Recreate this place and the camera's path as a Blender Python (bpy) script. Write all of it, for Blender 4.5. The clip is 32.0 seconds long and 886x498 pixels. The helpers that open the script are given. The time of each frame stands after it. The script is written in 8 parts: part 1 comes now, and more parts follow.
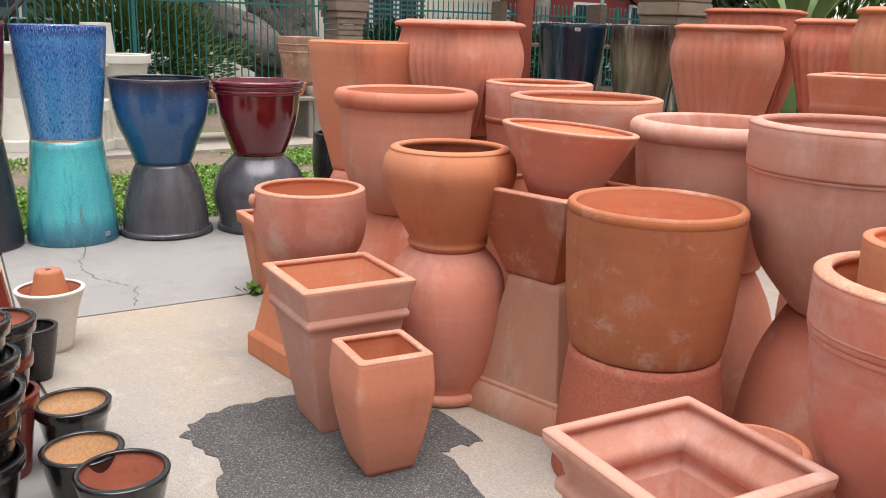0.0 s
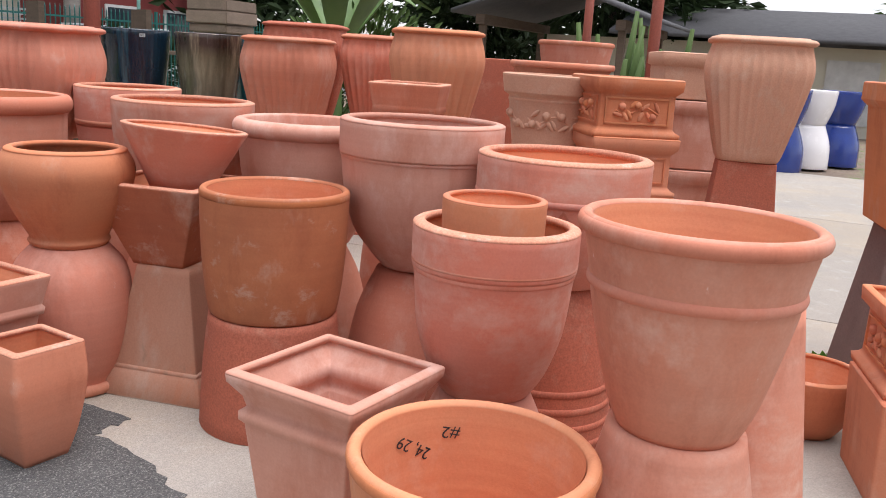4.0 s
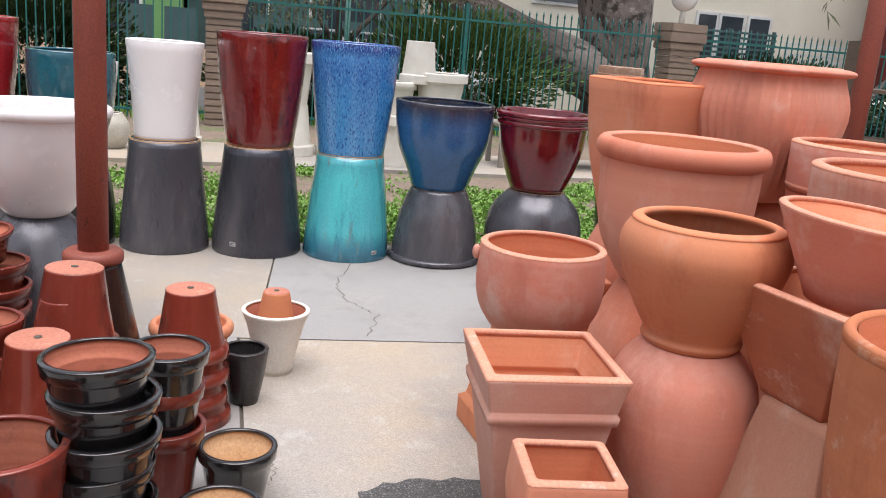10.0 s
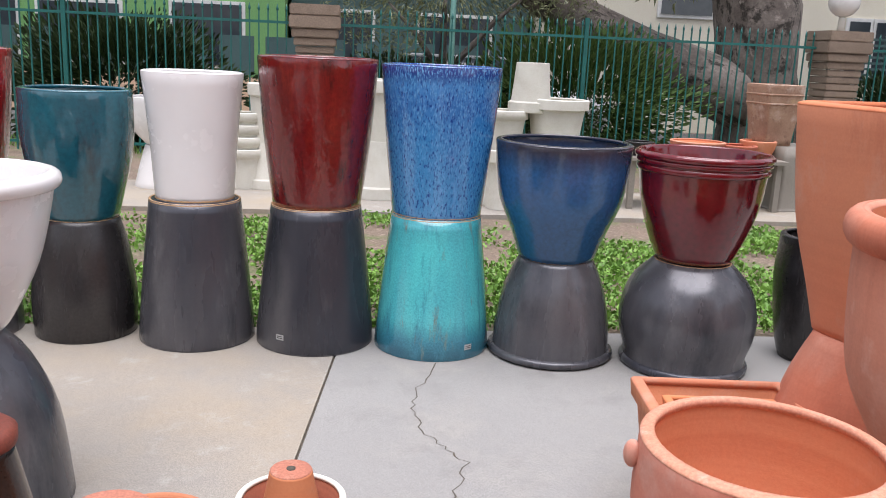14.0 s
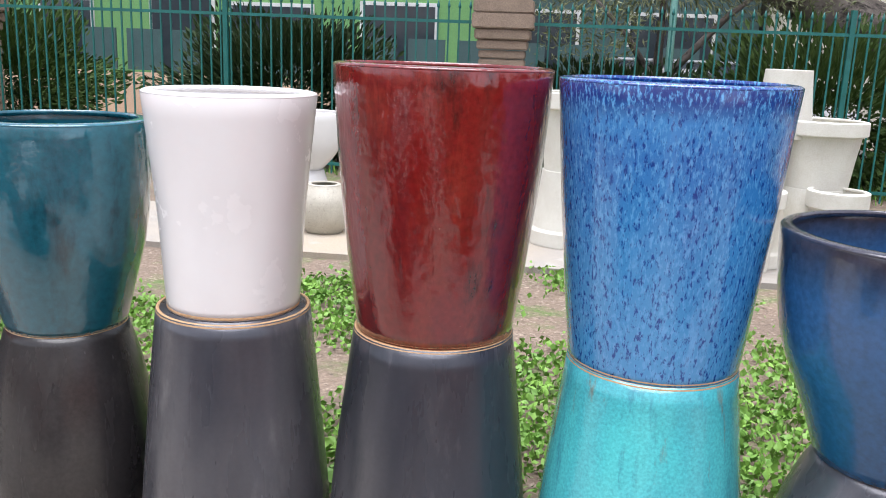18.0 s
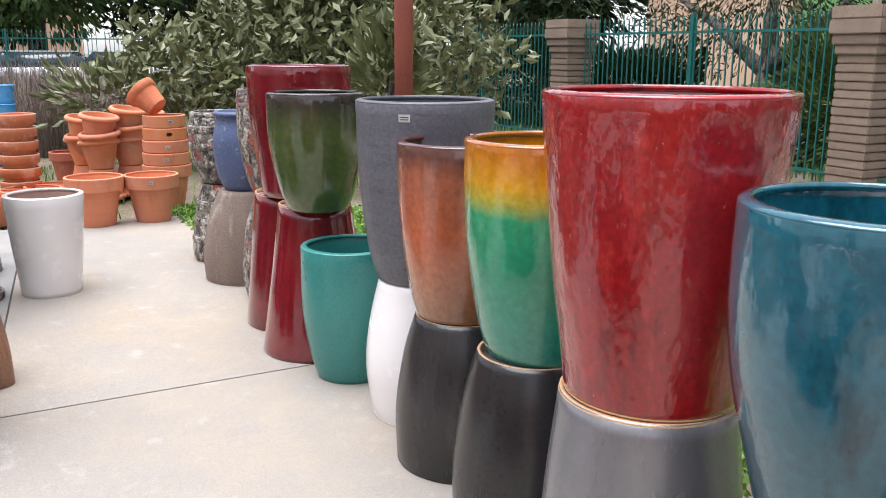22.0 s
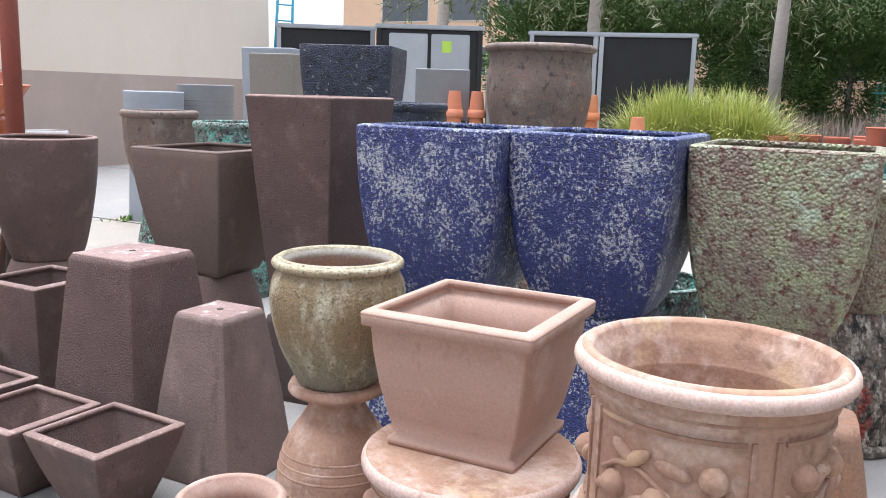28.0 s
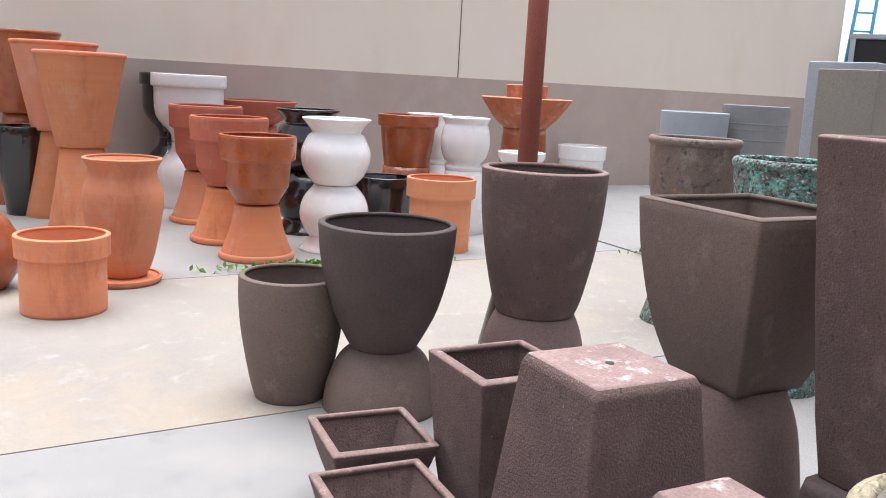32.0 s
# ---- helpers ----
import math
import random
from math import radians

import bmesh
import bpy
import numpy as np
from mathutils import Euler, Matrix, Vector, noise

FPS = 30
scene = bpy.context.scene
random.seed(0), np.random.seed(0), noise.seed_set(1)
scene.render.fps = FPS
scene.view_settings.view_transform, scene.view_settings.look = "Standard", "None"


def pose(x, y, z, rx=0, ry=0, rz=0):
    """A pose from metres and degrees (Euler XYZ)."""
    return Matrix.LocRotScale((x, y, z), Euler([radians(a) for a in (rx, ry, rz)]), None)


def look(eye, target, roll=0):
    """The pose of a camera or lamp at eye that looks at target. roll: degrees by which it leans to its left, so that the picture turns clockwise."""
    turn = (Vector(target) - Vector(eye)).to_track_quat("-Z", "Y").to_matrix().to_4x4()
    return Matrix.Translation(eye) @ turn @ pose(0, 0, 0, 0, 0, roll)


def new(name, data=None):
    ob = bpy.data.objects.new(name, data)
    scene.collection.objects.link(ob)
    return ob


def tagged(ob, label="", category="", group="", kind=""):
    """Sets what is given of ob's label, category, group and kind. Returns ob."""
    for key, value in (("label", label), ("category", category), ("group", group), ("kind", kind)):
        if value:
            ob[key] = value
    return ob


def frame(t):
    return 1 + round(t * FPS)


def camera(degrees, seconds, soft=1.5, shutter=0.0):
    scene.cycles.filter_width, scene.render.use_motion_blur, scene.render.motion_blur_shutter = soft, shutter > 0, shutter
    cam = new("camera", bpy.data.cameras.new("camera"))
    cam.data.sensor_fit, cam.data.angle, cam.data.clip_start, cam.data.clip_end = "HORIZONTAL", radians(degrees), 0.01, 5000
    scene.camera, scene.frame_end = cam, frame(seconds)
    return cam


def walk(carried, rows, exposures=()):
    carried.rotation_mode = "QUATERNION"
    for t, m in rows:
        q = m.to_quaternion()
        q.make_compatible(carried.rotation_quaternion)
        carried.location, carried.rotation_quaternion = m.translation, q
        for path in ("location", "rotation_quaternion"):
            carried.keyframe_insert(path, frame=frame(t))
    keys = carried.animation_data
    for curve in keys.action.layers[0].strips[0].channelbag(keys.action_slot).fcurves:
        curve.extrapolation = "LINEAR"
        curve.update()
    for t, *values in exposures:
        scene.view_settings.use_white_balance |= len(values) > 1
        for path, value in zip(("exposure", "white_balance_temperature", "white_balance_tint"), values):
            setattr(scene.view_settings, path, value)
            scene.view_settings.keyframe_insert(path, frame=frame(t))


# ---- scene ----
cam = camera(54.3, 32.0, soft=1.0)
PATH = [
    (0, (-1.077, -1.558, 1.558), (0.072, 0.002, 1.06), 1.7),
    (0.5, (-1.17, -1.612, 1.576), (0.097, -0.134, 1.12), 1.5),
    (1, (-1.289, -1.619, 1.578), (0.135, -0.286, 1.139), 1.6),
    (1.5, (-1.396, -1.596, 1.577), (0.173, -0.44, 1.13), 1.3),
    (2, (-1.462, -1.587, 1.564), (0.209, -0.593, 1.098), 1.7),
    (2.5, (-1.516, -1.634, 1.563), (0.213, -0.747, 1.092), 1.6),
    (3, (-1.616, -1.713, 1.572), (0.155, -0.905, 1.111), 2.1),
    (3.5, (-1.692, -1.702, 1.562), (0.09, -0.912, 1.113), 3.3),
    (5.5, (-1.43, -1.572, 1.609), (0.37, -0.809, 1.187), 3.7),
    (6, (-1.206, -1.53, 1.612), (0.502, -0.58, 1.188), 5.2),
    (6.5, (-1.029, -1.497, 1.602), (0.579, -0.386, 1.176), 6.3),
    (7, (-0.867, -1.397, 1.594), (0.652, -0.171, 1.155), 6.6),
    (7.5, (-0.747, -1.295, 1.604), (0.645, 0.074, 1.17), 5.7),
    (8, (-0.651, -1.318, 1.626), (0.554, 0.217, 1.188), 5.0),
    (8.5, (-0.531, -1.348, 1.636), (0.44, 0.345, 1.197), 5.1),
    (9, (-0.471, -1.358, 1.636), (0.316, 0.425, 1.19), 5.2),
    (9.5, (-0.476, -1.319, 1.618), (0.139, 0.527, 1.153), 4.9),
    (10, (-0.503, -1.191, 1.61), (-0.008, 0.686, 1.127), 4.8),
    (10.5, (-0.556, -1.084, 1.603), (-0.203, 0.823, 1.115), 4.1),
    (11, (-0.565, -0.977, 1.581), (-0.398, 0.951, 1.073), 2.9),
    (11.5, (-0.498, -0.805, 1.572), (-0.485, 1.125, 1.048), 2.6),
    (12, (-0.429, -0.616, 1.564), (-0.492, 1.31, 1.03), 2.1),
    (12.5, (-0.372, -0.383, 1.577), (-0.385, 1.548, 1.059), 0.9),
    (13, (-0.297, -0.137, 1.585), (-0.179, 1.799, 1.099), 0.8),
    (13.5, (-0.189, 0.123, 1.573), (-0.016, 2.06, 1.107), 2.8),
    (14, (-0.12, 0.417, 1.57), (0.11, 2.353, 1.123), 2.6),
    (14.5, (-0.102, 0.67, 1.574), (0.224, 2.602, 1.17), 2.6),
    (16.5, (0.009, 1.794, 1.538), (0.226, 3.740, 1.132), 1.6),
    (17, (0.020, 2.062, 1.510), (0.098, 4.019, 1.104), 1.9),
    (17.5, (0.016, 2.317, 1.539), (-0.002, 4.271, 1.113), 1.5),
    (18, (0.041, 2.543, 1.560), (-0.185, 4.477, 1.105), 2.2),
    (18.5, (0.084, 2.722, 1.553), (-0.417, 4.597, 1.069), 2.6),
    (19, (0.033, 2.885, 1.569), (-0.717, 4.665, 1.050), 2.6),
    (19.5, (-0.042, 3.030, 1.567), (-1.015, 4.700, 1.050), 2.0),
    (20, (-0.085, 3.160, 1.567), (-1.250, 4.705, 1.061), 1.7),
    (20.5, (-0.146, 3.333, 1.579), (-1.501, 4.716, 1.081), 2.9),
    (21, (-0.245, 3.458, 1.565), (-1.773, 4.652, 1.074), 2.6),
    (21.5, (-0.364, 3.525, 1.576), (-1.998, 4.579, 1.11), 1.4),
    (22, (-0.487, 3.611, 1.577), (-2.206, 4.529, 1.129), 0.3),
    (22.5, (-0.549, 3.725, 1.531), (-2.374, 4.425, 1.104), 1.1),
    (23, (-0.656, 3.823, 1.523), (-2.556, 4.268, 1.086), 1.4),
    (23.5, (-0.817, 3.878, 1.525), (-2.748, 4.139, 1.076), 1.1),
    (24, (-0.979, 3.876, 1.531), (-2.926, 3.971, 1.085), 0.5),
    (24.5, (-1.106, 3.935, 1.525), (-3.059, 3.855, 1.1), 0.2),
    (25, (-1.262, 3.96, 1.529), (-3.206, 3.707, 1.133), 0.6),
    (25.5, (-1.403, 3.947, 1.532), (-3.328, 3.568, 1.146), 0.2),
    (27.5, (-2.146, 3.793, 1.518), (-3.914, 2.912, 1.204), 2.6),
    (28, (-2.384, 3.647, 1.53), (-4.099, 2.681, 1.174), 1.7),
    (28.5, (-2.643, 3.547, 1.524), (-4.285, 2.476, 1.123), 2.9),
    (29, (-2.842, 3.427, 1.522), (-4.4, 2.248, 1.095), 3.7),
    (29.5, (-2.994, 3.243, 1.534), (-4.497, 1.997, 1.1), 3.5),
    (30, (-3.105, 3.073, 1.529), (-4.506, 1.715, 1.089), 3.5),
    (30.5, (-3.234, 2.936, 1.542), (-4.515, 1.463, 1.107), 3.7),
    (31, (-3.31, 2.865, 1.552), (-4.494, 1.306, 1.14), 3.7),
    (31.5, (-3.362, 2.732, 1.575), (-4.409, 1.075, 1.178), 3.4),
    (32, (-3.402, 2.632, 1.583), (-4.264, 0.865, 1.209), 3.1),
]
walk(cam, [(t, look(eye, target, roll)) for t, eye, target, roll in PATH],
     [(0.0, 0.92, 6680, 14), (3.0, 0.85, 6430, 15), (6.0, 0.9, 6350, 14), (9.0, 0.95, 6400, 15), (13.0, 0.87, 6350, 16), (17.0, 1.15, 6150, 13), (19.0, 1.4, 6150, 14), (20.0, 1.44, 6180, 14), (21.0, 1.27, 6200, 14), (24.0, 1.27, 6300, 14), (29.0, 1.42, 5980, 12), (31.0, 1.31, 6080, 13), (32.0, 1.2, 6200, 14)])

# ---- world, sun, exposure ----
world = bpy.data.worlds.new("sky")
scene.world = world
world.use_nodes = True
wn = world.node_tree.nodes
wl = world.node_tree.links
sky = wn.new("ShaderNodeTexSky")
sky.sky_type, sky.sun_disc = "NISHITA", False
sky.sun_elevation, sky.sun_rotation = radians(81), radians(180)
sky.air_density, sky.dust_density, sky.ozone_density = 1.0, 1.0, 1.0
veil = wn.new("ShaderNodeHueSaturation")
veil.inputs["Saturation"].default_value = 0.22
wl.new(sky.outputs[0], veil.inputs["Color"])
wl.new(veil.outputs[0], wn["Background"].inputs[0])
wn["Background"].inputs[1].default_value = 0.12
sun = new("sun", bpy.data.lights.new("sun", "SUN"))
sun.data.energy, sun.data.angle, sun.data.color = 2.35, radians(56), (1.0, 0.975, 0.95)
sun.matrix_world = look((0, 0, 20), (0.5, 3.2, 0))


# ---- materials ----
def mk(name, c1, c2=None, rough=0.6, scale=4.0, stretch=(1, 1, 1), lo=0.35, hi=0.7, specks=(), bump=0.15,
       bscale=70.0, coat=0.0, metal=0.0, tint=0.08, grad=None, wobble=0.0, cells=0.0, cellscale=60.0, spec=0.5, fine=0.2, rise=None, cbump=0.5, rings=0.0, hue=0.0, patch=None):
    """A surface: two tones mixed by broad noise, fine grain, specks (colour, scale, low, high, stretch), grain bump."""
    m = bpy.data.materials.new(name)
    m.use_nodes = True
    nt = m.node_tree
    N, L = nt.nodes, nt.links
    bsdf = N["Principled BSDF"]
    tc = N.new("ShaderNodeTexCoord")
    info = N.new("ShaderNodeObjectInfo")
    shift = N.new("ShaderNodeVectorMath")
    shift.operation = "MULTIPLY_ADD"
    shift.inputs[1].default_value = (1, 1, 1)
    mul = N.new("ShaderNodeMath")
    mul.operation, mul.inputs[1].default_value = "MULTIPLY", 37.0
    L.new(info.outputs["Random"], mul.inputs[0])
    L.new(tc.outputs["Object"], shift.inputs[0])
    L.new(mul.outputs[0], shift.inputs[2])

    def noise_of(sc, st=(1, 1, 1), detail=5.0, rg=0.6):
        mp = N.new("ShaderNodeMapping")
        mp.inputs["Scale"].default_value = st
        L.new(shift.outputs[0], mp.inputs["Vector"])
        n = N.new("ShaderNodeTexNoise")
        n.inputs["Scale"].default_value, n.inputs["Detail"].default_value, n.inputs["Roughness"].default_value = sc, detail, rg
        L.new(mp.outputs[0], n.inputs["Vector"])
        return n.outputs["Fac"]

    def ramp(fac, a, b, ca=(0, 0, 0, 1), cb=(1, 1, 1, 1)):
        r = N.new("ShaderNodeValToRGB")
        r.color_ramp.elements[0].position, r.color_ramp.elements[1].position = a, b
        r.color_ramp.elements[0].color, r.color_ramp.elements[1].color = ca, cb
        L.new(fac, r.inputs[0])
        return r.outputs[0]

    def mix(fac, a, b, mode="MIX"):
        x = N.new("ShaderNodeMix")
        x.data_type, x.blend_type = "RGBA", mode
        for sock, v in ((0, fac), (6, a), (7, b)):
            if isinstance(v, (tuple, list)):
                x.inputs[sock].default_value = (*v[:3], 1)
            elif isinstance(v, float):
                x.inputs[sock].default_value = v
            else:
                L.new(v, x.inputs[sock])
        return x.outputs[2]

    c2 = c2 or tuple(v * 0.8 for v in c1)
    if grad:
        sep = N.new("ShaderNodeSeparateXYZ")
        L.new(tc.outputs["Object"], sep.inputs[0])
        z = sep.outputs["Z"]
        if wobble:
            w = N.new("ShaderNodeMath")
            w.operation, w.inputs[1].default_value = "MULTIPLY_ADD", wobble
            L.new(noise_of(9.0, (1, 1, 0.15)), w.inputs[0])
            L.new(z, w.inputs[2])
            z = w.outputs[0]
        r = N.new("ShaderNodeValToRGB")
        while len(r.color_ramp.elements) < len(grad):
            r.color_ramp.elements.new(0.5)
        for e, (p, c) in zip(r.color_ramp.elements, grad):
            e.position, e.color = p, (*c, 1)
        L.new(z, r.inputs[0])
        base = mix(ramp(noise_of(scale, stretch), lo, hi), r.outputs[0], mix(1.0, r.outputs[0], tuple(c2), "MULTIPLY"))
    else:
        base = mix(ramp(noise_of(scale, stretch), lo, hi), tuple(c1), tuple(c2))
    up = None
    if rise:
        sp = N.new("ShaderNodeSeparateXYZ")
        L.new(tc.outputs["Object"], sp.inputs[0])
        ur = N.new("ShaderNodeMapRange")
        ur.inputs[1].default_value, ur.inputs[2].default_value, ur.inputs[3].default_value, ur.inputs[4].default_value = rise[0], rise[1], 0.0, rise[2]
        L.new(sp.outputs["Z"], ur.inputs[0])
        up = ur.outputs[0]
    for col, sc, a, b, st in specks:
        nf = noise_of(sc, st, 6.0, 0.68)
        if up:
            ad = N.new("ShaderNodeMath")
            ad.operation = "ADD"
            L.new(nf, ad.inputs[0])
            L.new(up, ad.inputs[1])
            nf = ad.outputs[0]
        base = mix(ramp(nf, a, b), base, tuple(col))
    if patch:
        a = N.new("ShaderNodeMath")
        a.operation, a.inputs[1].default_value = "MULTIPLY_ADD", 0.55
        L.new(noise_of(patch[1], (1, 1, 0.8), 3.0), a.inputs[0])
        L.new(noise_of(patch[2], (1, 1, 1), 5.0, 0.75), a.inputs[2])
        base = mix(ramp(a.outputs[0], patch[3], patch[4]), base, tuple(patch[0]))
    if rings:
        base = mix(rings, base, ramp(noise_of(3.0, (0.25, 0.25, 12.0), 3.0), 0.3, 0.7), "SOFT_LIGHT")
    if fine:
        base = mix(fine, base, ramp(noise_of(bscale * 1.7, (1, 1, 1), 3.0), 0.3, 0.7), "OVERLAY")
    if tint:
        hs = N.new("ShaderNodeHueSaturation")
        mr = N.new("ShaderNodeMapRange")
        mr.inputs[3].default_value, mr.inputs[4].default_value = 1 - tint, 1 + tint
        L.new(info.outputs["Random"], mr.inputs[0])
        L.new(mr.outputs[0], hs.inputs["Value"])
        if hue:
            wnz = N.new("ShaderNodeTexWhiteNoise")
            wnz.noise_dimensions = "1D"
            L.new(mul.outputs[0], wnz.inputs["W"])
            sx = N.new("ShaderNodeSeparateColor")
            L.new(wnz.outputs["Color"], sx.inputs[0])
            for src, dst, a0, b0 in ((0, "Hue", 0.5 - hue * 0.05, 0.5 + hue * 0.09), (1, "Saturation", 1 - hue, 1 + hue * 0.5)):
                mq = N.new("ShaderNodeMapRange")
                mq.inputs[3].default_value, mq.inputs[4].default_value = a0, b0
                L.new(sx.outputs[src], mq.inputs[0])
                L.new(mq.outputs[0], hs.inputs[dst])
        L.new(base, hs.inputs["Color"])
        base = hs.outputs[0]
    L.new(base, bsdf.inputs["Base Color"])
    rr = N.new("ShaderNodeMapRange")
    rr.inputs[3].default_value, rr.inputs[4].default_value = max(rough - 0.12, 0.03), min(rough + 0.12, 1)
    L.new(noise_of(scale * 2.3, stretch), rr.inputs[0])
    L.new(rr.outputs[0], bsdf.inputs["Roughness"])
    bsdf.inputs["Metallic"].default_value = metal
    bsdf.inputs["Coat Weight"].default_value = coat
    bsdf.inputs["Coat Roughness"].default_value = 0.03
    bsdf.inputs["Coat IOR"].default_value = 1.5
    bsdf.inputs["Specular IOR Level"].default_value = spec
    if bump:
        b = N.new("ShaderNodeBump")
        b.inputs["Strength"].default_value, b.inputs["Distance"].default_value = bump, 0.01
        h = noise_of(bscale, (1, 1, 1), 4.0)
        if cells:
            v = N.new("ShaderNodeTexVoronoi")
            v.inputs["Scale"].default_value = cellscale
            L.new(shift.outputs[0], v.inputs["Vector"])
            a = N.new("ShaderNodeMath")
            a.operation, a.inputs[1].default_value = "MULTIPLY_ADD", cells
            L.new(v.outputs["Distance"], a.inputs[0])
            L.new(h, a.inputs[2])
            h = a.outputs[0]
        L.new(h, b.inputs["Height"])
        L.new(b.outputs[0], bsdf.inputs["Normal"])
        if coat:
            b2 = N.new("ShaderNodeBump")
            b2.inputs["Strength"].default_value, b2.inputs["Distance"].default_value = cbump, 0.01
            L.new(noise_of(18.0, (1, 1, 0.5), 2.0), b2.inputs["Height"])
            L.new(b2.outputs[0], bsdf.inputs["Coat Normal"])
    return m


ST = (1, 1, 0.14)
terra = mk("terracotta", (0.585, 0.193, 0.114), (0.535, 0.208, 0.136), 0.82, 2.4, specks=(((0.61, 0.31, 0.23), 3.0, 0.5, 0.78, (1, 1, 0.6)), ((0.43, 0.13, 0.075), 3.0, 0.53, 0.75, (1, 1, 0.25)), ((0.63, 0.4, 0.32), 4.0, 0.58, 0.82, (1, 1, 0.8)), ((0.68, 0.5, 0.43), 30.0, 0.68, 0.76, (1, 1, 0.4))), bump=0.05, fine=0.05, rings=0.06, hue=0.07, tint=0.12)
terra_o = mk("terracotta_orange", (0.65, 0.225, 0.105), (0.57, 0.205, 0.105), 0.8, 3.0, specks=(((0.6, 0.32, 0.22), 5.0, 0.54, 0.78, (1, 1, 0.6)), ((0.43, 0.12, 0.055), 3.5, 0.54, 0.75, (1, 1, 0.3))), bump=0.05, fine=0.05, rings=0.06, hue=0.07, tint=0.12)
terra_p = mk("terracotta_chalky", (0.595, 0.214, 0.139), (0.575, 0.25, 0.183), 0.88, 2.2, lo=0.4, hi=0.65, specks=(((0.61, 0.36, 0.285), 3.0, 0.48, 0.7, (1, 1, 1.5)), ((0.64, 0.44, 0.36), 4.0, 0.55, 0.78, (1, 1, 0.8)), ((0.45, 0.145, 0.09), 3.0, 0.53, 0.72, (1, 1, 0.3))), bump=0.05, fine=0.05, rings=0.06, hue=0.07, tint=0.12)
terra_r = mk("terracotta_rust", (0.51, 0.165, 0.07), (0.41, 0.125, 0.055), 0.8, 3.5, specks=(((0.57, 0.34, 0.25), 4.0, 0.52, 0.68, (1, 1, 0.6)), ((0.36, 0.10, 0.045), 4.0, 0.53, 0.7, (1, 1, 0.25)), ((0.6, 0.4, 0.31), 7.0, 0.58, 0.76, (1, 1, 1.4))), bump=0.05, fine=0.05, rings=0.06, hue=0.07, tint=0.12)
terra_d = mk("terracotta_red", (0.45, 0.125, 0.07), (0.38, 0.115, 0.07), 0.82, 3.0, specks=(((0.52, 0.24, 0.16), 6.0, 0.55, 0.8, (1, 1, 1)),), bump=0.14)
terra_t = mk("antique_terracotta", (0.4, 0.25, 0.172), (0.275, 0.155, 0.105), 0.9, 4.0, specks=(((0.56, 0.43, 0.36), 5.0, 0.5, 0.7, (1, 1, 1)), ((0.5, 0.34, 0.2), 3.0, 0.56, 0.7, (1, 1, 1.5)), ((0.24, 0.14, 0.1), 11.0, 0.56, 0.7, (1, 1, 1))), bump=0.28, bscale=50, fine=0.12)
# terracotta for pot insides, brighter and more orange: bounced light put into the colour
terra_in = mk("bounce_lit_terracotta", (0.70, 0.275, 0.135), (0.62, 0.24, 0.125), 0.8, 3.0, rings=0.14, specks=(((0.68, 0.38, 0.26), 4.0, 0.54, 0.8, (1, 1, 1)),), bump=0.1, fine=0.06)
terra_k = mk("pink_washed_terracotta", (0.62, 0.33, 0.25), (0.55, 0.26, 0.185), 0.88, 2.0, specks=(((0.7, 0.47, 0.4), 3.0, 0.5, 0.72, (1, 1, 0.6)), ((0.5, 0.2, 0.13), 3.0, 0.56, 0.74, (1, 1, 0.3))), bump=0.05, fine=0.05, rings=0.05)
washed = mk("lime_washed_terracotta", (0.50, 0.27, 0.185), (0.46, 0.21, 0.13), 0.9, 2.6, (1, 1, 0.4), specks=(((0.52, 0.36, 0.28), 4.0, 0.5, 0.7, (1, 1, 0.35)), ((0.5, 0.2, 0.11), 5.0, 0.57, 0.7, (1, 1, 0.4)), ((0.3, 0.2, 0.14), 9.0, 0.6, 0.74, (1, 1, 0.4))), bump=0.08, fine=0.06)
edge_t = mk("chalk_worn_edge", (0.6, 0.455, 0.395), (0.5, 0.345, 0.28), 0.9, 7.0, specks=(((0.36, 0.22, 0.165), 16.0, 0.57, 0.7, (1, 1, 1)),), bump=0.15)
buff = mk("buff_clay", (0.63, 0.365, 0.25), (0.57, 0.315, 0.21), 0.85, 3.0, specks=(((0.62, 0.42, 0.31), 6.0, 0.53, 0.72, (1, 1, 1)),), bump=0.12, fine=0.1)
rawpink = mk("pink_unglazed_clay", (0.47, 0.185, 0.125), (0.41, 0.155, 0.1), 0.9, 6.0, specks=(((0.54, 0.3, 0.22), 9.0, 0.58, 0.72, (1, 1, 1)),), bump=0.1)
worn_t = mk("worn_terracotta_edge", (0.63, 0.30, 0.2), (0.58, 0.25, 0.155), 0.88, 6.0, specks=(((0.66, 0.43, 0.34), 14.0, 0.56, 0.72, (1, 1, 1)),), bump=0.15)
worn_b = mk("worn_brown_edge", (0.25, 0.17, 0.148), (0.19, 0.125, 0.108), 0.9, 9.0, specks=(((0.36, 0.27, 0.245), 30.0, 0.55, 0.68, (1, 1, 1)),), bump=0.3)
worn_p = mk("chalky_worn_base", (0.3, 0.205, 0.185), (0.22, 0.15, 0.135), 0.9, 9.0, specks=(((0.5, 0.42, 0.39), 14.0, 0.55, 0.66, (1, 1, 1)),), bump=0.4)
crater_n = mk("midnight_crater_glaze", (0.028, 0.035, 0.065), (0.045, 0.055, 0.085), 0.45, 5.0, specks=(((0.3, 0.33, 0.28), 26.0, 0.6, 0.66, (1, 1, 1)), ((0.012, 0.013, 0.02), 18.0, 0.54, 0.62, (1, 1, 1))), bump=0.9, bscale=50, cells=-1.2, cellscale=80)
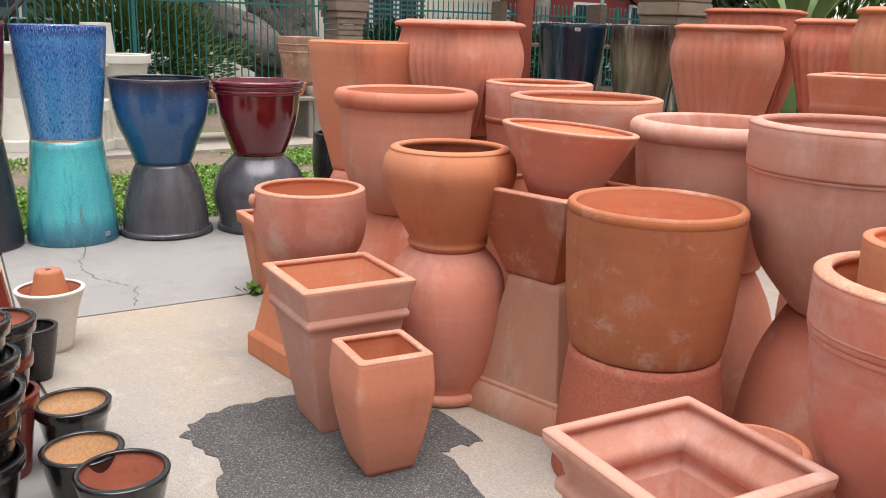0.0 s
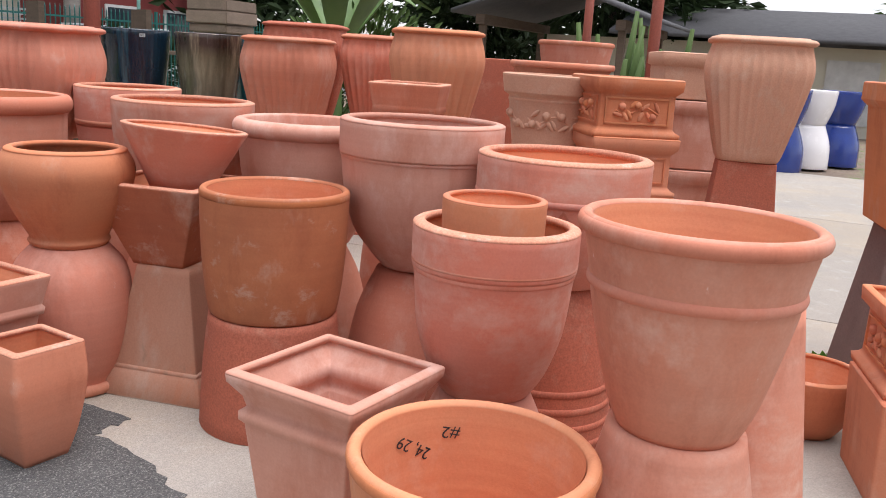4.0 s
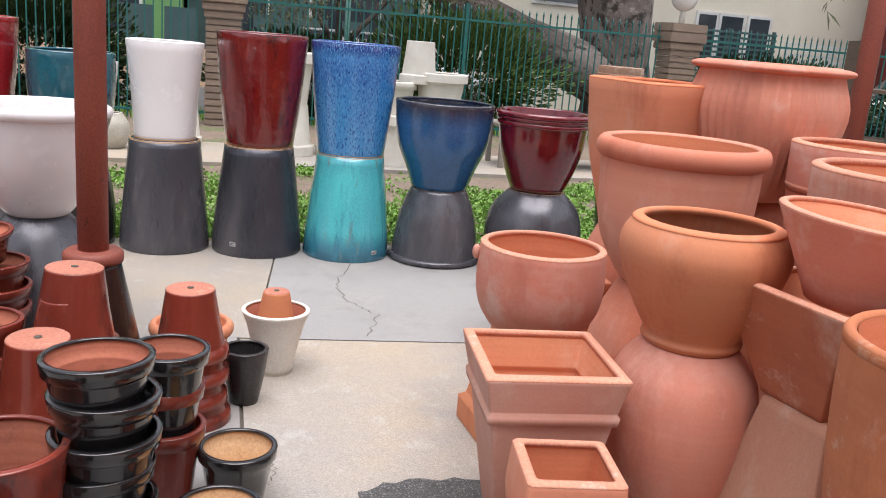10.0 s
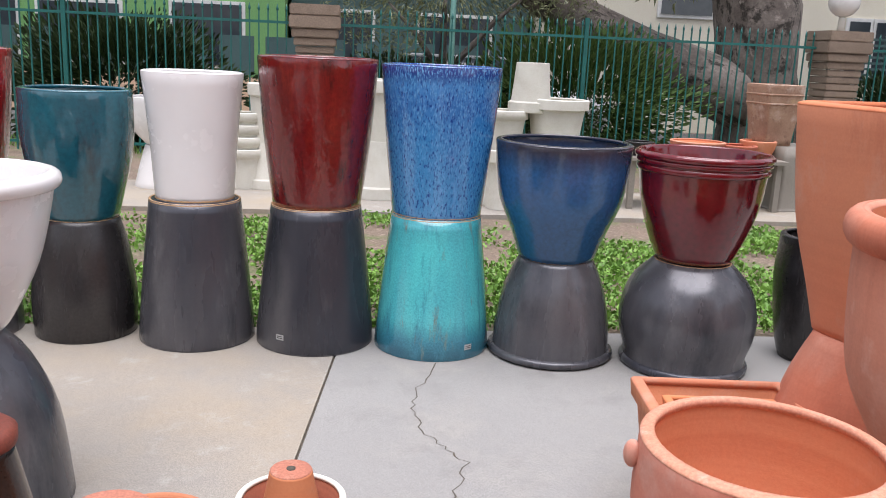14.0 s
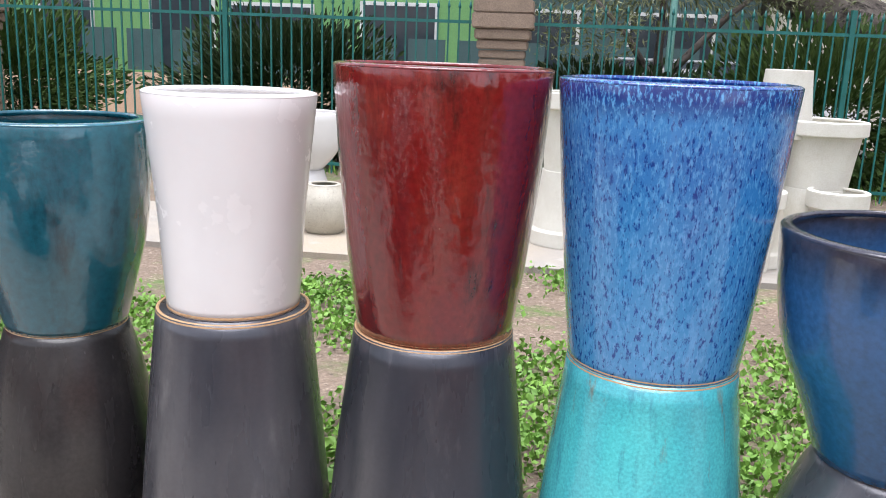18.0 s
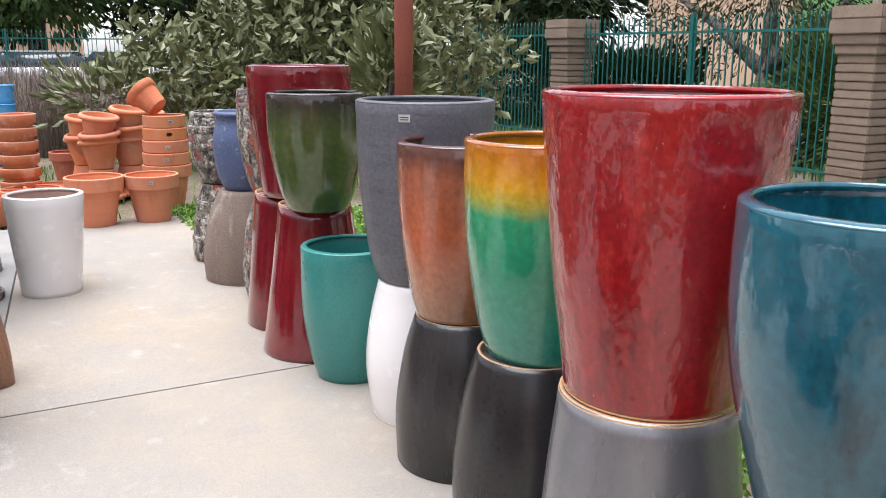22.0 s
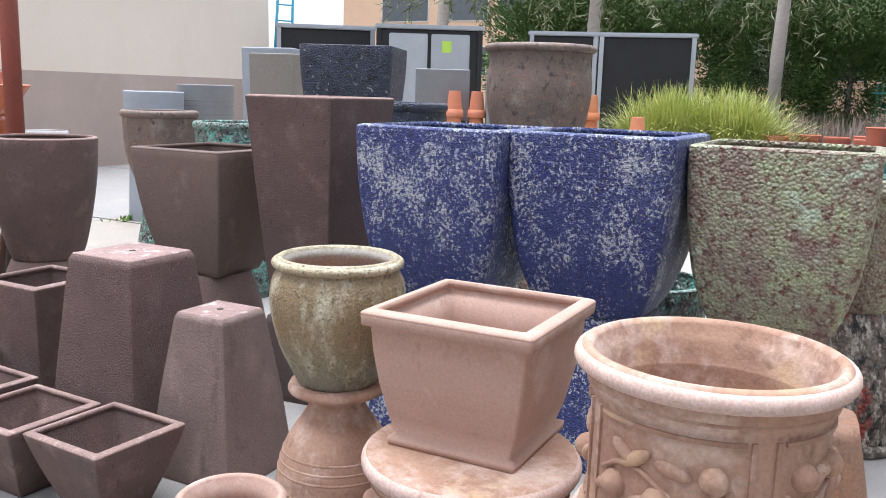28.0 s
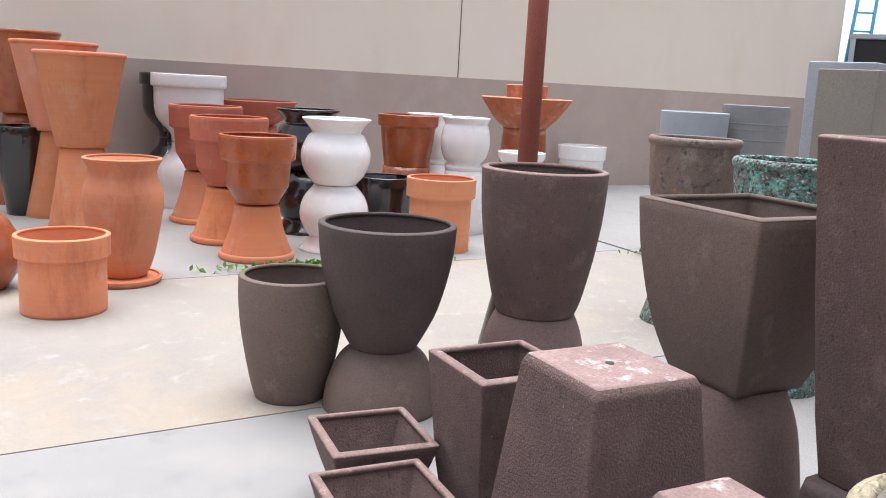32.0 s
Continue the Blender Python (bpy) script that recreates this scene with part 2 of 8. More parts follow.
rustped = mk("streaked_rust_clay", (0.30, 0.165, 0.10), (0.2, 0.125, 0.09), 0.7, 6.0, (1, 1, 0.12), specks=(((0.42, 0.19, 0.08), 8.0, 0.53, 0.68, (1, 1, 0.12)), ((0.12, 0.095, 0.075), 9.0, 0.56, 0.68, (1, 1, 0.15))), bump=0.3)
rose = mk("rose_clay", (0.43, 0.285, 0.225), (0.39, 0.25, 0.195), 0.85, 2.5, specks=(((0.55, 0.43, 0.37), 3.0, 0.55, 0.75, (1, 1, 1)), ((0.33, 0.2, 0.155), 22.0, 0.6, 0.75, (1, 1, 0.5))), bump=0.1, fine=0.1)
brown = mk("brown_clay", (0.138, 0.087, 0.076), (0.105, 0.068, 0.061), 0.85, 4.0, specks=(((0.2, 0.135, 0.118), 7.0, 0.54, 0.72, (1, 1, 1)), ((0.3, 0.21, 0.185), 70.0, 0.64, 0.72, (1, 1, 1)), ((0.05, 0.033, 0.03), 40.0, 0.6, 0.7, (1, 1, 0.6))), bump=0.5, bscale=110)
brown_w = mk("brown_clay_weathered", (0.155, 0.098, 0.088), (0.115, 0.073, 0.066), 0.9, 5.0, specks=(((0.3, 0.21, 0.19), 90.0, 0.6, 0.7, (1, 1, 1)), ((0.2, 0.14, 0.125), 4.0, 0.54, 0.75, (1, 1, 1)), ((0.045, 0.03, 0.028), 55.0, 0.6, 0.7, (1, 1, 1))), bump=0.7, bscale=130)
taupe = mk("taupe_clay", (0.165, 0.117, 0.096), (0.13, 0.093, 0.079), 0.82, 3.0, specks=(((0.24, 0.18, 0.15), 6.0, 0.57, 0.78, (1, 1, 1)),), bump=0.25, bscale=80)
brown_l = mk("pale_brown_clay", (0.21, 0.15, 0.13), (0.17, 0.12, 0.105), 0.88, 3.0, specks=(((0.27, 0.2, 0.175), 5.0, 0.53, 0.72, (1, 1, 0.6)), ((0.11, 0.075, 0.068), 6.0, 0.58, 0.74, (1, 1, 0.4))), bump=0.35, bscale=110)
plum = mk("plum_clay", (0.2, 0.135, 0.12), (0.165, 0.11, 0.098), 0.9, 4.0, bump=0.3)
dusk = mk("dark_brown_clay", (0.068, 0.046, 0.042), (0.088, 0.061, 0.056), 0.7, 4.0, bump=0.3, bscale=60)
# streaky glaze; the contrast of its upright streaks also paints in soft highlights
charcoal = mk("charcoal_glaze_sheen", (0.058, 0.06, 0.074), (0.145, 0.142, 0.152), 0.27, 2.2, (1, 1, 0.2), lo=0.38, hi=0.66, specks=(((0.2, 0.195, 0.205), 6.0, 0.56, 0.8, (1, 1, 0.25)), ((0.04, 0.046, 0.055), 5.0, 0.54, 0.72, (1, 1, 0.25)), ((0.3, 0.28, 0.27), 120.0, 0.74, 0.78, (1, 1, 1))), bump=0.05, bscale=40, tint=0.15, metal=0.35, fine=0.06)
charcoal_l = mk("pale_charcoal_glaze", (0.16, 0.162, 0.18), (0.3, 0.29, 0.29), 0.26, 2.0, (1, 1, 0.25), lo=0.38, hi=0.66, specks=(((0.09, 0.085, 0.09), 5.0, 0.58, 0.72, (1, 1, 0.4)), ((0.33, 0.32, 0.32), 7.0, 0.6, 0.8, (1, 1, 0.3))), bump=0.05, bscale=40, metal=0.4, fine=0.06)
blackm = mk("black_satin_glaze", (0.017, 0.016, 0.017), (0.032, 0.029, 0.029), 0.26, 3.0, ST, specks=(((0.055, 0.05, 0.048), 7.0, 0.57, 0.8, (1, 1, 0.25)), ((0.2, 0.18, 0.17), 130.0, 0.76, 0.8, (1, 1, 1))), bump=0.05, bscale=40, tint=0.15, spec=0.5)
blackg = mk("black_gloss_glaze", (0.008, 0.008, 0.009), (0.014, 0.013, 0.013), 0.12, 4.0, bump=0.1, bscale=30, coat=0.6)
white_g = mk("white_glaze", (0.82, 0.80, 0.79), (0.78, 0.755, 0.745), 0.25, 3.0, specks=(((0.5, 0.46, 0.42), 40.0, 0.76, 0.8, (1, 1, 1)),), bump=0.03, bscale=30, coat=0.3, fine=0.0, cbump=0.15)
cream = mk("cream_cast_stone", (0.72, 0.70, 0.63), (0.62, 0.59, 0.52), 0.8, 4.0, bump=0.12)
dkred = mk("oxblood_glaze", (0.12, 0.006, 0.007), (0.18, 0.009, 0.008), 0.13, 5.0, ST, specks=(((0.25, 0.024, 0.014), 9.0, 0.54, 0.72, (1, 1, 0.2)), ((0.05, 0.004, 0.005), 10.0, 0.55, 0.68, (1, 1, 0.3)), ((0.4, 0.2, 0.16), 60.0, 0.7, 0.76, (1, 1, 1))), bump=0.2, bscale=30, coat=0.8, cbump=0.9)
redg = mk("crimson_glaze", (0.38, 0.012, 0.014), (0.24, 0.009, 0.011), 0.12, 4.0, ST, specks=(((0.48, 0.045, 0.035), 8.0, 0.54, 0.72, (1, 1, 0.3)), ((0.55, 0.35, 0.3), 60.0, 0.68, 0.75, (1, 1, 1)), ((0.13, 0.006, 0.009), 7.0, 0.55, 0.68, (1, 1, 0.25))), bump=0.2, bscale=30, coat=1.0, cbump=0.9)
wine = mk("wine_glaze", (0.17, 0.004, 0.010), (0.11, 0.004, 0.008), 0.1, 3.0, bump=0.06, bscale=20, coat=0.8, cbump=0.2)
bluefl = mk("flecked_blue_glaze", (0.022, 0.15, 0.44), (0.75, 0.85, 0.95), 0.18, 6.0, (1, 1, 0.3), grad=((0.0, (0.07, 0.31, 0.6)), (0.45, (0.045, 0.24, 0.54)), (0.6, (0.035, 0.19, 0.5)), (0.69, (0.05, 0.25, 0.58)), (0.745, (0.012, 0.035, 0.2))), wobble=0.03, specks=(((0.1, 0.34, 0.66), 120.0, 0.5, 0.6, (1, 1, 0.35)), ((0.006, 0.05, 0.25), 115.0, 0.535, 0.61, (1, 1, 0.35)), ((0.14, 0.38, 0.7), 16.0, 0.6, 0.78, (1, 1, 0.2))), bump=0.12, coat=0.8, fine=0.0, cbump=0.4)
tealfl = mk("turquoise_glaze", (0.05, 0.32, 0.30), (0.65, 0.75, 0.85), 0.2, 5.0, (1, 1, 0.2), grad=((0.0, (0.05, 0.12, 0.17)), (0.035, (0.08, 0.44, 0.48)), (0.2, (0.09, 0.56, 0.58)), (0.55, (0.11, 0.58, 0.6)), (0.66, (0.05, 0.26, 0.33)), (0.72, (0.035, 0.16, 0.22))), wobble=0.06, specks=(((0.04, 0.2, 0.28), 12.0, 0.55, 0.7, (1, 1, 0.12)), ((0.14, 0.22, 0.2), 16.0, 0.6, 0.7, (1, 1, 0.2))), bump=0.1, coat=0.6)
bluebowl = mk("deep_blue_glaze", (0.02, 0.075, 0.19), (0.6, 0.7, 0.8), 0.18, 4.0, ST, grad=((0.0, (0.018, 0.10, 0.22)), (0.3, (0.025, 0.135, 0.32)), (0.5, (0.035, 0.13, 0.3)), (0.56, (0.04, 0.085, 0.17)), (0.62, (0.05, 0.045, 0.06))), wobble=0.06, bump=0.08, bscale=30, coat=0.6)
tealdk = mk("deep_teal_glaze", (0.008, 0.09, 0.13), (0.014, 0.12, 0.165), 0.1, 4.0, ST, specks=(((0.004, 0.04, 0.06), 6.0, 0.55, 0.7, (1, 1, 0.3)),), bump=0.1, bscale=25, coat=1.0)
tealpl = mk("plain_teal_glaze", (0.03, 0.20, 0.18), (0.035, 0.225, 0.2), 0.3, 3.0, bump=0.04, coat=0.2)
orgreen = mk("amber_green_glaze", (0.05, 0.25, 0.12), (0.7, 0.85, 0.85), 0.12, 4.0, ST, grad=((0.0, (0.03, 0.26, 0.2)), (0.3, (0.015, 0.27, 0.15)), (0.5, (0.03, 0.33, 0.15)), (0.555, (0.5, 0.4, 0.04)), (0.6, (0.72, 0.33, 0.01)), (0.68, (0.62, 0.2, 0.006)), (0.73, (0.4, 0.09, 0.006))), wobble=0.05, bump=0.08, bscale=25, coat=0.8)
copperg = mk("copper_glaze", (0.30, 0.1, 0.05), (0.55, 0.5, 0.45), 0.18, 4.0, ST, grad=((0.0, (0.26, 0.15, 0.085)), (0.2, (0.36, 0.14, 0.07)), (0.38, (0.46, 0.115, 0.045)), (0.62, (0.36, 0.12, 0.065)), (0.69, (0.12, 0.045, 0.035))), wobble=0.15, bump=0.08, bscale=25, coat=0.7)
greyg = mk("slate_grey_glaze", (0.115, 0.117, 0.135), (0.09, 0.092, 0.107), 0.36, 5.0, (0.3, 0.3, 4), specks=(((0.05, 0.05, 0.06), 9.0, 0.56, 0.72, (0.4, 0.4, 3)),), bump=0.35, bscale=40)
oliveg = mk("olive_glaze", (0.055, 0.075, 0.02), (0.8, 0.8, 0.8), 0.13, 4.0, ST, grad=((0.0, (0.09, 0.12, 0.04)), (0.12, (0.05, 0.085, 0.02)), (0.4, (0.06, 0.085, 0.022)), (0.5, (0.04, 0.05, 0.02)), (0.56, (0.03, 0.022, 0.018))), wobble=0.04, bump=0.06, bscale=20, coat=0.6)
midnight = mk("midnight_streak_glaze", (0.006, 0.01, 0.02), (0.008, 0.03, 0.05), 0.16, 5.0, (1, 1, 0.08), specks=(((0.03, 0.09, 0.12), 9.0, 0.56, 0.75, (1, 1, 0.06)),), bump=0.06, coat=0.5)
tanstreak = mk("tan_streak_glaze", (0.22, 0.19, 0.12), (0.14, 0.12, 0.085), 0.25, 6.0, (1, 1, 0.08), specks=(((0.36, 0.29, 0.19), 9.0, 0.55, 0.75, (1, 1, 0.06)),), grad=((0.0, (0.07, 0.09, 0.09)), (0.2, (0.15, 0.15, 0.11)), (0.5, (0.27, 0.24, 0.16)), (0.62, (0.2, 0.17, 0.11)), (0.72, (0.09, 0.06, 0.05))), wobble=0.1, bump=0.06, coat=0.4)
crater_b = mk("crater_blue_glaze", (0.025, 0.038, 0.165), (0.04, 0.056, 0.18), 0.42, 5.0, lo=0.4, hi=0.65, patch=((0.43, 0.46, 0.48), 6.0, 70.0, 0.83, 0.885), specks=(((0.016, 0.02, 0.07), 60.0, 0.56, 0.64, (1, 1, 1)), ((0.26, 0.31, 0.44), 45.0, 0.6, 0.66, (1, 1, 1))), bump=0.6, bscale=60, cells=-1.2, cellscale=130, rise=(0.15, 0.8, 0.05))
crater_g = mk("crater_green_glaze", (0.28, 0.2, 0.165), (0.38, 0.41, 0.27), 0.55, 5.0, specks=(((0.42, 0.47, 0.28), 6.0, 0.48, 0.62, (1, 1, 1)), ((0.19, 0.095, 0.075), 30.0, 0.53, 0.6, (1, 1, 1)), ((0.48, 0.57, 0.42), 9.0, 0.6, 0.65, (1, 1, 1))), bump=1.0, bscale=50, cells=-1.4, cellscale=70)
crater_r = mk("crater_mottled_glaze", (0.17, 0.15, 0.125), (0.11, 0.085, 0.075), 0.55, 8.0, specks=(((0.42, 0.39, 0.33), 22.0, 0.5, 0.58, (1, 1, 0.5)), ((0.30, 0.05, 0.035), 8.0, 0.56, 0.63, (1, 1, 0.4)), ((0.025, 0.024, 0.024), 18.0, 0.53, 0.59, (1, 1, 0.5))), bump=1.0, bscale=40, cells=-1.2, cellscale=45)
crater_t = mk("crater_verdigris_glaze", (0.17, 0.24, 0.21), (0.1, 0.095, 0.085), 0.5, 9.0, specks=(((0.16, 0.46, 0.37), 20.0, 0.51, 0.6, (1, 1, 1)), ((0.035, 0.03, 0.03), 26.0, 0.53, 0.59, (1, 1, 1)), ((0.5, 0.52, 0.47), 32.0, 0.58, 0.64, (1, 1, 1))), bump=1.0, bscale=40, cells=-1.2, cellscale=50)
sandst = mk("stone_wash_glaze", (0.24, 0.175, 0.14), (0.18, 0.135, 0.11), 0.75, 6.0, (1, 1, 0.15), specks=(((0.36, 0.3, 0.25), 12.0, 0.54, 0.7, (1, 1, 0.1)),), bump=0.5, bscale=60)
slateb = mk("dusty_blue_glaze", (0.08, 0.11, 0.22), (0.065, 0.09, 0.17), 0.5, 5.0, specks=(((0.22, 0.24, 0.28), 25.0, 0.56, 0.68, (1, 1, 1)),), bump=0.5, bscale=60)
jar_in = mk("stained_jar_inside", (0.4, 0.13, 0.05), (0.8, 0.8, 0.78), 0.6, 5.0, grad=((0.0, (0.42, 0.13, 0.05)), (0.315, (0.4, 0.125, 0.05)), (0.335, (0.4, 0.33, 0.27)), (0.4, (0.42, 0.39, 0.33))), wobble=0.03, specks=(((0.6, 0.58, 0.54), 9.0, 0.6, 0.72, (1, 1, 0.3)),), bump=0.15)
mossjar = mk("mossy_gold_glaze", (0.32, 0.25, 0.135), (0.7, 0.68, 0.62), 0.5, 6.0, specks=(((0.48, 0.44, 0.32), 9.0, 0.52, 0.66, (1, 1, 0.4)), ((0.15, 0.12, 0.065), 60.0, 0.54, 0.64, (1, 1, 1))), grad=((0.0, (0.22, 0.21, 0.16)), (0.12, (0.27, 0.24, 0.16)), (0.2, (0.29, 0.215, 0.115)), (0.38, (0.3, 0.225, 0.125)), (0.43, (0.42, 0.37, 0.25))), bump=0.6, bscale=60, cells=-0.4, cellscale=110)
rusty = mk("rust_patina_glaze", (0.21, 0.15, 0.12), (0.15, 0.115, 0.1), 0.6, 5.0, specks=(((0.46, 0.2, 0.08), 26.0, 0.6, 0.68, (1, 1, 1)), ((0.3, 0.25, 0.2), 6.0, 0.54, 0.7, (1, 1, 1)), ((0.07, 0.06, 0.055), 20.0, 0.56, 0.66, (1, 1, 1))), bump=0.5, bscale=50)
amber = mk("amber_flash_glaze", (0.40, 0.105, 0.03), (0.28, 0.065, 0.025), 0.3, 5.0, specks=(((0.46, 0.2, 0.07), 9.0, 0.58, 0.75, (1, 1, 0.4)), ((0.2, 0.03, 0.02), 8.0, 0.62, 0.75, (1, 1, 0.4))), bump=0.1, coat=0.3)
nursery = mk("glazed_clay_red", (0.215, 0.036, 0.021), (0.14, 0.026, 0.017), 0.22, 4.0, ST, specks=(((0.26, 0.065, 0.04), 7.0, 0.55, 0.74, (1, 1, 0.3)), ((0.06, 0.022, 0.02), 6.0, 0.55, 0.7, (1, 1, 0.3))), bump=0.04, coat=0.3, cbump=0.12, fine=0.06, spec=0.35)
nursery_d = mk("dark_glazed_clay", (0.013, 0.009, 0.008), (0.045, 0.022, 0.015), 0.24, 5.0, ST, bump=0.06, coat=0.12, spec=0.35)
rawclay = mk("unglazed_clay", (0.40, 0.13, 0.075), (0.33, 0.11, 0.065), 0.9, 5.0, rings=0.25, fine=0.08, specks=(((0.2, 0.08, 0.05), 9.0, 0.56, 0.72, (1, 1, 1)),), bump=0.12)
rawpale = mk("pale_unglazed_clay", (0.62, 0.40, 0.22), (0.55, 0.34, 0.18), 0.9, 5.0, bump=0.1)
soil = mk("potting_soil", (0.05, 0.035, 0.025), (0.1, 0.07, 0.05), 0.95, 20.0, bump=1.0, bscale=60)
sticker_m = mk("white_paper", (0.78, 0.78, 0.76), (0.7, 0.7, 0.69), 0.6, 20.0, bump=0.0, fine=0.05)
ink = mk("dark_print", (0.03, 0.03, 0.035), None, 0.6, bump=0.0, fine=0.0, tint=0.0)
bluepl = mk("sky_blue_glaze", (0.07, 0.30, 0.58), (0.06, 0.26, 0.52), 0.3, 3.0, bump=0.03, coat=0.2)
bluedk = mk("cobalt_glaze", (0.012, 0.04, 0.24), (0.01, 0.03, 0.18), 0.2, 3.0, bump=0.03, coat=0.4)
greyfib = mk("pale_grey_fibre_clay", (0.34, 0.38, 0.42), (0.3, 0.335, 0.37), 0.7, 3.0, bump=0.05)
greyfib2 = mk("grey_fibre_clay", (0.24, 0.245, 0.25), (0.2, 0.205, 0.21), 0.75, 3.0, bump=0.1)
tanfib = mk("tan_fibre_clay", (0.25, 0.225, 0.195), (0.22, 0.2, 0.17), 0.75, 3.0, bump=0.1)
spotted = mk("speckled_cream_glaze", (0.46, 0.43, 0.36), (0.4, 0.37, 0.31), 0.5, 6.0, specks=(((0.08, 0.05, 0.04), 40.0, 0.62, 0.68, (1, 1, 1)),), bump=0.2)
concrete = mk("concrete", (0.335, 0.306, 0.268), (0.298, 0.274, 0.244), 0.85, 0.7, lo=0.35, hi=0.7, specks=(((0.37, 0.31, 0.236), 0.5, 0.45, 0.66, (1, 1, 1)), ((0.285, 0.268, 0.245), 1.6, 0.52, 0.75, (1, 1, 1)), ((0.4, 0.38, 0.35), 6.0, 0.56, 0.75, (1, 1, 1)), ((0.2, 0.185, 0.165), 60.0, 0.66, 0.74, (1, 1, 1))), bump=0.16, bscale=120, tint=0.07, fine=0.28)
concrete_g = mk("grey_concrete", (0.305, 0.298, 0.286), (0.265, 0.259, 0.25), 0.85, 0.8, lo=0.35, hi=0.7, specks=(((0.34, 0.325, 0.3), 1.6, 0.5, 0.72, (1, 1, 1)), ((0.235, 0.228, 0.218), 3.0, 0.55, 0.75, (1, 1, 1)), ((0.17, 0.165, 0.158), 60.0, 0.66, 0.74, (1, 1, 1))), bump=0.16, bscale=120, tint=0.05, fine=0.28)
asphalt = mk("asphalt", (0.095, 0.095, 0.094), (0.068, 0.068, 0.068), 0.95, 3.0, specks=(((0.24, 0.235, 0.225), 120.0, 0.52, 0.62, (1, 1, 1)), ((0.05, 0.05, 0.05), 90.0, 0.54, 0.62, (1, 1, 1))), bump=1.0, bscale=130, fine=0.3)
jointm = mk("joint_dirt_and_hole_shade", (0.075, 0.065, 0.05), (0.12, 0.1, 0.08), 0.95, 9.0, bump=0.4)
dirt = mk("bare_soil", (0.21, 0.155, 0.115), (0.14, 0.105, 0.08), 0.95, 1.3, specks=(((0.085, 0.14, 0.032), 1.6, 0.52, 0.64, (1, 1, 1)), ((0.36, 0.29, 0.23), 30.0, 0.54, 0.68, (1, 1, 1)), ((0.1, 0.075, 0.055), 25.0, 0.56, 0.66, (1, 1, 1))), bump=1.0, bscale=30, tint=0.0, fine=0.25)
stucco = mk("cream_stucco", (0.78, 0.69, 0.59), (0.74, 0.65, 0.55), 0.9, 0.8, specks=(((0.70, 0.605, 0.5), 1.1, 0.53, 0.8, (1, 1, 0.4)),), bump=0.3, bscale=90, tint=0.0)
stucco_b = mk("taupe_stucco", (0.45, 0.36, 0.315), (0.40, 0.32, 0.28), 0.9, 0.9, specks=(((0.5, 0.42, 0.37), 1.6, 0.53, 0.8, (1, 1, 0.6)),), bump=0.3, bscale=90, tint=0.0)
fencem = mk("green_fence_paint", (0.012, 0.135, 0.12), (0.01, 0.105, 0.095), 0.45, 9.0, bump=0.05, tint=0.05)
blockm = mk("split_face_block", (0.27, 0.205, 0.155), (0.22, 0.165, 0.125), 0.95, 6.0, bump=0.9, bscale=45, tint=0.12)
polem = mk("red_primer_steel", (0.27, 0.065, 0.038), (0.2, 0.05, 0.032), 0.6, 6.0, (1, 1, 0.3), specks=(((0.07, 0.03, 0.022), 26.0, 0.64, 0.72, (1, 1, 1)), ((0.32, 0.13, 0.08), 12.0, 0.66, 0.8, (1, 1, 0.4))), bump=0.15)
bark = mk("tree_bark", (0.2, 0.17, 0.15), (0.115, 0.095, 0.082), 0.95, 5.0, (0.35, 1, 0.4), lo=0.42, hi=0.58, specks=(((0.03, 0.025, 0.02), 9.0, 0.52, 0.6, (0.3, 1, 0.45)), ((0.3, 0.26, 0.23), 16.0, 0.58, 0.7, (0.3, 1, 0.4))), bump=1.0, bscale=14)
leaf_a = mk("olive_leaf", (0.2, 0.215, 0.1), (0.085, 0.105, 0.038), 0.42, 2.5, bump=0.0, tint=0.0, fine=0.0, spec=0.5)
leaf_b = mk("dark_leaf", (0.03, 0.052, 0.018), (0.017, 0.032, 0.011), 0.6, 1.2, bump=0.0, tint=0.0, fine=0.0, spec=0.2)
leaf_c = mk("hedge_leaf", (0.09, 0.145, 0.042), (0.05, 0.09, 0.024), 0.6, 1.2, bump=0.0, tint=0.0, fine=0.0, spec=0.2)
grass_m = mk("grass_blade", (0.2, 0.37, 0.06), (0.11, 0.235, 0.035), 0.55, 6.0, lo=0.4, hi=0.6, bump=0.0, tint=0.0, fine=0.0)
orn_m = mk("ornamental_grass_blade", (0.5, 0.53, 0.18), (0.32, 0.37, 0.1), 0.6, 2.5, bump=0.0, tint=0.0, fine=0.0)
dry_m = mk("dry_grass_blade", (0.24, 0.185, 0.15), (0.17, 0.13, 0.105), 0.8, 2.5, bump=0.0, tint=0.0, fine=0.0)


# ---- mesh helpers ----
def part(name, bm, mat, parent=None, label="", sharp=35):
    for f in bm.faces:
        f.smooth = True
    for e in bm.edges:
        if len(e.link_faces) == 2 and e.calc_face_angle(0) > radians(sharp):
            e.smooth = False
    me = bpy.data.meshes.new(name)
    bm.to_mesh(me)
    bm.free()
    me.materials.append(mat)
    ob = new(name, me)
    ob.parent = parent
    if label:
        ob["label"] = label
    return ob


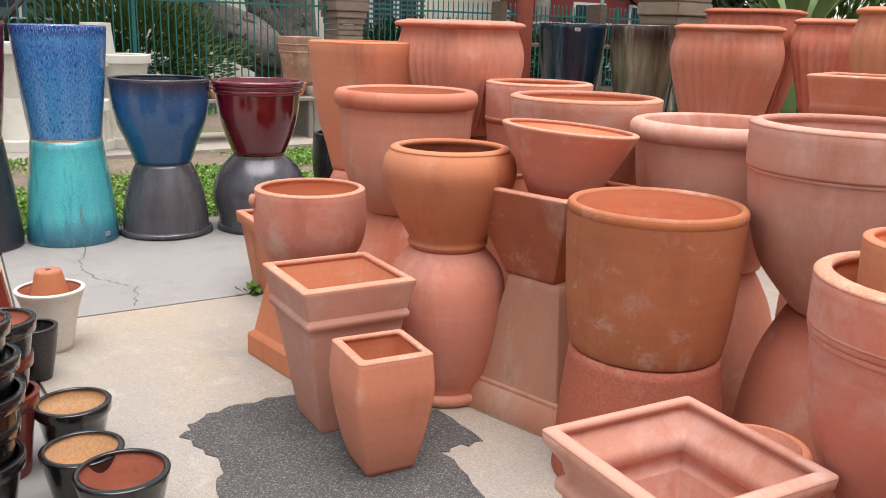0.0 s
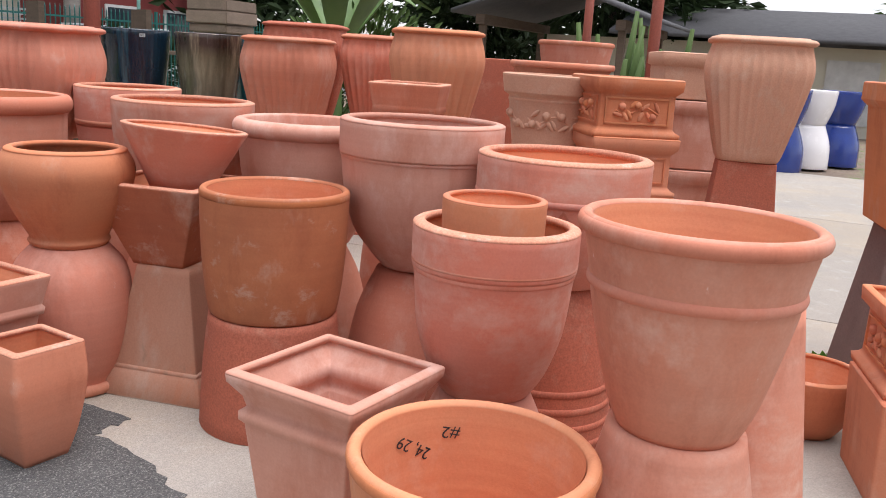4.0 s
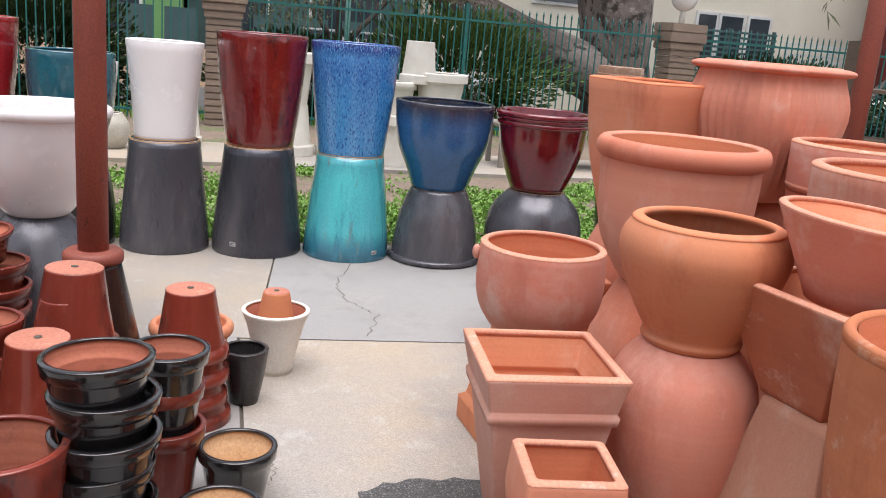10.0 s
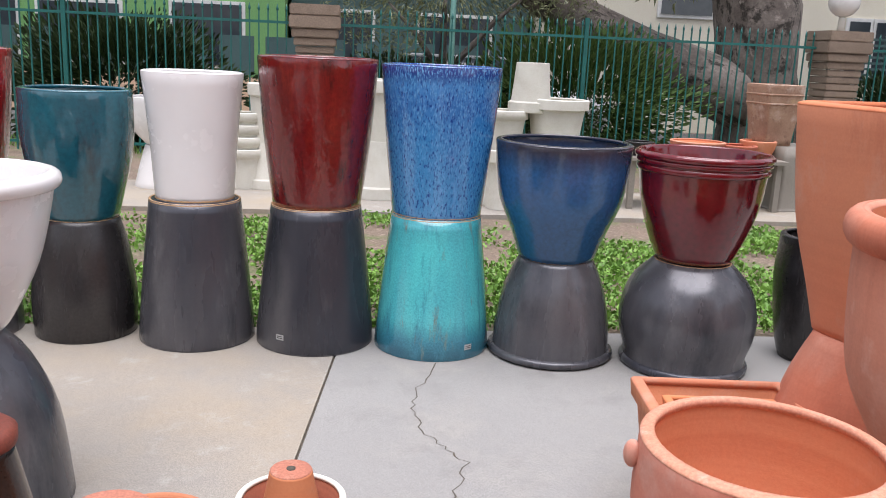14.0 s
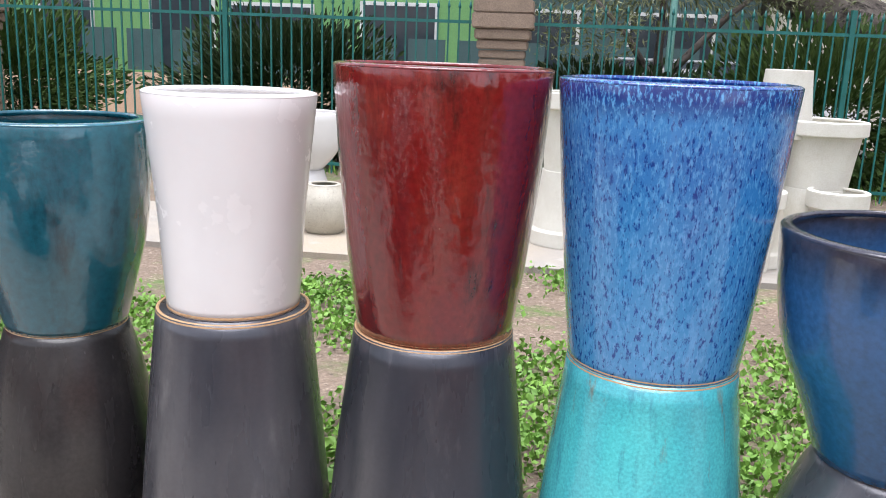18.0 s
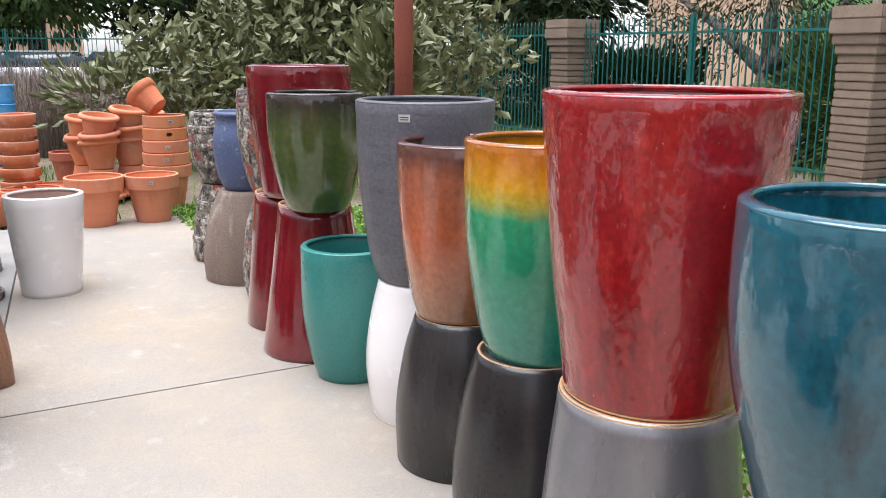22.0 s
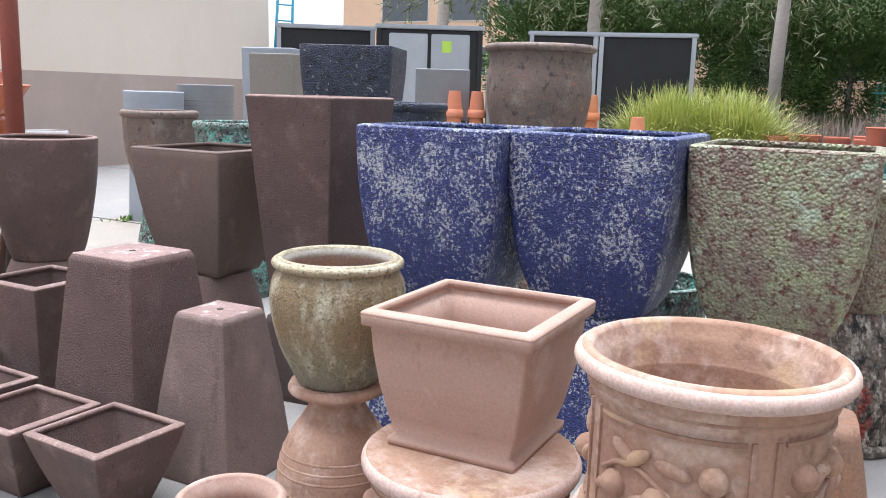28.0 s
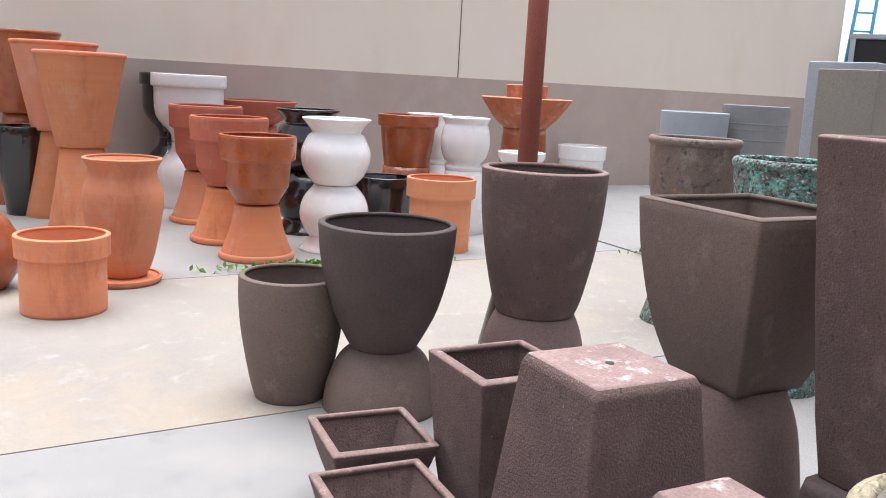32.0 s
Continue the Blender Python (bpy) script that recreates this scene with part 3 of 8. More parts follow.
def ring(r, z, n, p=0.0, flute=0.0, k=28, cx=0.0, cy=0.0):
    """A closed loop: a circle, or with p a rounded square of half side r (the larger p, the sharper); flute: depth of vertical grooves."""
    out = []
    if p >= 8:
        c = r * (0.05 if p >= 12 else 0.13)
        for q in range(4):
            a0 = q * math.pi / 2
            sx, sy = ((1, 1), (-1, 1), (-1, -1), (1, -1))[q]
            for i in range(6):
                a = a0 + math.pi / 2 * i / 5
                out.append((cx + sx * (r - c) + c * math.cos(a), cy + sy * (r - c) + c * math.sin(a), z))
            tx, ty = ((-1, 1), (-1, -1), (1, -1), (1, 1))[q]
            ax, ay = out[-1][0], out[-1][1]
            bx, by = cx + tx * (r - c) + c * math.cos(a0 + math.pi / 2), cy + ty * (r - c) + c * math.sin(a0 + math.pi / 2)
            for i in (1, 2, 3):
                out.append((ax + (bx - ax) * i / 4, ay + (by - ay) * i / 4, z))
        return out
    for i in range(n):
        a = math.tau * i / n
        c, s = math.cos(a), math.sin(a)
        q = r
        if p:
            q = r / (abs(c) ** p + abs(s) ** p) ** (1 / p)
        if flute:
            q -= flute * abs(math.sin(a * k / 2))
        out.append((cx + q * c, cy + q * s, z))
    return out


def loft(rings, caps=(True, True)):
    bm = bmesh.new()
    vs = [[bm.verts.new(v) for v in r] for r in rings]
    n = len(vs[0])
    for a, b in zip(vs, vs[1:]):
        for i in range(n):
            j = (i + 1) % n
            bm.faces.new((a[i], a[j], b[j], b[i]))
    if caps[0]:
        bm.faces.new(list(reversed(vs[0])))
    if caps[1]:
        bm.faces.new(vs[-1])
    return bm


def smoothed(pts, per=4):
    """Catmull-Rom through profile points."""
    out = []
    P = [pts[0], *pts, pts[-1]]
    for i in range(1, len(P) - 2):
        for s in range(per):
            t = s / per
            out.append(tuple(0.5 * (2 * P[i][d] + (P[i + 1][d] - P[i - 1][d]) * t + (2 * P[i - 1][d] - 5 * P[i][d] + 4 * P[i + 1][d] - P[i + 2][d]) * t * t + (3 * P[i][d] - P[i - 1][d] - 3 * P[i + 1][d] + P[i + 2][d]) * t ** 3) for d in (0, 1)))
    out.append(tuple(pts[-1]))
    return out


def vessel(outer, wall, n=48, p=0.0, flute=0.0, floor=0.03, curved=True, flz=(0, 1), k=28):
    """A hollow pot from its outer profile, base first: outside, rounded lip, inside, floor."""
    prof = smoothed(outer) if curved else list(outer)
    R, H = prof[-1]
    lip = [(R - 0.06 * wall, H - 0.12 * wall + 0.25 * wall), (R - 0.3 * wall, H + 0.35 * wall), (R - 0.7 * wall, H + 0.35 * wall), (R - 0.95 * wall, H + 0.1 * wall)]
    inner = [(max(r - wall, 0.01), max(z, floor)) for r, z in reversed(prof[1:])]
    inner.append((max(prof[0][0] - wall * 1.2, 0.008), floor))
    rings = []
    for r, z in prof:
        fl = flute if flz[0] <= z <= flz[1] else 0.0
        rings.append(ring(r, z, n, p, fl, k))
    for r, z in lip:
        rings.append(ring(r, z, n, p))
    for r, z in inner:
        rings.append(ring(r, z, n, p))
    return loft(rings)


def hoop(r, z, h, d, n=48, p=0.0):
    """A rounded band round a pot: half height h, standing d proud of radius r."""
    rings = []
    for i in range(9):
        a = math.pi * i / 8
        rings.append(ring(r + d * math.sin(a), z - h * math.cos(a), n, p))
    rings.append(ring(r - 0.008, z + h, n, p))
    rings.append(ring(r - 0.008, z - h, n, p))
    rings.append(rings[0])
    return loft(rings, (False, False))


def block(x0, x1, y0, y1, z0, z1, bevel=0.0):
    bm = bmesh.new()
    bmesh.ops.create_cube(bm, size=1)
    for v in bm.verts:
        v.co = Vector(((x0 + x1) / 2 + v.co.x * (x1 - x0), (y0 + y1) / 2 + v.co.y * (y1 - y0), (z0 + z1) / 2 + v.co.z * (z1 - z0)))
    if bevel:
        bmesh.ops.bevel(bm, geom=bm.edges[:], offset=bevel, segments=2, affect="EDGES")
    return bm


def tube(points, radii, n=10):
    """A tapering tube along points."""
    rings = []
    for i, (c, r) in enumerate(zip(points, radii)):
        a = Vector(points[max(i - 1, 0)])
        b = Vector(points[min(i + 1, len(points) - 1)])
        q = (b - a).to_track_quat("Z", "Y")
        rings.append([tuple(Vector(c) + q @ Vector((r * math.cos(math.tau * k / n), r * math.sin(math.tau * k / n), 0))) for k in range(n)])
    return loft(rings)


SITE = Matrix.Identity(4)
SOUTH = Matrix.Translation((-4.86, 2.68, 0)) @ Matrix.Rotation(radians(4.6), 4, "Z") @ Matrix.Translation((4.8, -2.7, 0))


def creased(pts):
    """A straight-sided profile with narrow steps beside its corners, so that long faces stay flat."""
    out = [pts[0]]
    for (r0, a), (r1, b) in zip(pts, pts[1:]):
        d = math.hypot(r1 - r0, b - a)
        if d > 0.08:
            u = 0.006 / d
            out += [(r0 + (r1 - r0) * v, a + (b - a) * v) for v in (u, 1 - u)]
        out.append((r1, b))
    return out


def pot(name, label, x, y, z0, outer, mat, wall=0.022, rim=None, bands=(), p=0.0, rot=0.0, inv=False, n=48, flute=0.0, flz=(0, 1), k=28,
        curved=True, foot=None, lip=None, tags=(), tilt=(0, 0), group="", inside=None, hole=False, cat="plant pot", soil_at=None):
    """One pot, standing or upside down. rim: (proud, half height) of a rolled rim; bands: (z, half height, proud); tags: paper price tags (angle, z)."""
    H = outer[-1][1]
    if not curved:
        outer = creased(outer)
    e = new(name)
    part("body", vessel(outer, wall, n, p, flute, curved=curved, flz=flz, k=k), mat, e)
    prof = smoothed(outer) if curved else list(outer)

    def r_at(z):
        for (r0, a), (r1, b) in zip(prof, prof[1:]):
            if a <= z <= b and b > a:
                return r0 + (r1 - r0) * (z - a) / (b - a)
        return prof[-1][0]
    if rim:
        part("rim", hoop(prof[-1][0] - 0.004, H - rim[1] * 0.75, rim[1], rim[0], n, p), lip or mat, e)
    else:
        part("rim", hoop(prof[-1][0] - wall * 0.95, H + wall * 0.13, wall * 0.4, wall * 0.97, n, p), lip or {terra: worn_t, terra_p: worn_t, terra_r: worn_t, brown: worn_b, brown_w: worn_b}.get(mat, mat), e)
    for bz, bh, bd in bands:
        part("band", hoop(r_at(bz) - 0.003, bz, bh, bd, n, p), mat, e)
    if foot:
        part("foot_ring", hoop(prof[0][0] - 0.003, 0.008, 0.009, 0.004, n, p), foot, e, "bare clay foot ring")
    # plain terracotta insides get the brighter tone that imitates bounced light
    if mat in (terra, terra_p, terra_r, terra_o) and not inside and not inv and not soil_at:
        inside = terra_in
    if inside:
        part("inside", loft([ring(max(r - wall - 0.003, 0.01), max(z, 0.034), n, p) for r, z in reversed(prof)], (False, True)), inside, e, "unglazed inside")
    if soil_at:
        part("soil", loft([ring(r_at(soil_at) - wall, soil_at, n, p), ring(0.02, soil_at + 0.012, n, p)], (True, True)), soil, e, "dry potting soil")
    if hole:
        if p == 0:
            part("base", loft([ring(prof[0][0] * 0.95, -0.004, n), ring(prof[0][0] * 0.99, -0.001, n), ring(prof[0][0] * 0.99, 0.004, n)]), rawpink, e, "bare pink clay base")
        elif p > 12:
            part("base", loft([ring(prof[0][0] * 0.9, -0.004, n, p), ring(prof[0][0] * 0.985, -0.002, n, p), ring(prof[0][0] + 0.002, 0.006, n, p), ring(prof[0][0] + 0.003, 0.014, n, p)]), worn_p, e, "chalky worn base edge")
        # no opening is cut: a dark plug paints the shade inside the hole
        part("drain_hole", loft([ring(0.013, -0.007, 12), ring(0.013, 0.004, 12)]), jointm, e, "drain hole drawn as a dark plug for its shade")
    for a, z in tags:
        r = r_at(z) + 0.003
        bm = bmesh.new()
        w, h = 0.024, 0.015
        vs = [bm.verts.new((r * math.cos(a + s * w / r), r * math.sin(a + s * w / r), z + u * h)) for s, u in ((-1, -1), (1, -1), (1, 1), (-1, 1))]
        bm.faces.new(vs)
        bmesh.ops.solidify(bm, geom=bm.faces[:], thickness=0.001)
        tg = part("price_tag", bm, sticker_m, e, "small white price sticker")
        for u in (-0.35, 0.25):
            bm = bmesh.new()
            vs = [bm.verts.new(((r + 0.0016) * math.cos(a + s * w / r), (r + 0.0016) * math.sin(a + s * w / r), z + (u + v) * h)) for s, v in ((-0.7, -0.12), (0.7, -0.12), (0.7, 0.12), (-0.7, 0.12))]
            bm.faces.new(vs)
            part("print_line", bm, ink, tg)
    m = pose(x, y, z0, tilt[0], tilt[1], rot)
    if inv:
        m = pose(x, y, z0, tilt[0], tilt[1], rot) @ pose(0, 0, H + wall * 0.35, 180, 0, 0)
    e.matrix_world = SITE @ m
    tagged(e, label, cat, group)
    return e


# ---- ground and large structure ----
def sheet(name, pts, z0, z1, mat, parent=None):
    bm = bmesh.new()
    f = bm.faces.new([bm.verts.new((x, y, z1)) for x, y in pts])
    r = bmesh.ops.extrude_face_region(bm, geom=[f])
    bmesh.ops.translate(bm, verts=[v for v in r["geom"] if isinstance(v, bmesh.types.BMVert)], vec=(0, 0, z0 - z1))
    bmesh.ops.recalc_face_normals(bm, faces=bm.faces[:])
    return part(name, bm, mat, parent)


ground = tagged(sheet("ground", [(-300, -300), (300, -300), (300, 300), (-300, 300)], -0.4, -0.045, dirt), "brown bare soil with patches of green grass", "ground", kind="structure")
floor = tagged(sheet("floor", [(-22, -11), (14, -11), (14, 4.6), (0, 5.16), (-9.0, 5.3), (-9.0, 2.0), (-13.2, 2.0), (-13.2, -3.0), (-22, -3.0)], -0.044, -0.012, jointm), "pale weathered concrete yard slabs with dark joints", "floor", kind="structure")


def ja(x):
    return 3.12 - 0.085 * x


def jb(x):
    return -1.25 + 0.08 * (x + 5.1)


def jc(x):
    return -4.19 + 0.08 * (x + 5.4)


XS = [14, 9.0, 4.4, -0.1, -4.5, -8.97]
for i in range(5):
    x1, x0 = XS[i], XS[i + 1]
    lean = -0.31 if x0 == -0.1 else 0.0
    lean1 = -0.31 if x1 == -0.1 else 0.0
    g = 0.006
    rows = [[(x0 + g + lean * 0.75, ja(x0) + g), (x1 - g + lean1 * 0.75, ja(x1) + g), (x1 - g, 5.16 - 0.04 * x1 if x1 > 0 else 5.16 - 0.015 * x1), (x0 + g, 5.16 - 0.04 * x0 if x0 > 0 else 5.16 - 0.015 * x0)]]
    rows.append([(x0 + g + lean, jb(x0) + g), (x1 - g + lean1, jb(x1) + g), (x1 - g + lean1, ja(x1) - g), (x0 + g + lean, ja(x0) - g)])
    rows.append([(x0 + g, jc(x0) + g), (x1 - g, jc(x1) + g), (x1 - g, jb(x1) - g), (x0 + g, jb(x0) - g)])
    rows.append([(x0 + g, -11), (x1 - g, -11), (x1 - g, jc(x1) - g), (x0 + g, jc(x0) - g)])
    if x0 == -4.5:
        rows = rows[:1]
    if x1 == -4.5:
        rows = rows[:1] + [[(-8.97 + g, jb(-8.97) + g), (-0.42, jb(-0.42) + g), (-0.42, ja(-0.42) - g), (-8.97 + g, ja(-8.97) - g)], [(-8.97 + g, jc(-8.97) + g), (-0.11, jc(-0.11) + g), (-0.11, jb(-0.11) - g), (-8.97 + g, jb(-8.97) - g)], [(-8.97 + g, -11), (-0.11, -11), (-0.11, jc(-0.11) - g), (-8.97 + g, jc(-8.97) - g)]]
    for k, pts in enumerate(rows):
        grey = (k == 0 and i == 2) or k == 3 or (k == 1 and i == 4)
        sheet("concrete_slab", pts, -0.03, 0.0, concrete_g if grey else concrete, floor)
for x0, x1, y2 in ((-13.2, -9.0, 2.0), (-22, -13.2, -3.0)):
    sheet("concrete_slab", [(x0 + 0.012, -11), (x1 - 0.012, -11), (x1 - 0.012, jc(x1) - 0.006), (x0 + 0.012, jc(x0) - 0.006)], -0.03, 0.0, concrete_g, floor)
    sheet("concrete_slab", [(x0 + 0.012, jc(x0) + 0.006), (x1 - 0.012, jc(x1) + 0.006), (x1 - 0.012, y2), (x0 + 0.012, y2)], -0.03, 0.0, concrete, floor)


def ragged(pts, amount, steps, seed):
    r = random.Random(seed)
    out = []
    for (x0, y0), (x1, y1) in zip(pts, pts[1:] + pts[:1]):
        for s in range(steps):
            t = s / steps
            out.append((x0 + (x1 - x0) * t + r.uniform(-amount, amount), y0 + (y1 - y0) * t + r.uniform(-amount, amount)))
    return out


patch = [(-0.07, 1.47), (0.07, 1.61), (0.4, 1.62), (0.62, 1.45), (0.9, 1.12), (0.88, 0.82), (0.7, 0.82), (0.64, 0.5), (0.5, 0.2), (0.2, 0.1), (-0.1, 0.45), (-0.12, 1.0), (-0.02, 1.2)]
tagged(sheet("asphalt_patch", ragged(patch, 0.018, 6, 3), -0.008, 0.004, asphalt), "dark grey asphalt repair patch with ragged edge", "floor patch", kind="structure")


def crack(pts, w, seed):
    r = random.Random(seed)
    line = []
    for (x0, y0), (x1, y1) in zip(pts, pts[1:]):
        for s in range(9):
            t = s / 9
            line.append((x0 + (x1 - x0) * t + r.uniform(-0.018, 0.018), y0 + (y1 - y0) * t))
    bm = bmesh.new()
    va = [bm.verts.new((x - w * r.uniform(0.4, 1), y, 0.0012)) for x, y in line]
    vb = [bm.verts.new((x + w * r.uniform(0.4, 1), y, 0.0012)) for x, y in line]
    for i in range(len(line) - 1):
        bm.faces.new((va[i], vb[i], vb[i + 1], va[i + 1]))
    return tagged(part("crack", bm, jointm, floor), "thin jagged crack")


crack([(0.36, 4.6), (0.2, 4.1), (0.24, 3.75), (0.38, 3.5), (0.24, 3.1)], 0.004, 5)
crack([(-0.35, 1.9), (-0.3, 1.75), (-0.33, 1.62)], 0.003, 6)
crack([(-6.9, 4.3), (-7.0, 4.0), (-6.8, 3.9)], 0.003, 7)
path = tagged(sheet("path", [(-40, 8.95), (40, 8.6), (40, 10.35), (-40, 10.45)], -0.06, 0.0, concrete), "pale concrete garden path", "path", kind="structure")

# building wall to the south
wall = new("wall_south")
part("lower_band", block(-19.3, 8.0, -9.5, -9.02, -0.05, 1.7), stucco_b, wall, "taupe painted stucco base")
part("upper_wall", block(-19.3, 8.0, -9.5, -9.05, 1.7, 5.6), stucco, wall, "cream painted stucco")
for x in (-10.3,):
    part("control_joint", block(x - 0.008, x + 0.008, -9.06, -9.046, 1.7, 5.6), jointm, wall)
wall.matrix_world = SOUTH
tagged(wall, "cream stucco building wall with a taupe base", "wall", kind="structure")


# fence with block pillars
def pillar(x, y, ball):
    e = new("fence_pillar")
    h = 0.0
    r = random.Random(int(x * 10))
    while h < 1.52:
        d = 0.26 + r.uniform(-0.006, 0.006)
        part("block", block(-d, d, -d, d, h, h + 0.093, 0.012), blockm, e)
        h += 0.1
    for d, hh in ((0.285, 0.11), (0.315, 0.12), (0.345, 0.17), (0.335, 0.15)):
        part("cap_block", block(-d, d, -d, d, h, h + hh - 0.004, 0.014), blockm, e)
        h += hh
    if ball:
        bm = bmesh.new()
        bmesh.ops.create_uvsphere(bm, u_segments=24, v_segments=16, radius=0.22, matrix=Matrix.Translation((0, 0, h + 0.42)))
        part("globe", bm, white_g, e, "white glass globe lamp")
        part("stem", tube([(0, 0, h - 0.02), (0, 0, h + 0.24)], [0.05, 0.045]), cream, e)
    e.matrix_world = pose(x, y, -0.045)
    return tagged(e, "tan split-face block fence pillar" + (" with a white globe lamp" if ball else ""), "pillar", "fence pillars")


FY = 12.8
PX = [-25.6, -19.0, -13.0, -7.2, -0.55, 7.08, 21.5]
for x in PX:
    pillar(x, FY, x in (-7.2, 7.08))


def fence_bay(x0, x1, y0, y1, name="fence_bay", top=2.1):
    e = new(name)
    L = math.hypot(x1 - x0, y1 - y0)
    n = int(L / 0.125)
    bm0 = block(-0.009, 0.009, -0.009, 0.009, 0.05, top - 0.05)
    first = part("picket", bm0, fencem, e)
    tip = part("spear_tip", loft([ring(0.015, top - 0.05, 4), ring(0.018, top - 0.03, 4), ring(0.002, top + 0.04, 4)]), fencem, first)
    for i in range(1, n + 1):
        s = (i / (n + 1)) * L
        if i == 1:
            first.location = (s, 0, 0)
            continue
        o = new("picket", first.data)
        o.parent, o.location = e, (s, 0, 0)
        t = new("spear_tip", tip.data)
        t.parent = o
    for z in (0.15, top - 0.22):
        part("rail", block(0, L, -0.016, 0.016, z, z + 0.035), fencem, e)
    part("post", block(L / 2 - 0.028, L / 2 + 0.028, -0.028, 0.028, 0, top + 0.06), fencem, e)
    e.matrix_world = pose(x0, y0, -0.045, 0, 0, math.degrees(math.atan2(y1 - y0, x1 - x0)))
    return tagged(e, "green painted steel picket fence with spear tips", "fence", "fence bays")


for a, b in zip(PX, PX[1:]):
    fence_bay(a + 0.27, b - 0.27, FY, FY)


def pole(x, y, h, cone=True):
    e = new("steel_pole")
    part("shaft", tube([(0, 0, 0.02), (0, 0, h * 0.5), (0, 0, h)], [0.06, 0.06, 0.06], 20), polem, e)
    if cone:
        part("cone_foot", loft([ring(0.23, 0, 32), ring(0.225, 0.03, 32), ring(0.11, 0.58, 32), ring(0.108, 0.6, 32)]), nursery_d, e, "dark rust-coloured cone foot")
        part("flange", loft([ring(0.115, 0.6, 28), ring(0.118, 0.612, 28), ring(0.118, 0.635, 28), ring(0.1, 0.65, 28)]), polem, e)
    e.matrix_world = pose(x, y, 0)
    return tagged(e, "rust-red painted steel pole", "pole", "steel poles")


pole(-1.01, 2.43, 3.6)
pole(-6.11, -1.83, 3.6)
pole(-5.6, 6.05, 3.6, False)
pole(3.3, 3.45, 3.6, False)
pole(7.64, 0.13, 3.6, False)
pole(10.4, 1.6, 3.6, False)


# ---- glazed row by the lawn ----
G = "glazed pots in a row"
LOW1 = [(0.237, 0), (0.28, 0.34), (0.311, 0.66), (0.313, 0.742)]
FR = math.radians
pot("charcoal_planter", "matte charcoal glazed planter standing upside down", -0.9, 5.036, 0, [(0.235, 0), (0.265, 0.285), (0.298, 0.64), (0.303, 0.75)], charcoal, inv=True, group=G, foot=rawpale)
pot("white_planter", "glossy white tapered planter on a charcoal one", -0.9, 5.036, 0.76, [(0.202, 0), (0.211, 0.15), (0.223, 0.33), (0.255, 0.643)], white_g, group=G, foot=rawpale)
pot("charcoal_planter", "matte charcoal glazed planter standing upside down", -0.265, 4.99, 0, LOW1, charcoal, inv=True, group=G, foot=rawpale, tags=((2.15, 0.66),))
pot("oxblood_planter", "glossy oxblood red planter on a charcoal one", -0.262, 4.993, 0.752, [(0.231, 0), (0.26, 0.205), (0.287, 0.455), (0.309, 0.75)], dkred, group=G, foot=rawpale)
pot("turquoise_planter", "turquoise streaked planter standing upside down", 0.37, 4.92, 0, [(0.237, 0), (0.277, 0.33), (0.308, 0.66), (0.31, 0.72)], tealfl, inv=True, group=G, foot=rawpale, tags=((1.0, 0.66),))
pot("blue_planter", "flecked cobalt blue planter on a turquoise one", 0.37, 4.92, 0.73, [(0.236, 0), (0.252, 0.135), (0.282, 0.42), (0.311, 0.757)], bluefl, group=G, foot=rawpale)
pot("charcoal_bell_pot", "charcoal glazed bell pot standing upside down", 1.01, 4.81, 0, [(0.197, 0), (0.262, 0.15), (0.303, 0.34), (0.313, 0.47), (0.318, 0.52)], charcoal, inv=True, group=G, rim=(0.026, 0.022), foot=rawpale)
pot("blue_bowl_pot", "deep blue glazed round pot on a charcoal bell", 1.01, 4.81, 0.53, [(0.2, 0), (0.254, 0.15), (0.317, 0.3), (0.344, 0.455), (0.354, 0.604)], bluebowl, group=G, foot=rawpale)
pot("charcoal_globe_pot", "charcoal glazed globe pot standing upside down", 1.69, 4.62, 0, [(0.198, 0), (0.307, 0.12), (0.351, 0.27), (0.343, 0.39), (0.316, 0.49), (0.318, 0.56)], charcoal, inv=True, group=G, rim=(0.02, 0.022), foot=rawpale)
pot("oxblood_bowl_pot", "dark red glazed pot with ribbed rim on a charcoal globe", 1.69, 4.62, 0.58, [(0.195, 0), (0.254, 0.145), (0.298, 0.3), (0.318, 0.45), (0.338, 0.545)], wine, group=G, rim=(0.012, 0.016), bands=((0.47, 0.018, 0.014), (0.505, 0.014, 0.012)), foot=rawpale)
BLK = [(0.19, 0), (0.235, 0.16), (0.268, 0.4), (0.262, 0.61)]
pot("black_planter", "satin black planter standing upside down", -1.502, 5.109, 0, [(r, z * 1.022) for r, z in BLK], blackm, inv=True, group=G, foot=rawpale)
pot("teal_planter", "glossy deep teal planter on a black one", -1.502, 5.109, 0.634, [(0.189, 0), (0.222, 0.13), (0.26, 0.285), (0.28, 0.46), (0.277, 0.658)], tealdk, group=G, foot=rawpale)
pot("charcoal_planter", "matte charcoal glazed planter standing upside down", -2.135, 5.11, 0, [(0.234, 0), (0.262, 0.26), (0.288, 0.6), (0.292, 0.695)], charcoal_l, inv=True, group=G, foot=rawpale, tags=((1.5, 0.6),))
pot("crimson_planter", "glossy crimson planter on a charcoal one", -2.132, 5.117, 0.705, [(0.23, 0), (0.247, 0.14), (0.278, 0.36), (0.297, 0.575), (0.312, 0.771)], redg, group=G, foot=rawpale, tags=((2.6, 0.73),))
pot("black_planter", "satin black planter standing upside down", -2.725, 5.15, 0, BLK, blackm, inv=True, group=G, foot=rawpale)
pot("amber_green_planter", "amber and green drip-glazed planter on a black one", -2.715, 5.165, 0.62, [(0.176, 0), (0.207, 0.1), (0.248, 0.35), (0.257, 0.55), (0.258, 0.683)], orgreen, group=G, foot=rawpale)
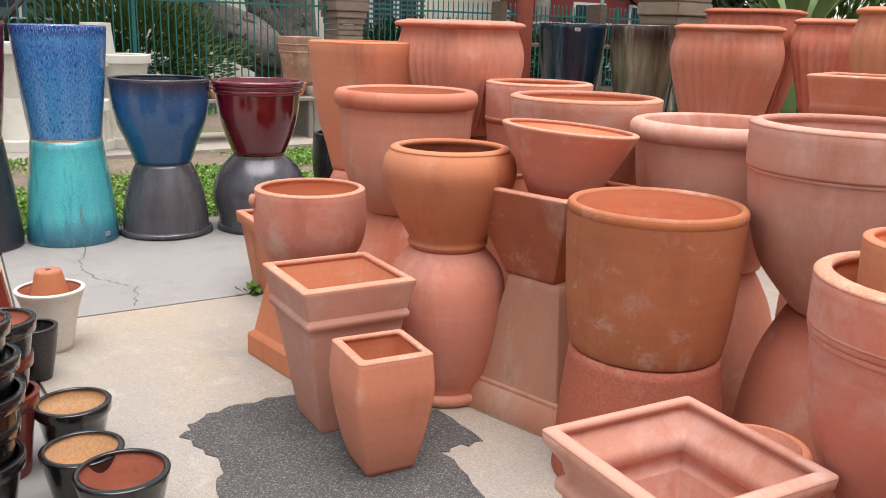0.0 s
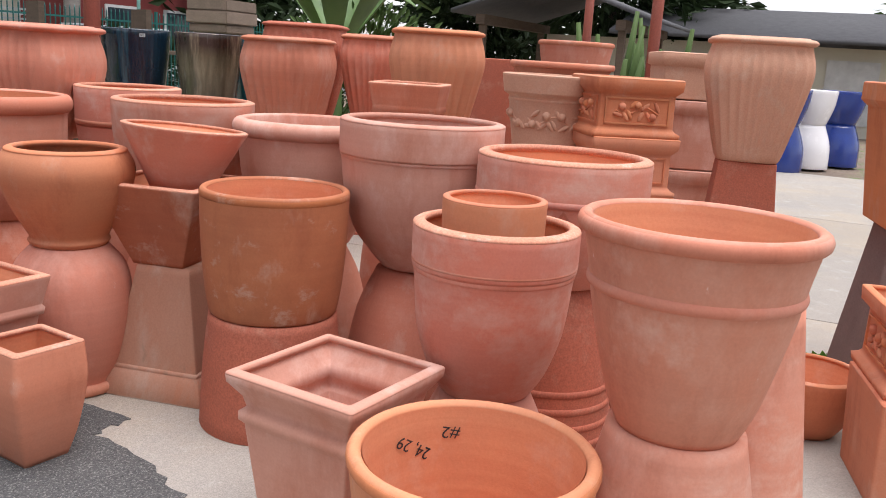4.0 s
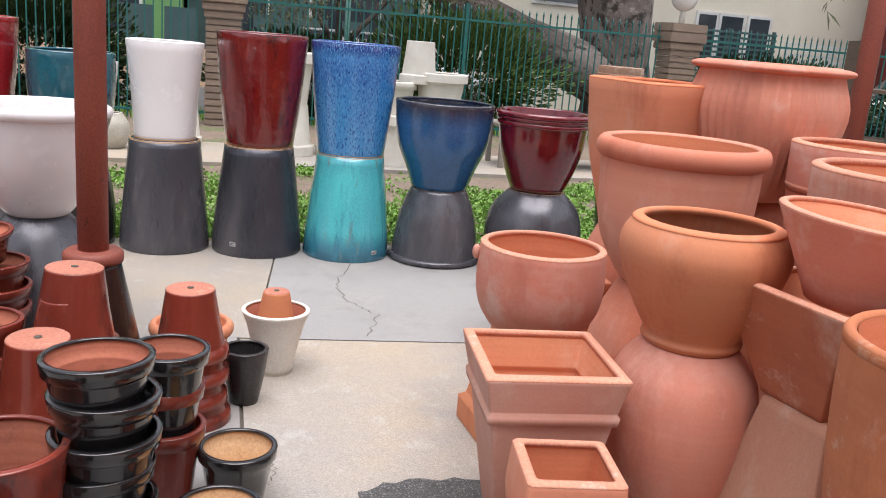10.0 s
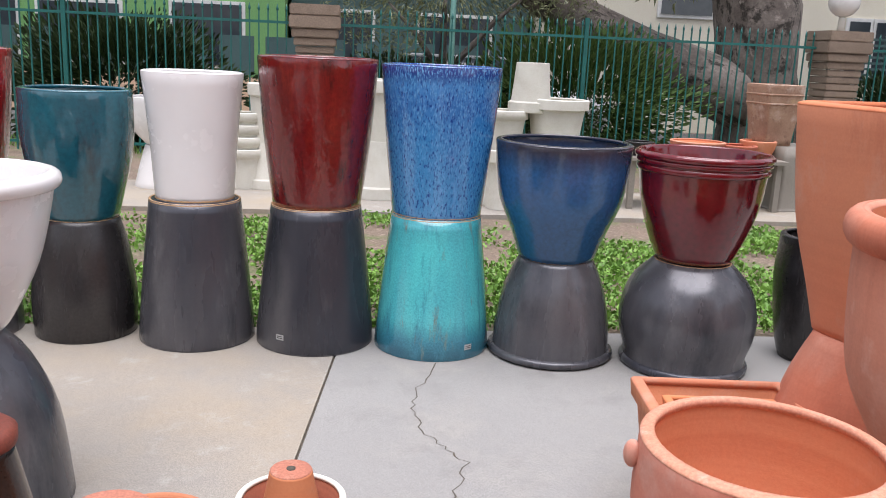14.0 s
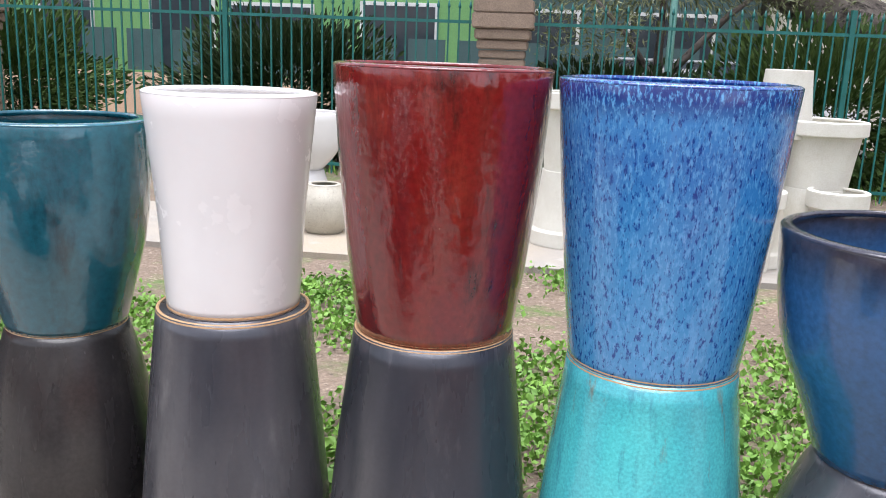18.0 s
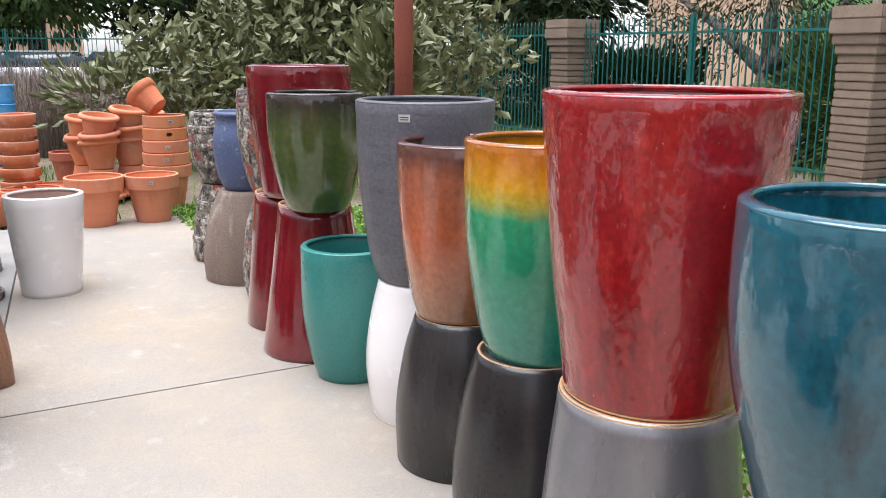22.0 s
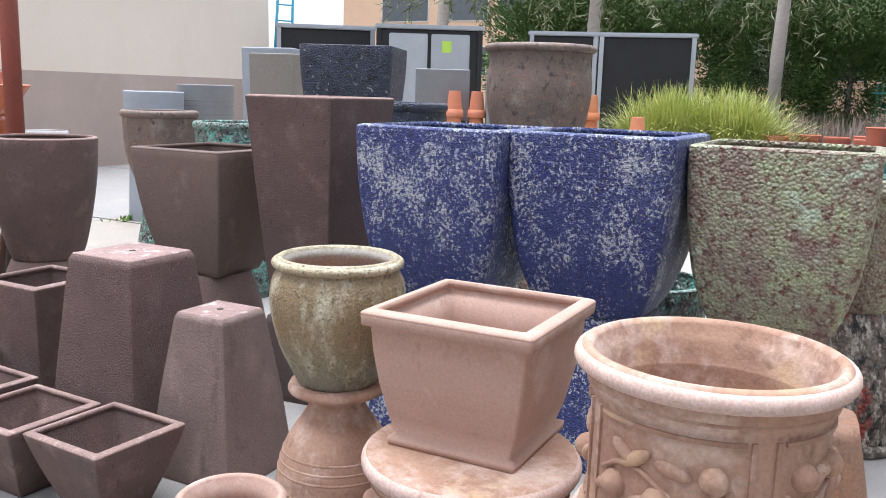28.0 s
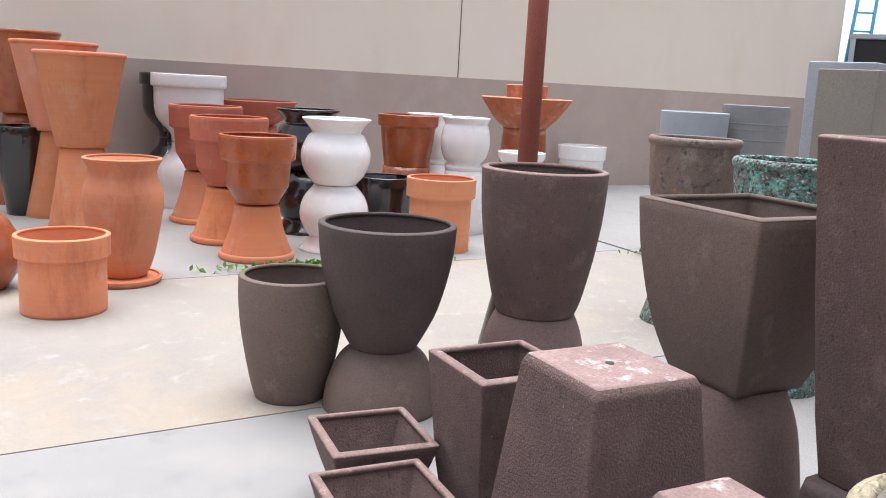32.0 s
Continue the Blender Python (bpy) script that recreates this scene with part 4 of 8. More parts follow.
pot("black_planter", "satin black planter standing upside down", -3.265, 5.19, 0, [(r, z * 0.96) for r, z in BLK], blackm, inv=True, group=G, foot=rawpale)
pot("copper_planter", "copper brown glazed planter on a black one", -3.265, 5.19, 0.6, [(0.188, 0), (0.212, 0.1), (0.247, 0.35), (0.26, 0.645)], copperg, group=G, foot=rawpale)
pot("white_planter", "plain white glazed planter standing upside down", -3.74, 5.26, 0, [(0.2, 0), (0.245, 0.2), (0.262, 0.4), (0.235, 0.61)], white_g, inv=True, group=G)
pot("grey_planter", "slate grey brushed planter on a white one", -3.74, 5.26, 0.62, [(0.205, 0), (0.245, 0.14), (0.28, 0.45), (0.29, 0.75)], greyg, group=G, tags=((-0.75, 0.7),))
pot("teal_tub", "plain teal glazed tub on the concrete", -4.31, 5.14, 0, [(0.17, 0), (0.205, 0.12), (0.238, 0.35), (0.238, 0.65)], tealpl, group=G)
pot("wine_planter", "glossy wine red planter standing upside down", -4.77, 5.13, 0, [(0.19, 0), (0.235, 0.35), (0.29, 0.74), (0.296, 0.785)], wine, inv=True, group=G, foot=rawpale, tags=((2.2, 0.62),))
pot("olive_planter", "glossy olive green planter on a wine red one", -4.6, 5.09, 0.795, [(0.15, 0), (0.19, 0.1), (0.238, 0.33), (0.243, 0.57)], oliveg, group=G, foot=rawpale)
pot("wine_planter", "glossy wine red planter standing upside down", -5.29, 5.19, 0, [(0.225, 0), (0.26, 0.35), (0.3, 0.77)], wine, inv=True, group=G, foot=rawpale)
pot("wine_planter", "tall glossy wine red planter on another", -5.17, 5.2, 0.78, [(0.22, 0), (0.25, 0.2), (0.281, 0.45), (0.289, 0.705)], wine, group=G, foot=rawpale)
pot("mottled_jar", "mottled grey crater-glazed jar standing upside down", -5.82, 5.25, 0, [(0.14, 0), (0.2, 0.18), (0.235, 0.45), (0.225, 0.6), (0.2, 0.66)], crater_r, inv=True, group=G, rim=(0.02, 0.025))
pot("mottled_jar", "mottled grey crater-glazed jar on another", -5.82, 5.25, 0.67, [(0.14, 0), (0.19, 0.14), (0.23, 0.4), (0.225, 0.66)], crater_r, group=G)
pot("stone_wash_pot", "brown stone-washed dome pot standing upside down", -6.42, 5.22, 0, [(0.19, 0), (0.27, 0.2), (0.315, 0.45), (0.31, 0.62)], sandst, inv=True, group=G)
pot("dusty_blue_jar", "dusty blue glazed jar on a stone-washed pot", -6.42, 5.22, 0.63, [(0.15, 0), (0.2, 0.14), (0.215, 0.34), (0.185, 0.48), (0.2, 0.53)], slateb, group=G, rim=(0.012, 0.014))
pot("mottled_jar", "ribbed grey crater-glazed jar standing upside down", -7.05, 5.2, 0, [(0.15, 0), (0.2, 0.2), (0.24, 0.5), (0.22, 0.58)], crater_r, inv=True, group=G, bands=((0.15, 0.03, 0.012), (0.28, 0.03, 0.012), (0.42, 0.03, 0.012)))
pot("mottled_jar", "ribbed grey crater-glazed jar on another", -7.05, 5.2, 0.6, [(0.15, 0), (0.2, 0.16), (0.23, 0.36), (0.2, 0.52)], crater_r, group=G, rim=(0.015, 0.02), bands=((0.15, 0.03, 0.012), (0.28, 0.03, 0.012), (0.4, 0.03, 0.012)))
pot("white_tub", "plain white glazed tub on the concrete", -6.6, 3.93, 0, [(0.185, 0), (0.2, 0.15), (0.218, 0.33), (0.245, 0.65)], white_g, group=G, inside=rose)

# ---- terracotta cluster ----
T = "terracotta pots in a cluster"


def support(x, y, h, r, mat=None):
    pot("terracotta_planter", "large plain terracotta planter standing upside down", x, y, 0, [(r * 0.58, 0), (r * 0.85, h * 0.3), (r, h * 0.7), (r * 1.0, h - 0.01)], mat or terra, inv=True, group=T, n=40)


pot("terracotta_planter", "dark red terracotta planter standing upside down", 1.22, 0.34, 0, [(0.264, 0), (0.285, 0.2), (0.3, 0.475)], terra_d, inv=True, group=T)
pot("terracotta_cylinder", "rust stained terracotta cylinder pot on a red one", 1.22, 0.34, 0.487, [(0.25, 0), (0.266, 0.02), (0.286, 0.16), (0.298, 0.35), (0.301, 0.505)], terra_r, wall=0.03, group=T, rim=(0.006, 0.016))
pot("square_pedestal_pot", "tapered square terracotta pot standing upside down", 1.33, 0.94, 0, [(0.13, 0), (0.135, 0.03), (0.21, 0.455), (0.225, 0.465), (0.24, 0.5), (0.265, 0.565)], washed, inv=True, p=16, n=64, curved=False, group=T, rot=10, bands=((0.455, 0.014, 0.01),))
pot("square_flared_pot", "flared square terracotta pot on a pedestal pot", 1.34, 0.98, 0.575, [(0.125, 0), (0.132, 0.02), (0.262, 0.365)], terra_r, wall=0.022, p=18, n=64, curved=False, group=T, rot=10)
pot("cone_bowl", "tilted conical terracotta bowl resting in a square pot", 1.34, 0.93, 0.915, [(0.135, 0), (0.16, 0.05), (0.272, 0.265)], terra_p, wall=0.018, curved=False, tilt=(2, 4), group=T)
pot("terracotta_urn", "round terracotta pot standing upside down", 1.05, 1.3, 0, [(0.16, 0), (0.24, 0.11), (0.256, 0.3), (0.225, 0.5), (0.19, 0.6), (0.2, 0.65)], terra, inv=True, group=T, rim=(0.02, 0.025))
pot("bulb_pot", "bulbous terracotta pot with soil inside", 1.05, 1.3, 0.66, [(0.155, 0), (0.17, 0.02), (0.163, 0.04), (0.19, 0.09), (0.245, 0.2), (0.279, 0.31), (0.272, 0.37), (0.248, 0.41)], terra_o, wall=0.03, group=T, soil_at=0.25)
support(1.44, 2.22, 0.61, 0.33)
pot("rolled_rim_pot", "large terracotta pot with a thick rolled rim", 1.44, 2.22, 0.61, [(0.2, 0), (0.25, 0.07), (0.32, 0.22), (0.342, 0.42), (0.345, 0.62)], terra, wall=0.03, group=T, rim=(0.034, 0.045))
support(1.66, 3.03, 0.69, 0.3)
pot("rounded_square_pot", "orange rounded square terracotta planter", 1.69, 3.02, 0.69, [(0.17, 0), (0.2, 0.15), (0.252, 0.4), (0.283, 0.757)], terra_o, wall=0.03, p=6, n=64, group=T, rot=14)
support(2.14, 2.72, 0.93, 0.33)
pot("fluted_square_urn", "fluted square terracotta urn with a wide rim", 2.14, 2.7, 0.93, [(0.2, 0), (0.25, 0.12), (0.32, 0.42), (0.29, 0.6), (0.27, 0.66)], terra, wall=0.03, p=5, n=288, group=T, rot=12, flute=0.013, flz=(0.05, 0.6), k=36, rim=(0.055, 0.022))
support(2.28, 2.13, 0.6, 0.28)
pot("banded_round_pot", "round terracotta pot with a grooved band", 2.28, 2.13, 0.6, [(0.2, 0), (0.26, 0.2), (0.292, 0.44), (0.296, 0.46), (0.302, 0.66)], terra_p, wall=0.03, group=T, bands=((0.47, 0.012, 0.006),))
support(1.97, 1.45, 0.62, 0.33)
pot("wide_round_pot", "wide chalky terracotta pot", 1.97, 1.45, 0.62, [(0.22, 0), (0.29, 0.15), (0.35, 0.4), (0.366, 0.62)], terra_p, wall=0.034, group=T)
support(2.02, 0.7, 0.6, 0.33)
pot("rolled_rim_pot", "chalky pink terracotta pot with a rolled rim", 2.02, 0.7, 0.6, [(0.22, 0), (0.28, 0.12), (0.335, 0.36), (0.352, 0.6)], terra_k, wall=0.034, group=T, rim=(0.03, 0.04))
support(1.76, -0.05, 0.62, 0.3)
pot("banded_egg_pot", "large terracotta pot with a chalky banded rim", 1.76, -0.05, 0.63, [(0.15, 0), (0.22, 0.08), (0.29, 0.18), (0.335, 0.34), (0.352, 0.49), (0.36, 0.51), (0.362, 0.64)], terra_k, wall=0.034, group=T, bands=((0.5, 0.012, 0.006),))
pot("ribbed_pot", "ribbed terracotta pot standing upside down", 1.62, -0.74, 0, [(0.18, 0), (0.25, 0.25), (0.29, 0.7)], terra_d, inv=True, group=T, bands=((0.4, 0.015, 0.01), (0.47, 0.015, 0.01), (0.54, 0.015, 0.01), (0.61, 0.015, 0.01)))
zig = pot("zigzag_band_pot", "wide terracotta pot with a zigzag relief band", 1.63, -0.74, 0.71, [(0.2, 0), (0.28, 0.12), (0.325, 0.28), (0.333, 0.34), (0.343, 0.36), (0.344, 0.49)], terra_p, wall=0.036, group=T, bands=((0.35, 0.014, 0.01),))
bm = bmesh.new()
for k in range(40):
    a0, a1 = math.tau * k / 40, math.tau * (k + 1) / 40
    z0, z1 = (0.25, 0.325) if k % 2 else (0.325, 0.25)
    r0 = 0.328
    vs = []
    for a, z in ((a0, z0 - 0.008), (a1, z1 - 0.008), (a1, z1 + 0.008), (a0, z0 + 0.008)):
        vs.append(bm.verts.new(((r0 + 0.012 - (0.325 - z) * 0.1) * math.cos(a), (r0 + 0.012 - (0.325 - z) * 0.1) * math.sin(a), z)))
    bm.faces.new(vs)
bmesh.ops.solidify(bm, geom=bm.faces[:], thickness=0.012)
part("zigzag_relief", bm, terra_p, zig)
pot("round_bowl", "chalky pink terracotta bowl standing upside down", 0.93, -0.73, 0, [(0.155, 0), (0.21, 0.12), (0.27, 0.32), (0.285, 0.46)], terra_p, inv=True, group=T)
pot("banded_egg_pot", "terracotta pot with a chalky banded rim", 0.93, -0.73, 0.47, [(0.15, 0), (0.2, 0.08), (0.245, 0.22), (0.262, 0.38), (0.27, 0.43), (0.274, 0.445), (0.275, 0.56)], terra_p, wall=0.032, group=T, bands=((0.425, 0.011, 0.004), (0.45, 0.006, 0.004)))
pot("shallow_dish", "shallow cylindrical terracotta dish nested inside a pot", 0.95, -0.71, 0.985, [(0.16, 0), (0.17, 0.01), (0.173, 0.13)], terra_o, wall=0.016, curved=False, group=T)
for a in (0.4, 2.5, 4.6):
    pot("pot_foot", "small terracotta support under a dish", 0.95 + 0.11 * math.cos(a), -0.71 + 0.11 * math.sin(a), 0.5, [(0.03, 0), (0.03, 0.483)], terra, wall=0.008, curved=False, n=12)
pot("flared_planter", "pink terracotta planter standing upside down", 0.53, -1.42, 0, [(0.18, 0), (0.22, 0.2), (0.27, 0.5), (0.3, 0.645)], terra_p, inv=True, group=T)
pot("flared_planter", "large flared terracotta planter with a raised band", 0.53, -1.42, 0.655, [(0.16, 0), (0.2, 0.1), (0.25, 0.3), (0.268, 0.4), (0.28, 0.46), (0.3, 0.545)], terra, wall=0.028, group=T, rim=(0.014, 0.02), bands=((0.385, 0.016, 0.012),))
pot("tall_planter", "tall terracotta planter standing upside down", 1.2, -1.55, 0, [(0.14, 0), (0.19, 0.4), (0.24, 0.8), (0.25, 0.86)], terra_p, inv=True, group=T, bands=((0.75, 0.014, 0.008),))
pot("square_low_planter", "flared square terracotta planter with a band", 0.49, -0.41, 0, [(0.15, 0), (0.2, 0.44), (0.214, 0.455), (0.214, 0.48), (0.196, 0.495), (0.205, 0.53), (0.24, 0.578), (0.242, 0.6)], terra_k, wall=0.026, p=18, n=64, curved=False, group=T, rot=-8)
wr = pot("written_bowl", "wide terracotta bowl with pencilled marks inside", 0.2, -0.98, 0, [(0.22, 0), (0.27, 0.2), (0.3, 0.45), (0.318, 0.6)], terra_o, wall=0.034, group=T, rim=(0.008, 0.016))
pot("small_round_pot", "small terracotta pot standing upside down", 1.04, -0.26, 0, [(0.12, 0), (0.15, 0.02), (0.16, 0.2), (0.2, 0.4)], terra_o, inv=True, group=T, hole=True)
pot("square_belly_pot", "small rounded square terracotta pot", 0.465, 0.885, 0.004, [(0.09, 0), (0.12, 0.115), (0.147, 0.29), (0.146, 0.38), (0.141, 0.444)], terra, wall=0.022, p=10, n=64, group=T, rot=-9)
pot("square_banded_pot", "tall square terracotta pot with a banded rim", 0.525, 1.31, 0.004, [(0.125, 0), (0.197, 0.45), (0.21, 0.455), (0.214, 0.482), (0.206, 0.493), (0.231, 0.606)], terra_k, wall=0.026, p=18, n=64, curved=False, group=T, rot=-6, inside=terra_in, lip=worn_t)
pot("square_pedestal_pot", "orange square terracotta pot standing upside down", 0.74, 1.95, 0, [(0.13, 0), (0.2, 0.36), (0.225, 0.38), (0.225, 0.475)], terra_o, inv=True, p=16, n=64, curved=False, group=T, rot=4)
ear = pot("eared_round_pot", "round chalky terracotta pot with a small ear", 0.73, 1.93, 0.485, [(0.175, 0), (0.2, 0.03), (0.24, 0.1), (0.256, 0.2), (0.25, 0.34)], terra_p, wall=0.022, group=T)
for a in (2.9,):
    bm = bmesh.new()
    bmesh.ops.create_uvsphere(bm, u_segments=12, v_segments=8, radius=0.02, matrix=Matrix.Translation((0.262 * math.cos(a), 0.265 * math.sin(a), 0.3)) @ Matrix.Diagonal((0.9, 0.9, 1.5, 1)))
    part("ear", bm, terra_p, ear)
pot("square_box_planter", "square orange terracotta box planter", 1.16, 2.95, 0, [(0.2, 0), (0.25, 0.38), (0.27, 0.4), (0.275, 0.45)], terra_o, wall=0.03, p=14, n=64, curved=False, group=T, rot=-6)
pot("square_box_planter", "smaller square terracotta box nested in another", 1.18, 2.94, 0.04, [(0.15, 0), (0.19, 0.33), (0.2, 0.38)], terra_o, wall=0.02, p=14, n=64, curved=False, group=T, rot=-6)
U = [(0.17, 0), (0.2, 0.05), (0.29, 0.42), (0.31, 0.56), (0.285, 0.68), (0.27, 0.73)]


def urn(x, y, top, s, mat, rot, label="tall fluted square terracotta urn"):
    h = top - 0.75 * s
    pot("square_pedestal_pot", "square terracotta pot standing upside down", x, y, 0, [(0.17 * s, 0), (0.26 * s, h - 0.1), (0.28 * s, h - 0.01)], terra_d, inv=True, p=14, n=48, curved=False, group=T, rot=rot)
    pot("fluted_square_urn", label, x, y, h, [(r * s, z * s) for r, z in U], mat, wall=0.03, p=5, n=288, group=T, rot=rot, flute=0.013, flz=(0.05, 0.66 * s), k=36, rim=(0.04, 0.02))


urn(4.24, 2.33, 1.64, 1.12, terra, 20)
urn(5.2, 2.8, 1.78, 1.2, terra_d, 20)
urn(5.0, 1.98, 1.7, 0.95, terra, 30)
urn(4.4, 1.12, 1.76, 1.15, terra_o, 28)
urn(3.62, -1.25, 1.78, 0.93, buff, 10, "pale fluted square terracotta urn on a pedestal")
pot("square_banded_pot", "small square terracotta pot with a band", 2.84, 0.55, 0.95, [(0.13, 0), (0.17, 0.28), (0.185, 0.29), (0.18, 0.32), (0.205, 0.44)], terra, p=14, n=64, curved=False, group=T, rot=15)
support(2.84, 0.55, 0.95, 0.25)


# ---- relief work ----
def sprig(parent, mat, r_of, a0, a1, z, s=1.0, seed=1):
    """A fruiting branch in relief on a curved or flat wall: stem, leaves, fruits. r_of(a, z) gives the place on the wall."""
    r = random.Random(seed)
    pts = []
    for i in range(9):
        t = i / 8
        pts.append(r_of(a0 + (a1 - a0) * t, z + 0.03 * s * math.sin(t * 7 + seed)))
    stem = part("branch_relief", tube(pts, [0.007 * s] * 9, 6), mat, parent, "raised branch with leaves and fruit")
    for i in range(11):
        t = (i + 0.5) / 11
        c = Vector(r_of(a0 + (a1 - a0) * t, z + r.choice((-1, 1)) * (0.025 + 0.025 * r.random()) * s))
        o = Vector(r_of(a0 + (a1 - a0) * t + 0.01, z)) - Vector(r_of(a0 + (a1 - a0) * t, z))
        q = o.to_track_quat("X", "Z")
        bm = bmesh.new()
        if i % 4 == 1:
            bmesh.ops.create_uvsphere(bm, u_segments=12, v_segments=8, radius=0.03 * s, matrix=Matrix.Translation(c))
            part("fruit", bm, mat, stem)
        else:
            m = Matrix.Translation(c) @ q.to_matrix().to_4x4() @ pose(0, 0, 0, 0, r.uniform(-70, 70), 0) @ Matrix.Diagonal((0.042 * s, 0.014 * s, 0.016 * s, 1))
            bmesh.ops.create_icosphere(bm, subdivisions=2, radius=1, matrix=m)
            part("leaf", bm, mat, stem)
    return stem


RP = [(0.285, 0), (0.295, 0.02), (0.285, 0.06), (0.268, 0.075), (0.266, 0.35), (0.28, 0.37), (0.278, 0.4), (0.29, 0.415), (0.3, 0.445)]
LG = "antique clay pots by the aisle"


def relief_pot(x, y, z0, label, rot, s=1.03, mat=None, inv=False):
    e = pot("relief_planter", label, x, y, z0, [(r * s, z * s) for r, z in RP], mat or terra_t, wall=0.034, curved=False, rim=(0.018, 0.022), group=LG, rot=rot, inv=inv, lip=edge_t, bands=((0.065 * s, 0.007, 0.005), (0.375 * s, 0.006, 0.004)))
    part("base_ring", hoop(0.283 * s, 0.028 * s, 0.024 * s, 0.02), edge_t, e, "chalky worn base ring")
    for k in range(4):
        a = k * math.pi / 2
        sprig(e, mat or terra_t, lambda t, z: (0.268 * s * math.cos(t), 0.268 * s * math.sin(t), z), a + 0.2, a + 1.35, 0.215 * s, 1.05 * s, k + 3)
        bm = bmesh.new()
        for sgn in (-1, 1):
            aa = a + sgn * 0.1
            bmesh.ops.create_cube(bm, size=1, matrix=Matrix.Rotation(aa, 4, "Z") @ Matrix.Translation((0.266 * s, 0, 0.215 * s)) @ Matrix.Diagonal((0.014, 0.012, 0.25 * s, 1)))
        for zb in (0.095, 0.335):
            for i in range(10):
                aa = a + 0.16 + (math.pi / 2 - 0.32) * (i + 0.5) / 10
                bmesh.ops.create_cube(bm, size=1, matrix=Matrix.Rotation(aa, 4, "Z") @ Matrix.Translation((0.267 * s, 0, zb * s)) @ Matrix.Diagonal((0.013, 0.0345 * s, 0.01, 1)))
        part("panel_rib", bm, mat or terra_t, e)
    return e


relief_pot(-4.42, 3.2, 0, "antique relief planter with fruit branches", 20, 1.03)
relief_pot(-4.43, 3.24, 0.475, "antique relief planter stacked on another", 38, 1.04)
relief_pot(-4.54, 2.55, 0, "antique relief planter upside down under a rose square pot", 70, 1.085, inv=True)
pot("rose_square_pot", "rose clay square pot on a relief planter", -4.64, 2.52, 0.497, [(0.205, 0), (0.207, 0.02), (0.186, 0.028), (0.205, 0.09), (0.226, 0.19), (0.24, 0.29), (0.246, 0.364), (0.266, 0.37), (0.268, 0.4)], rose, wall=0.03, p=13, n=64, curved=False, group=LG, rot=2)
SITE = SOUTH
ped = pot("waisted_pedestal", "weathered waisted clay pot standing upside down", -4.69, 1.955, 0, [(0.16, 0), (0.165, 0.03), (0.1, 0.06), (0.105, 0.1), (0.17, 0.2), (0.205, 0.3), (0.215, 0.42), (0.22, 0.54)], terra_t, inv=True, group=LG, bands=((0.24, 0.006, 0.004), (0.27, 0.006, 0.004), (0.3, 0.006, 0.004), (0.47, 0.02, 0.012)))
for k in range(4):
    a = math.tau * k / 4 + 0.3
    bm = bmesh.new()
    q = Matrix.Rotation(a, 4, "Z") @ Matrix.Translation((0.213, 0, 0.39))
    bmesh.ops.create_icosphere(bm, subdivisions=2, radius=1, matrix=q @ Matrix.Diagonal((0.012, 0.018, 0.018, 1)))
    for j in range(9):
        b = math.tau * j / 9
        bmesh.ops.create_icosphere(bm, subdivisions=1, radius=1, matrix=q @ Matrix.Translation((0, 0.032 * math.cos(b), 0.032 * math.sin(b))) @ Matrix.Diagonal((0.01, 0.012, 0.012, 1)))
    part("rosette", bm, terra_t, ped)
    swag = [(0.215 * math.cos(a + 0.2 + 1.17 * t), 0.215 * math.sin(a + 0.2 + 1.17 * t), 0.4 + 0.055 * math.sin(math.pi * t)) for t in (0, 0.15, 0.3, 0.45, 0.6, 0.75, 0.9, 1)]
    part("garland", tube(swag, [0.008, 0.013, 0.016, 0.018, 0.018, 0.016, 0.012, 0.008], 8), terra_t, ped, "raised leafy garland")
pot("moss_glazed_jar", "mossy gold glazed jar on a waisted pedestal", -4.69, 1.955, 0.55, [(0.135, 0), (0.155, 0.04), (0.2, 0.14), (0.228, 0.27), (0.222, 0.35), (0.2, 0.4), (0.208, 0.425)], mossjar, wall=0.026, group=LG, rim=(0.018, 0.016), inside=jar_in)
pot("small_urn_pot", "small rose clay urn on the concrete", -4.12, 1.95, 0, [(0.09, 0), (0.085, 0.03), (0.06, 0.07), (0.1, 0.15), (0.14, 0.25), (0.135, 0.32), (0.155, 0.36)], rose, wall=0.022, group=LG, rim=(0.01, 0.014), bands=((0.04, 0.01, 0.008),))
SITE = Matrix.Identity(4)
pot("rust_pedestal", "rust-streaked tapered pot standing upside down", -5.02, 3.44, 0, [(0.1, 0), (0.14, 0.2), (0.178, 0.45), (0.185, 0.63)], rustped, inv=True, p=5, n=48, group=LG, rot=10)
CG = "crater-glazed planters"
CB = [(0.2, 0), (0.245, 0.08), (0.298, 0.25), (0.326, 0.45), (0.337, 0.62), (0.34, 0.74)]
SITE = SOUTH
for x, y, rot, m, lab, top in ((-5.78, 1.9, -3, crater_b, "blue crater-glazed square planter on another", 1.385), (-5.85, 2.57, -3, crater_b, "deep blue crater-glazed square planter on another", 1.385), (-5.98, 3.26, -2, crater_g, "green and brown crater-glazed square planter", 1.36)):
    h = top - 0.75
    pot("crater_square_planter", "blue crater-glazed square planter upside down" if m is crater_b else "mottled crater-glazed square planter upside down", x, y, 0, [(0.2, 0), (0.25, 0.2), (0.3, h - 0.01)], m if m is crater_b else crater_r, inv=True, p=8, n=64, group=CG, rot=rot)
    pot("crater_square_planter", lab, x, y, h, CB, m, wall=0.03, p=9, n=64, group=CG, rot=rot)
SITE = Matrix.Identity(4)
pot("crater_jar", "mottled red and grey crater-glazed jar upside down", -6.62, 3.4, 0, [(0.14, 0), (0.17, 0.1), (0.22, 0.4), (0.21, 0.56), (0.235, 0.62)], crater_r, inv=True, group=CG, rim=(0.02, 0.025))
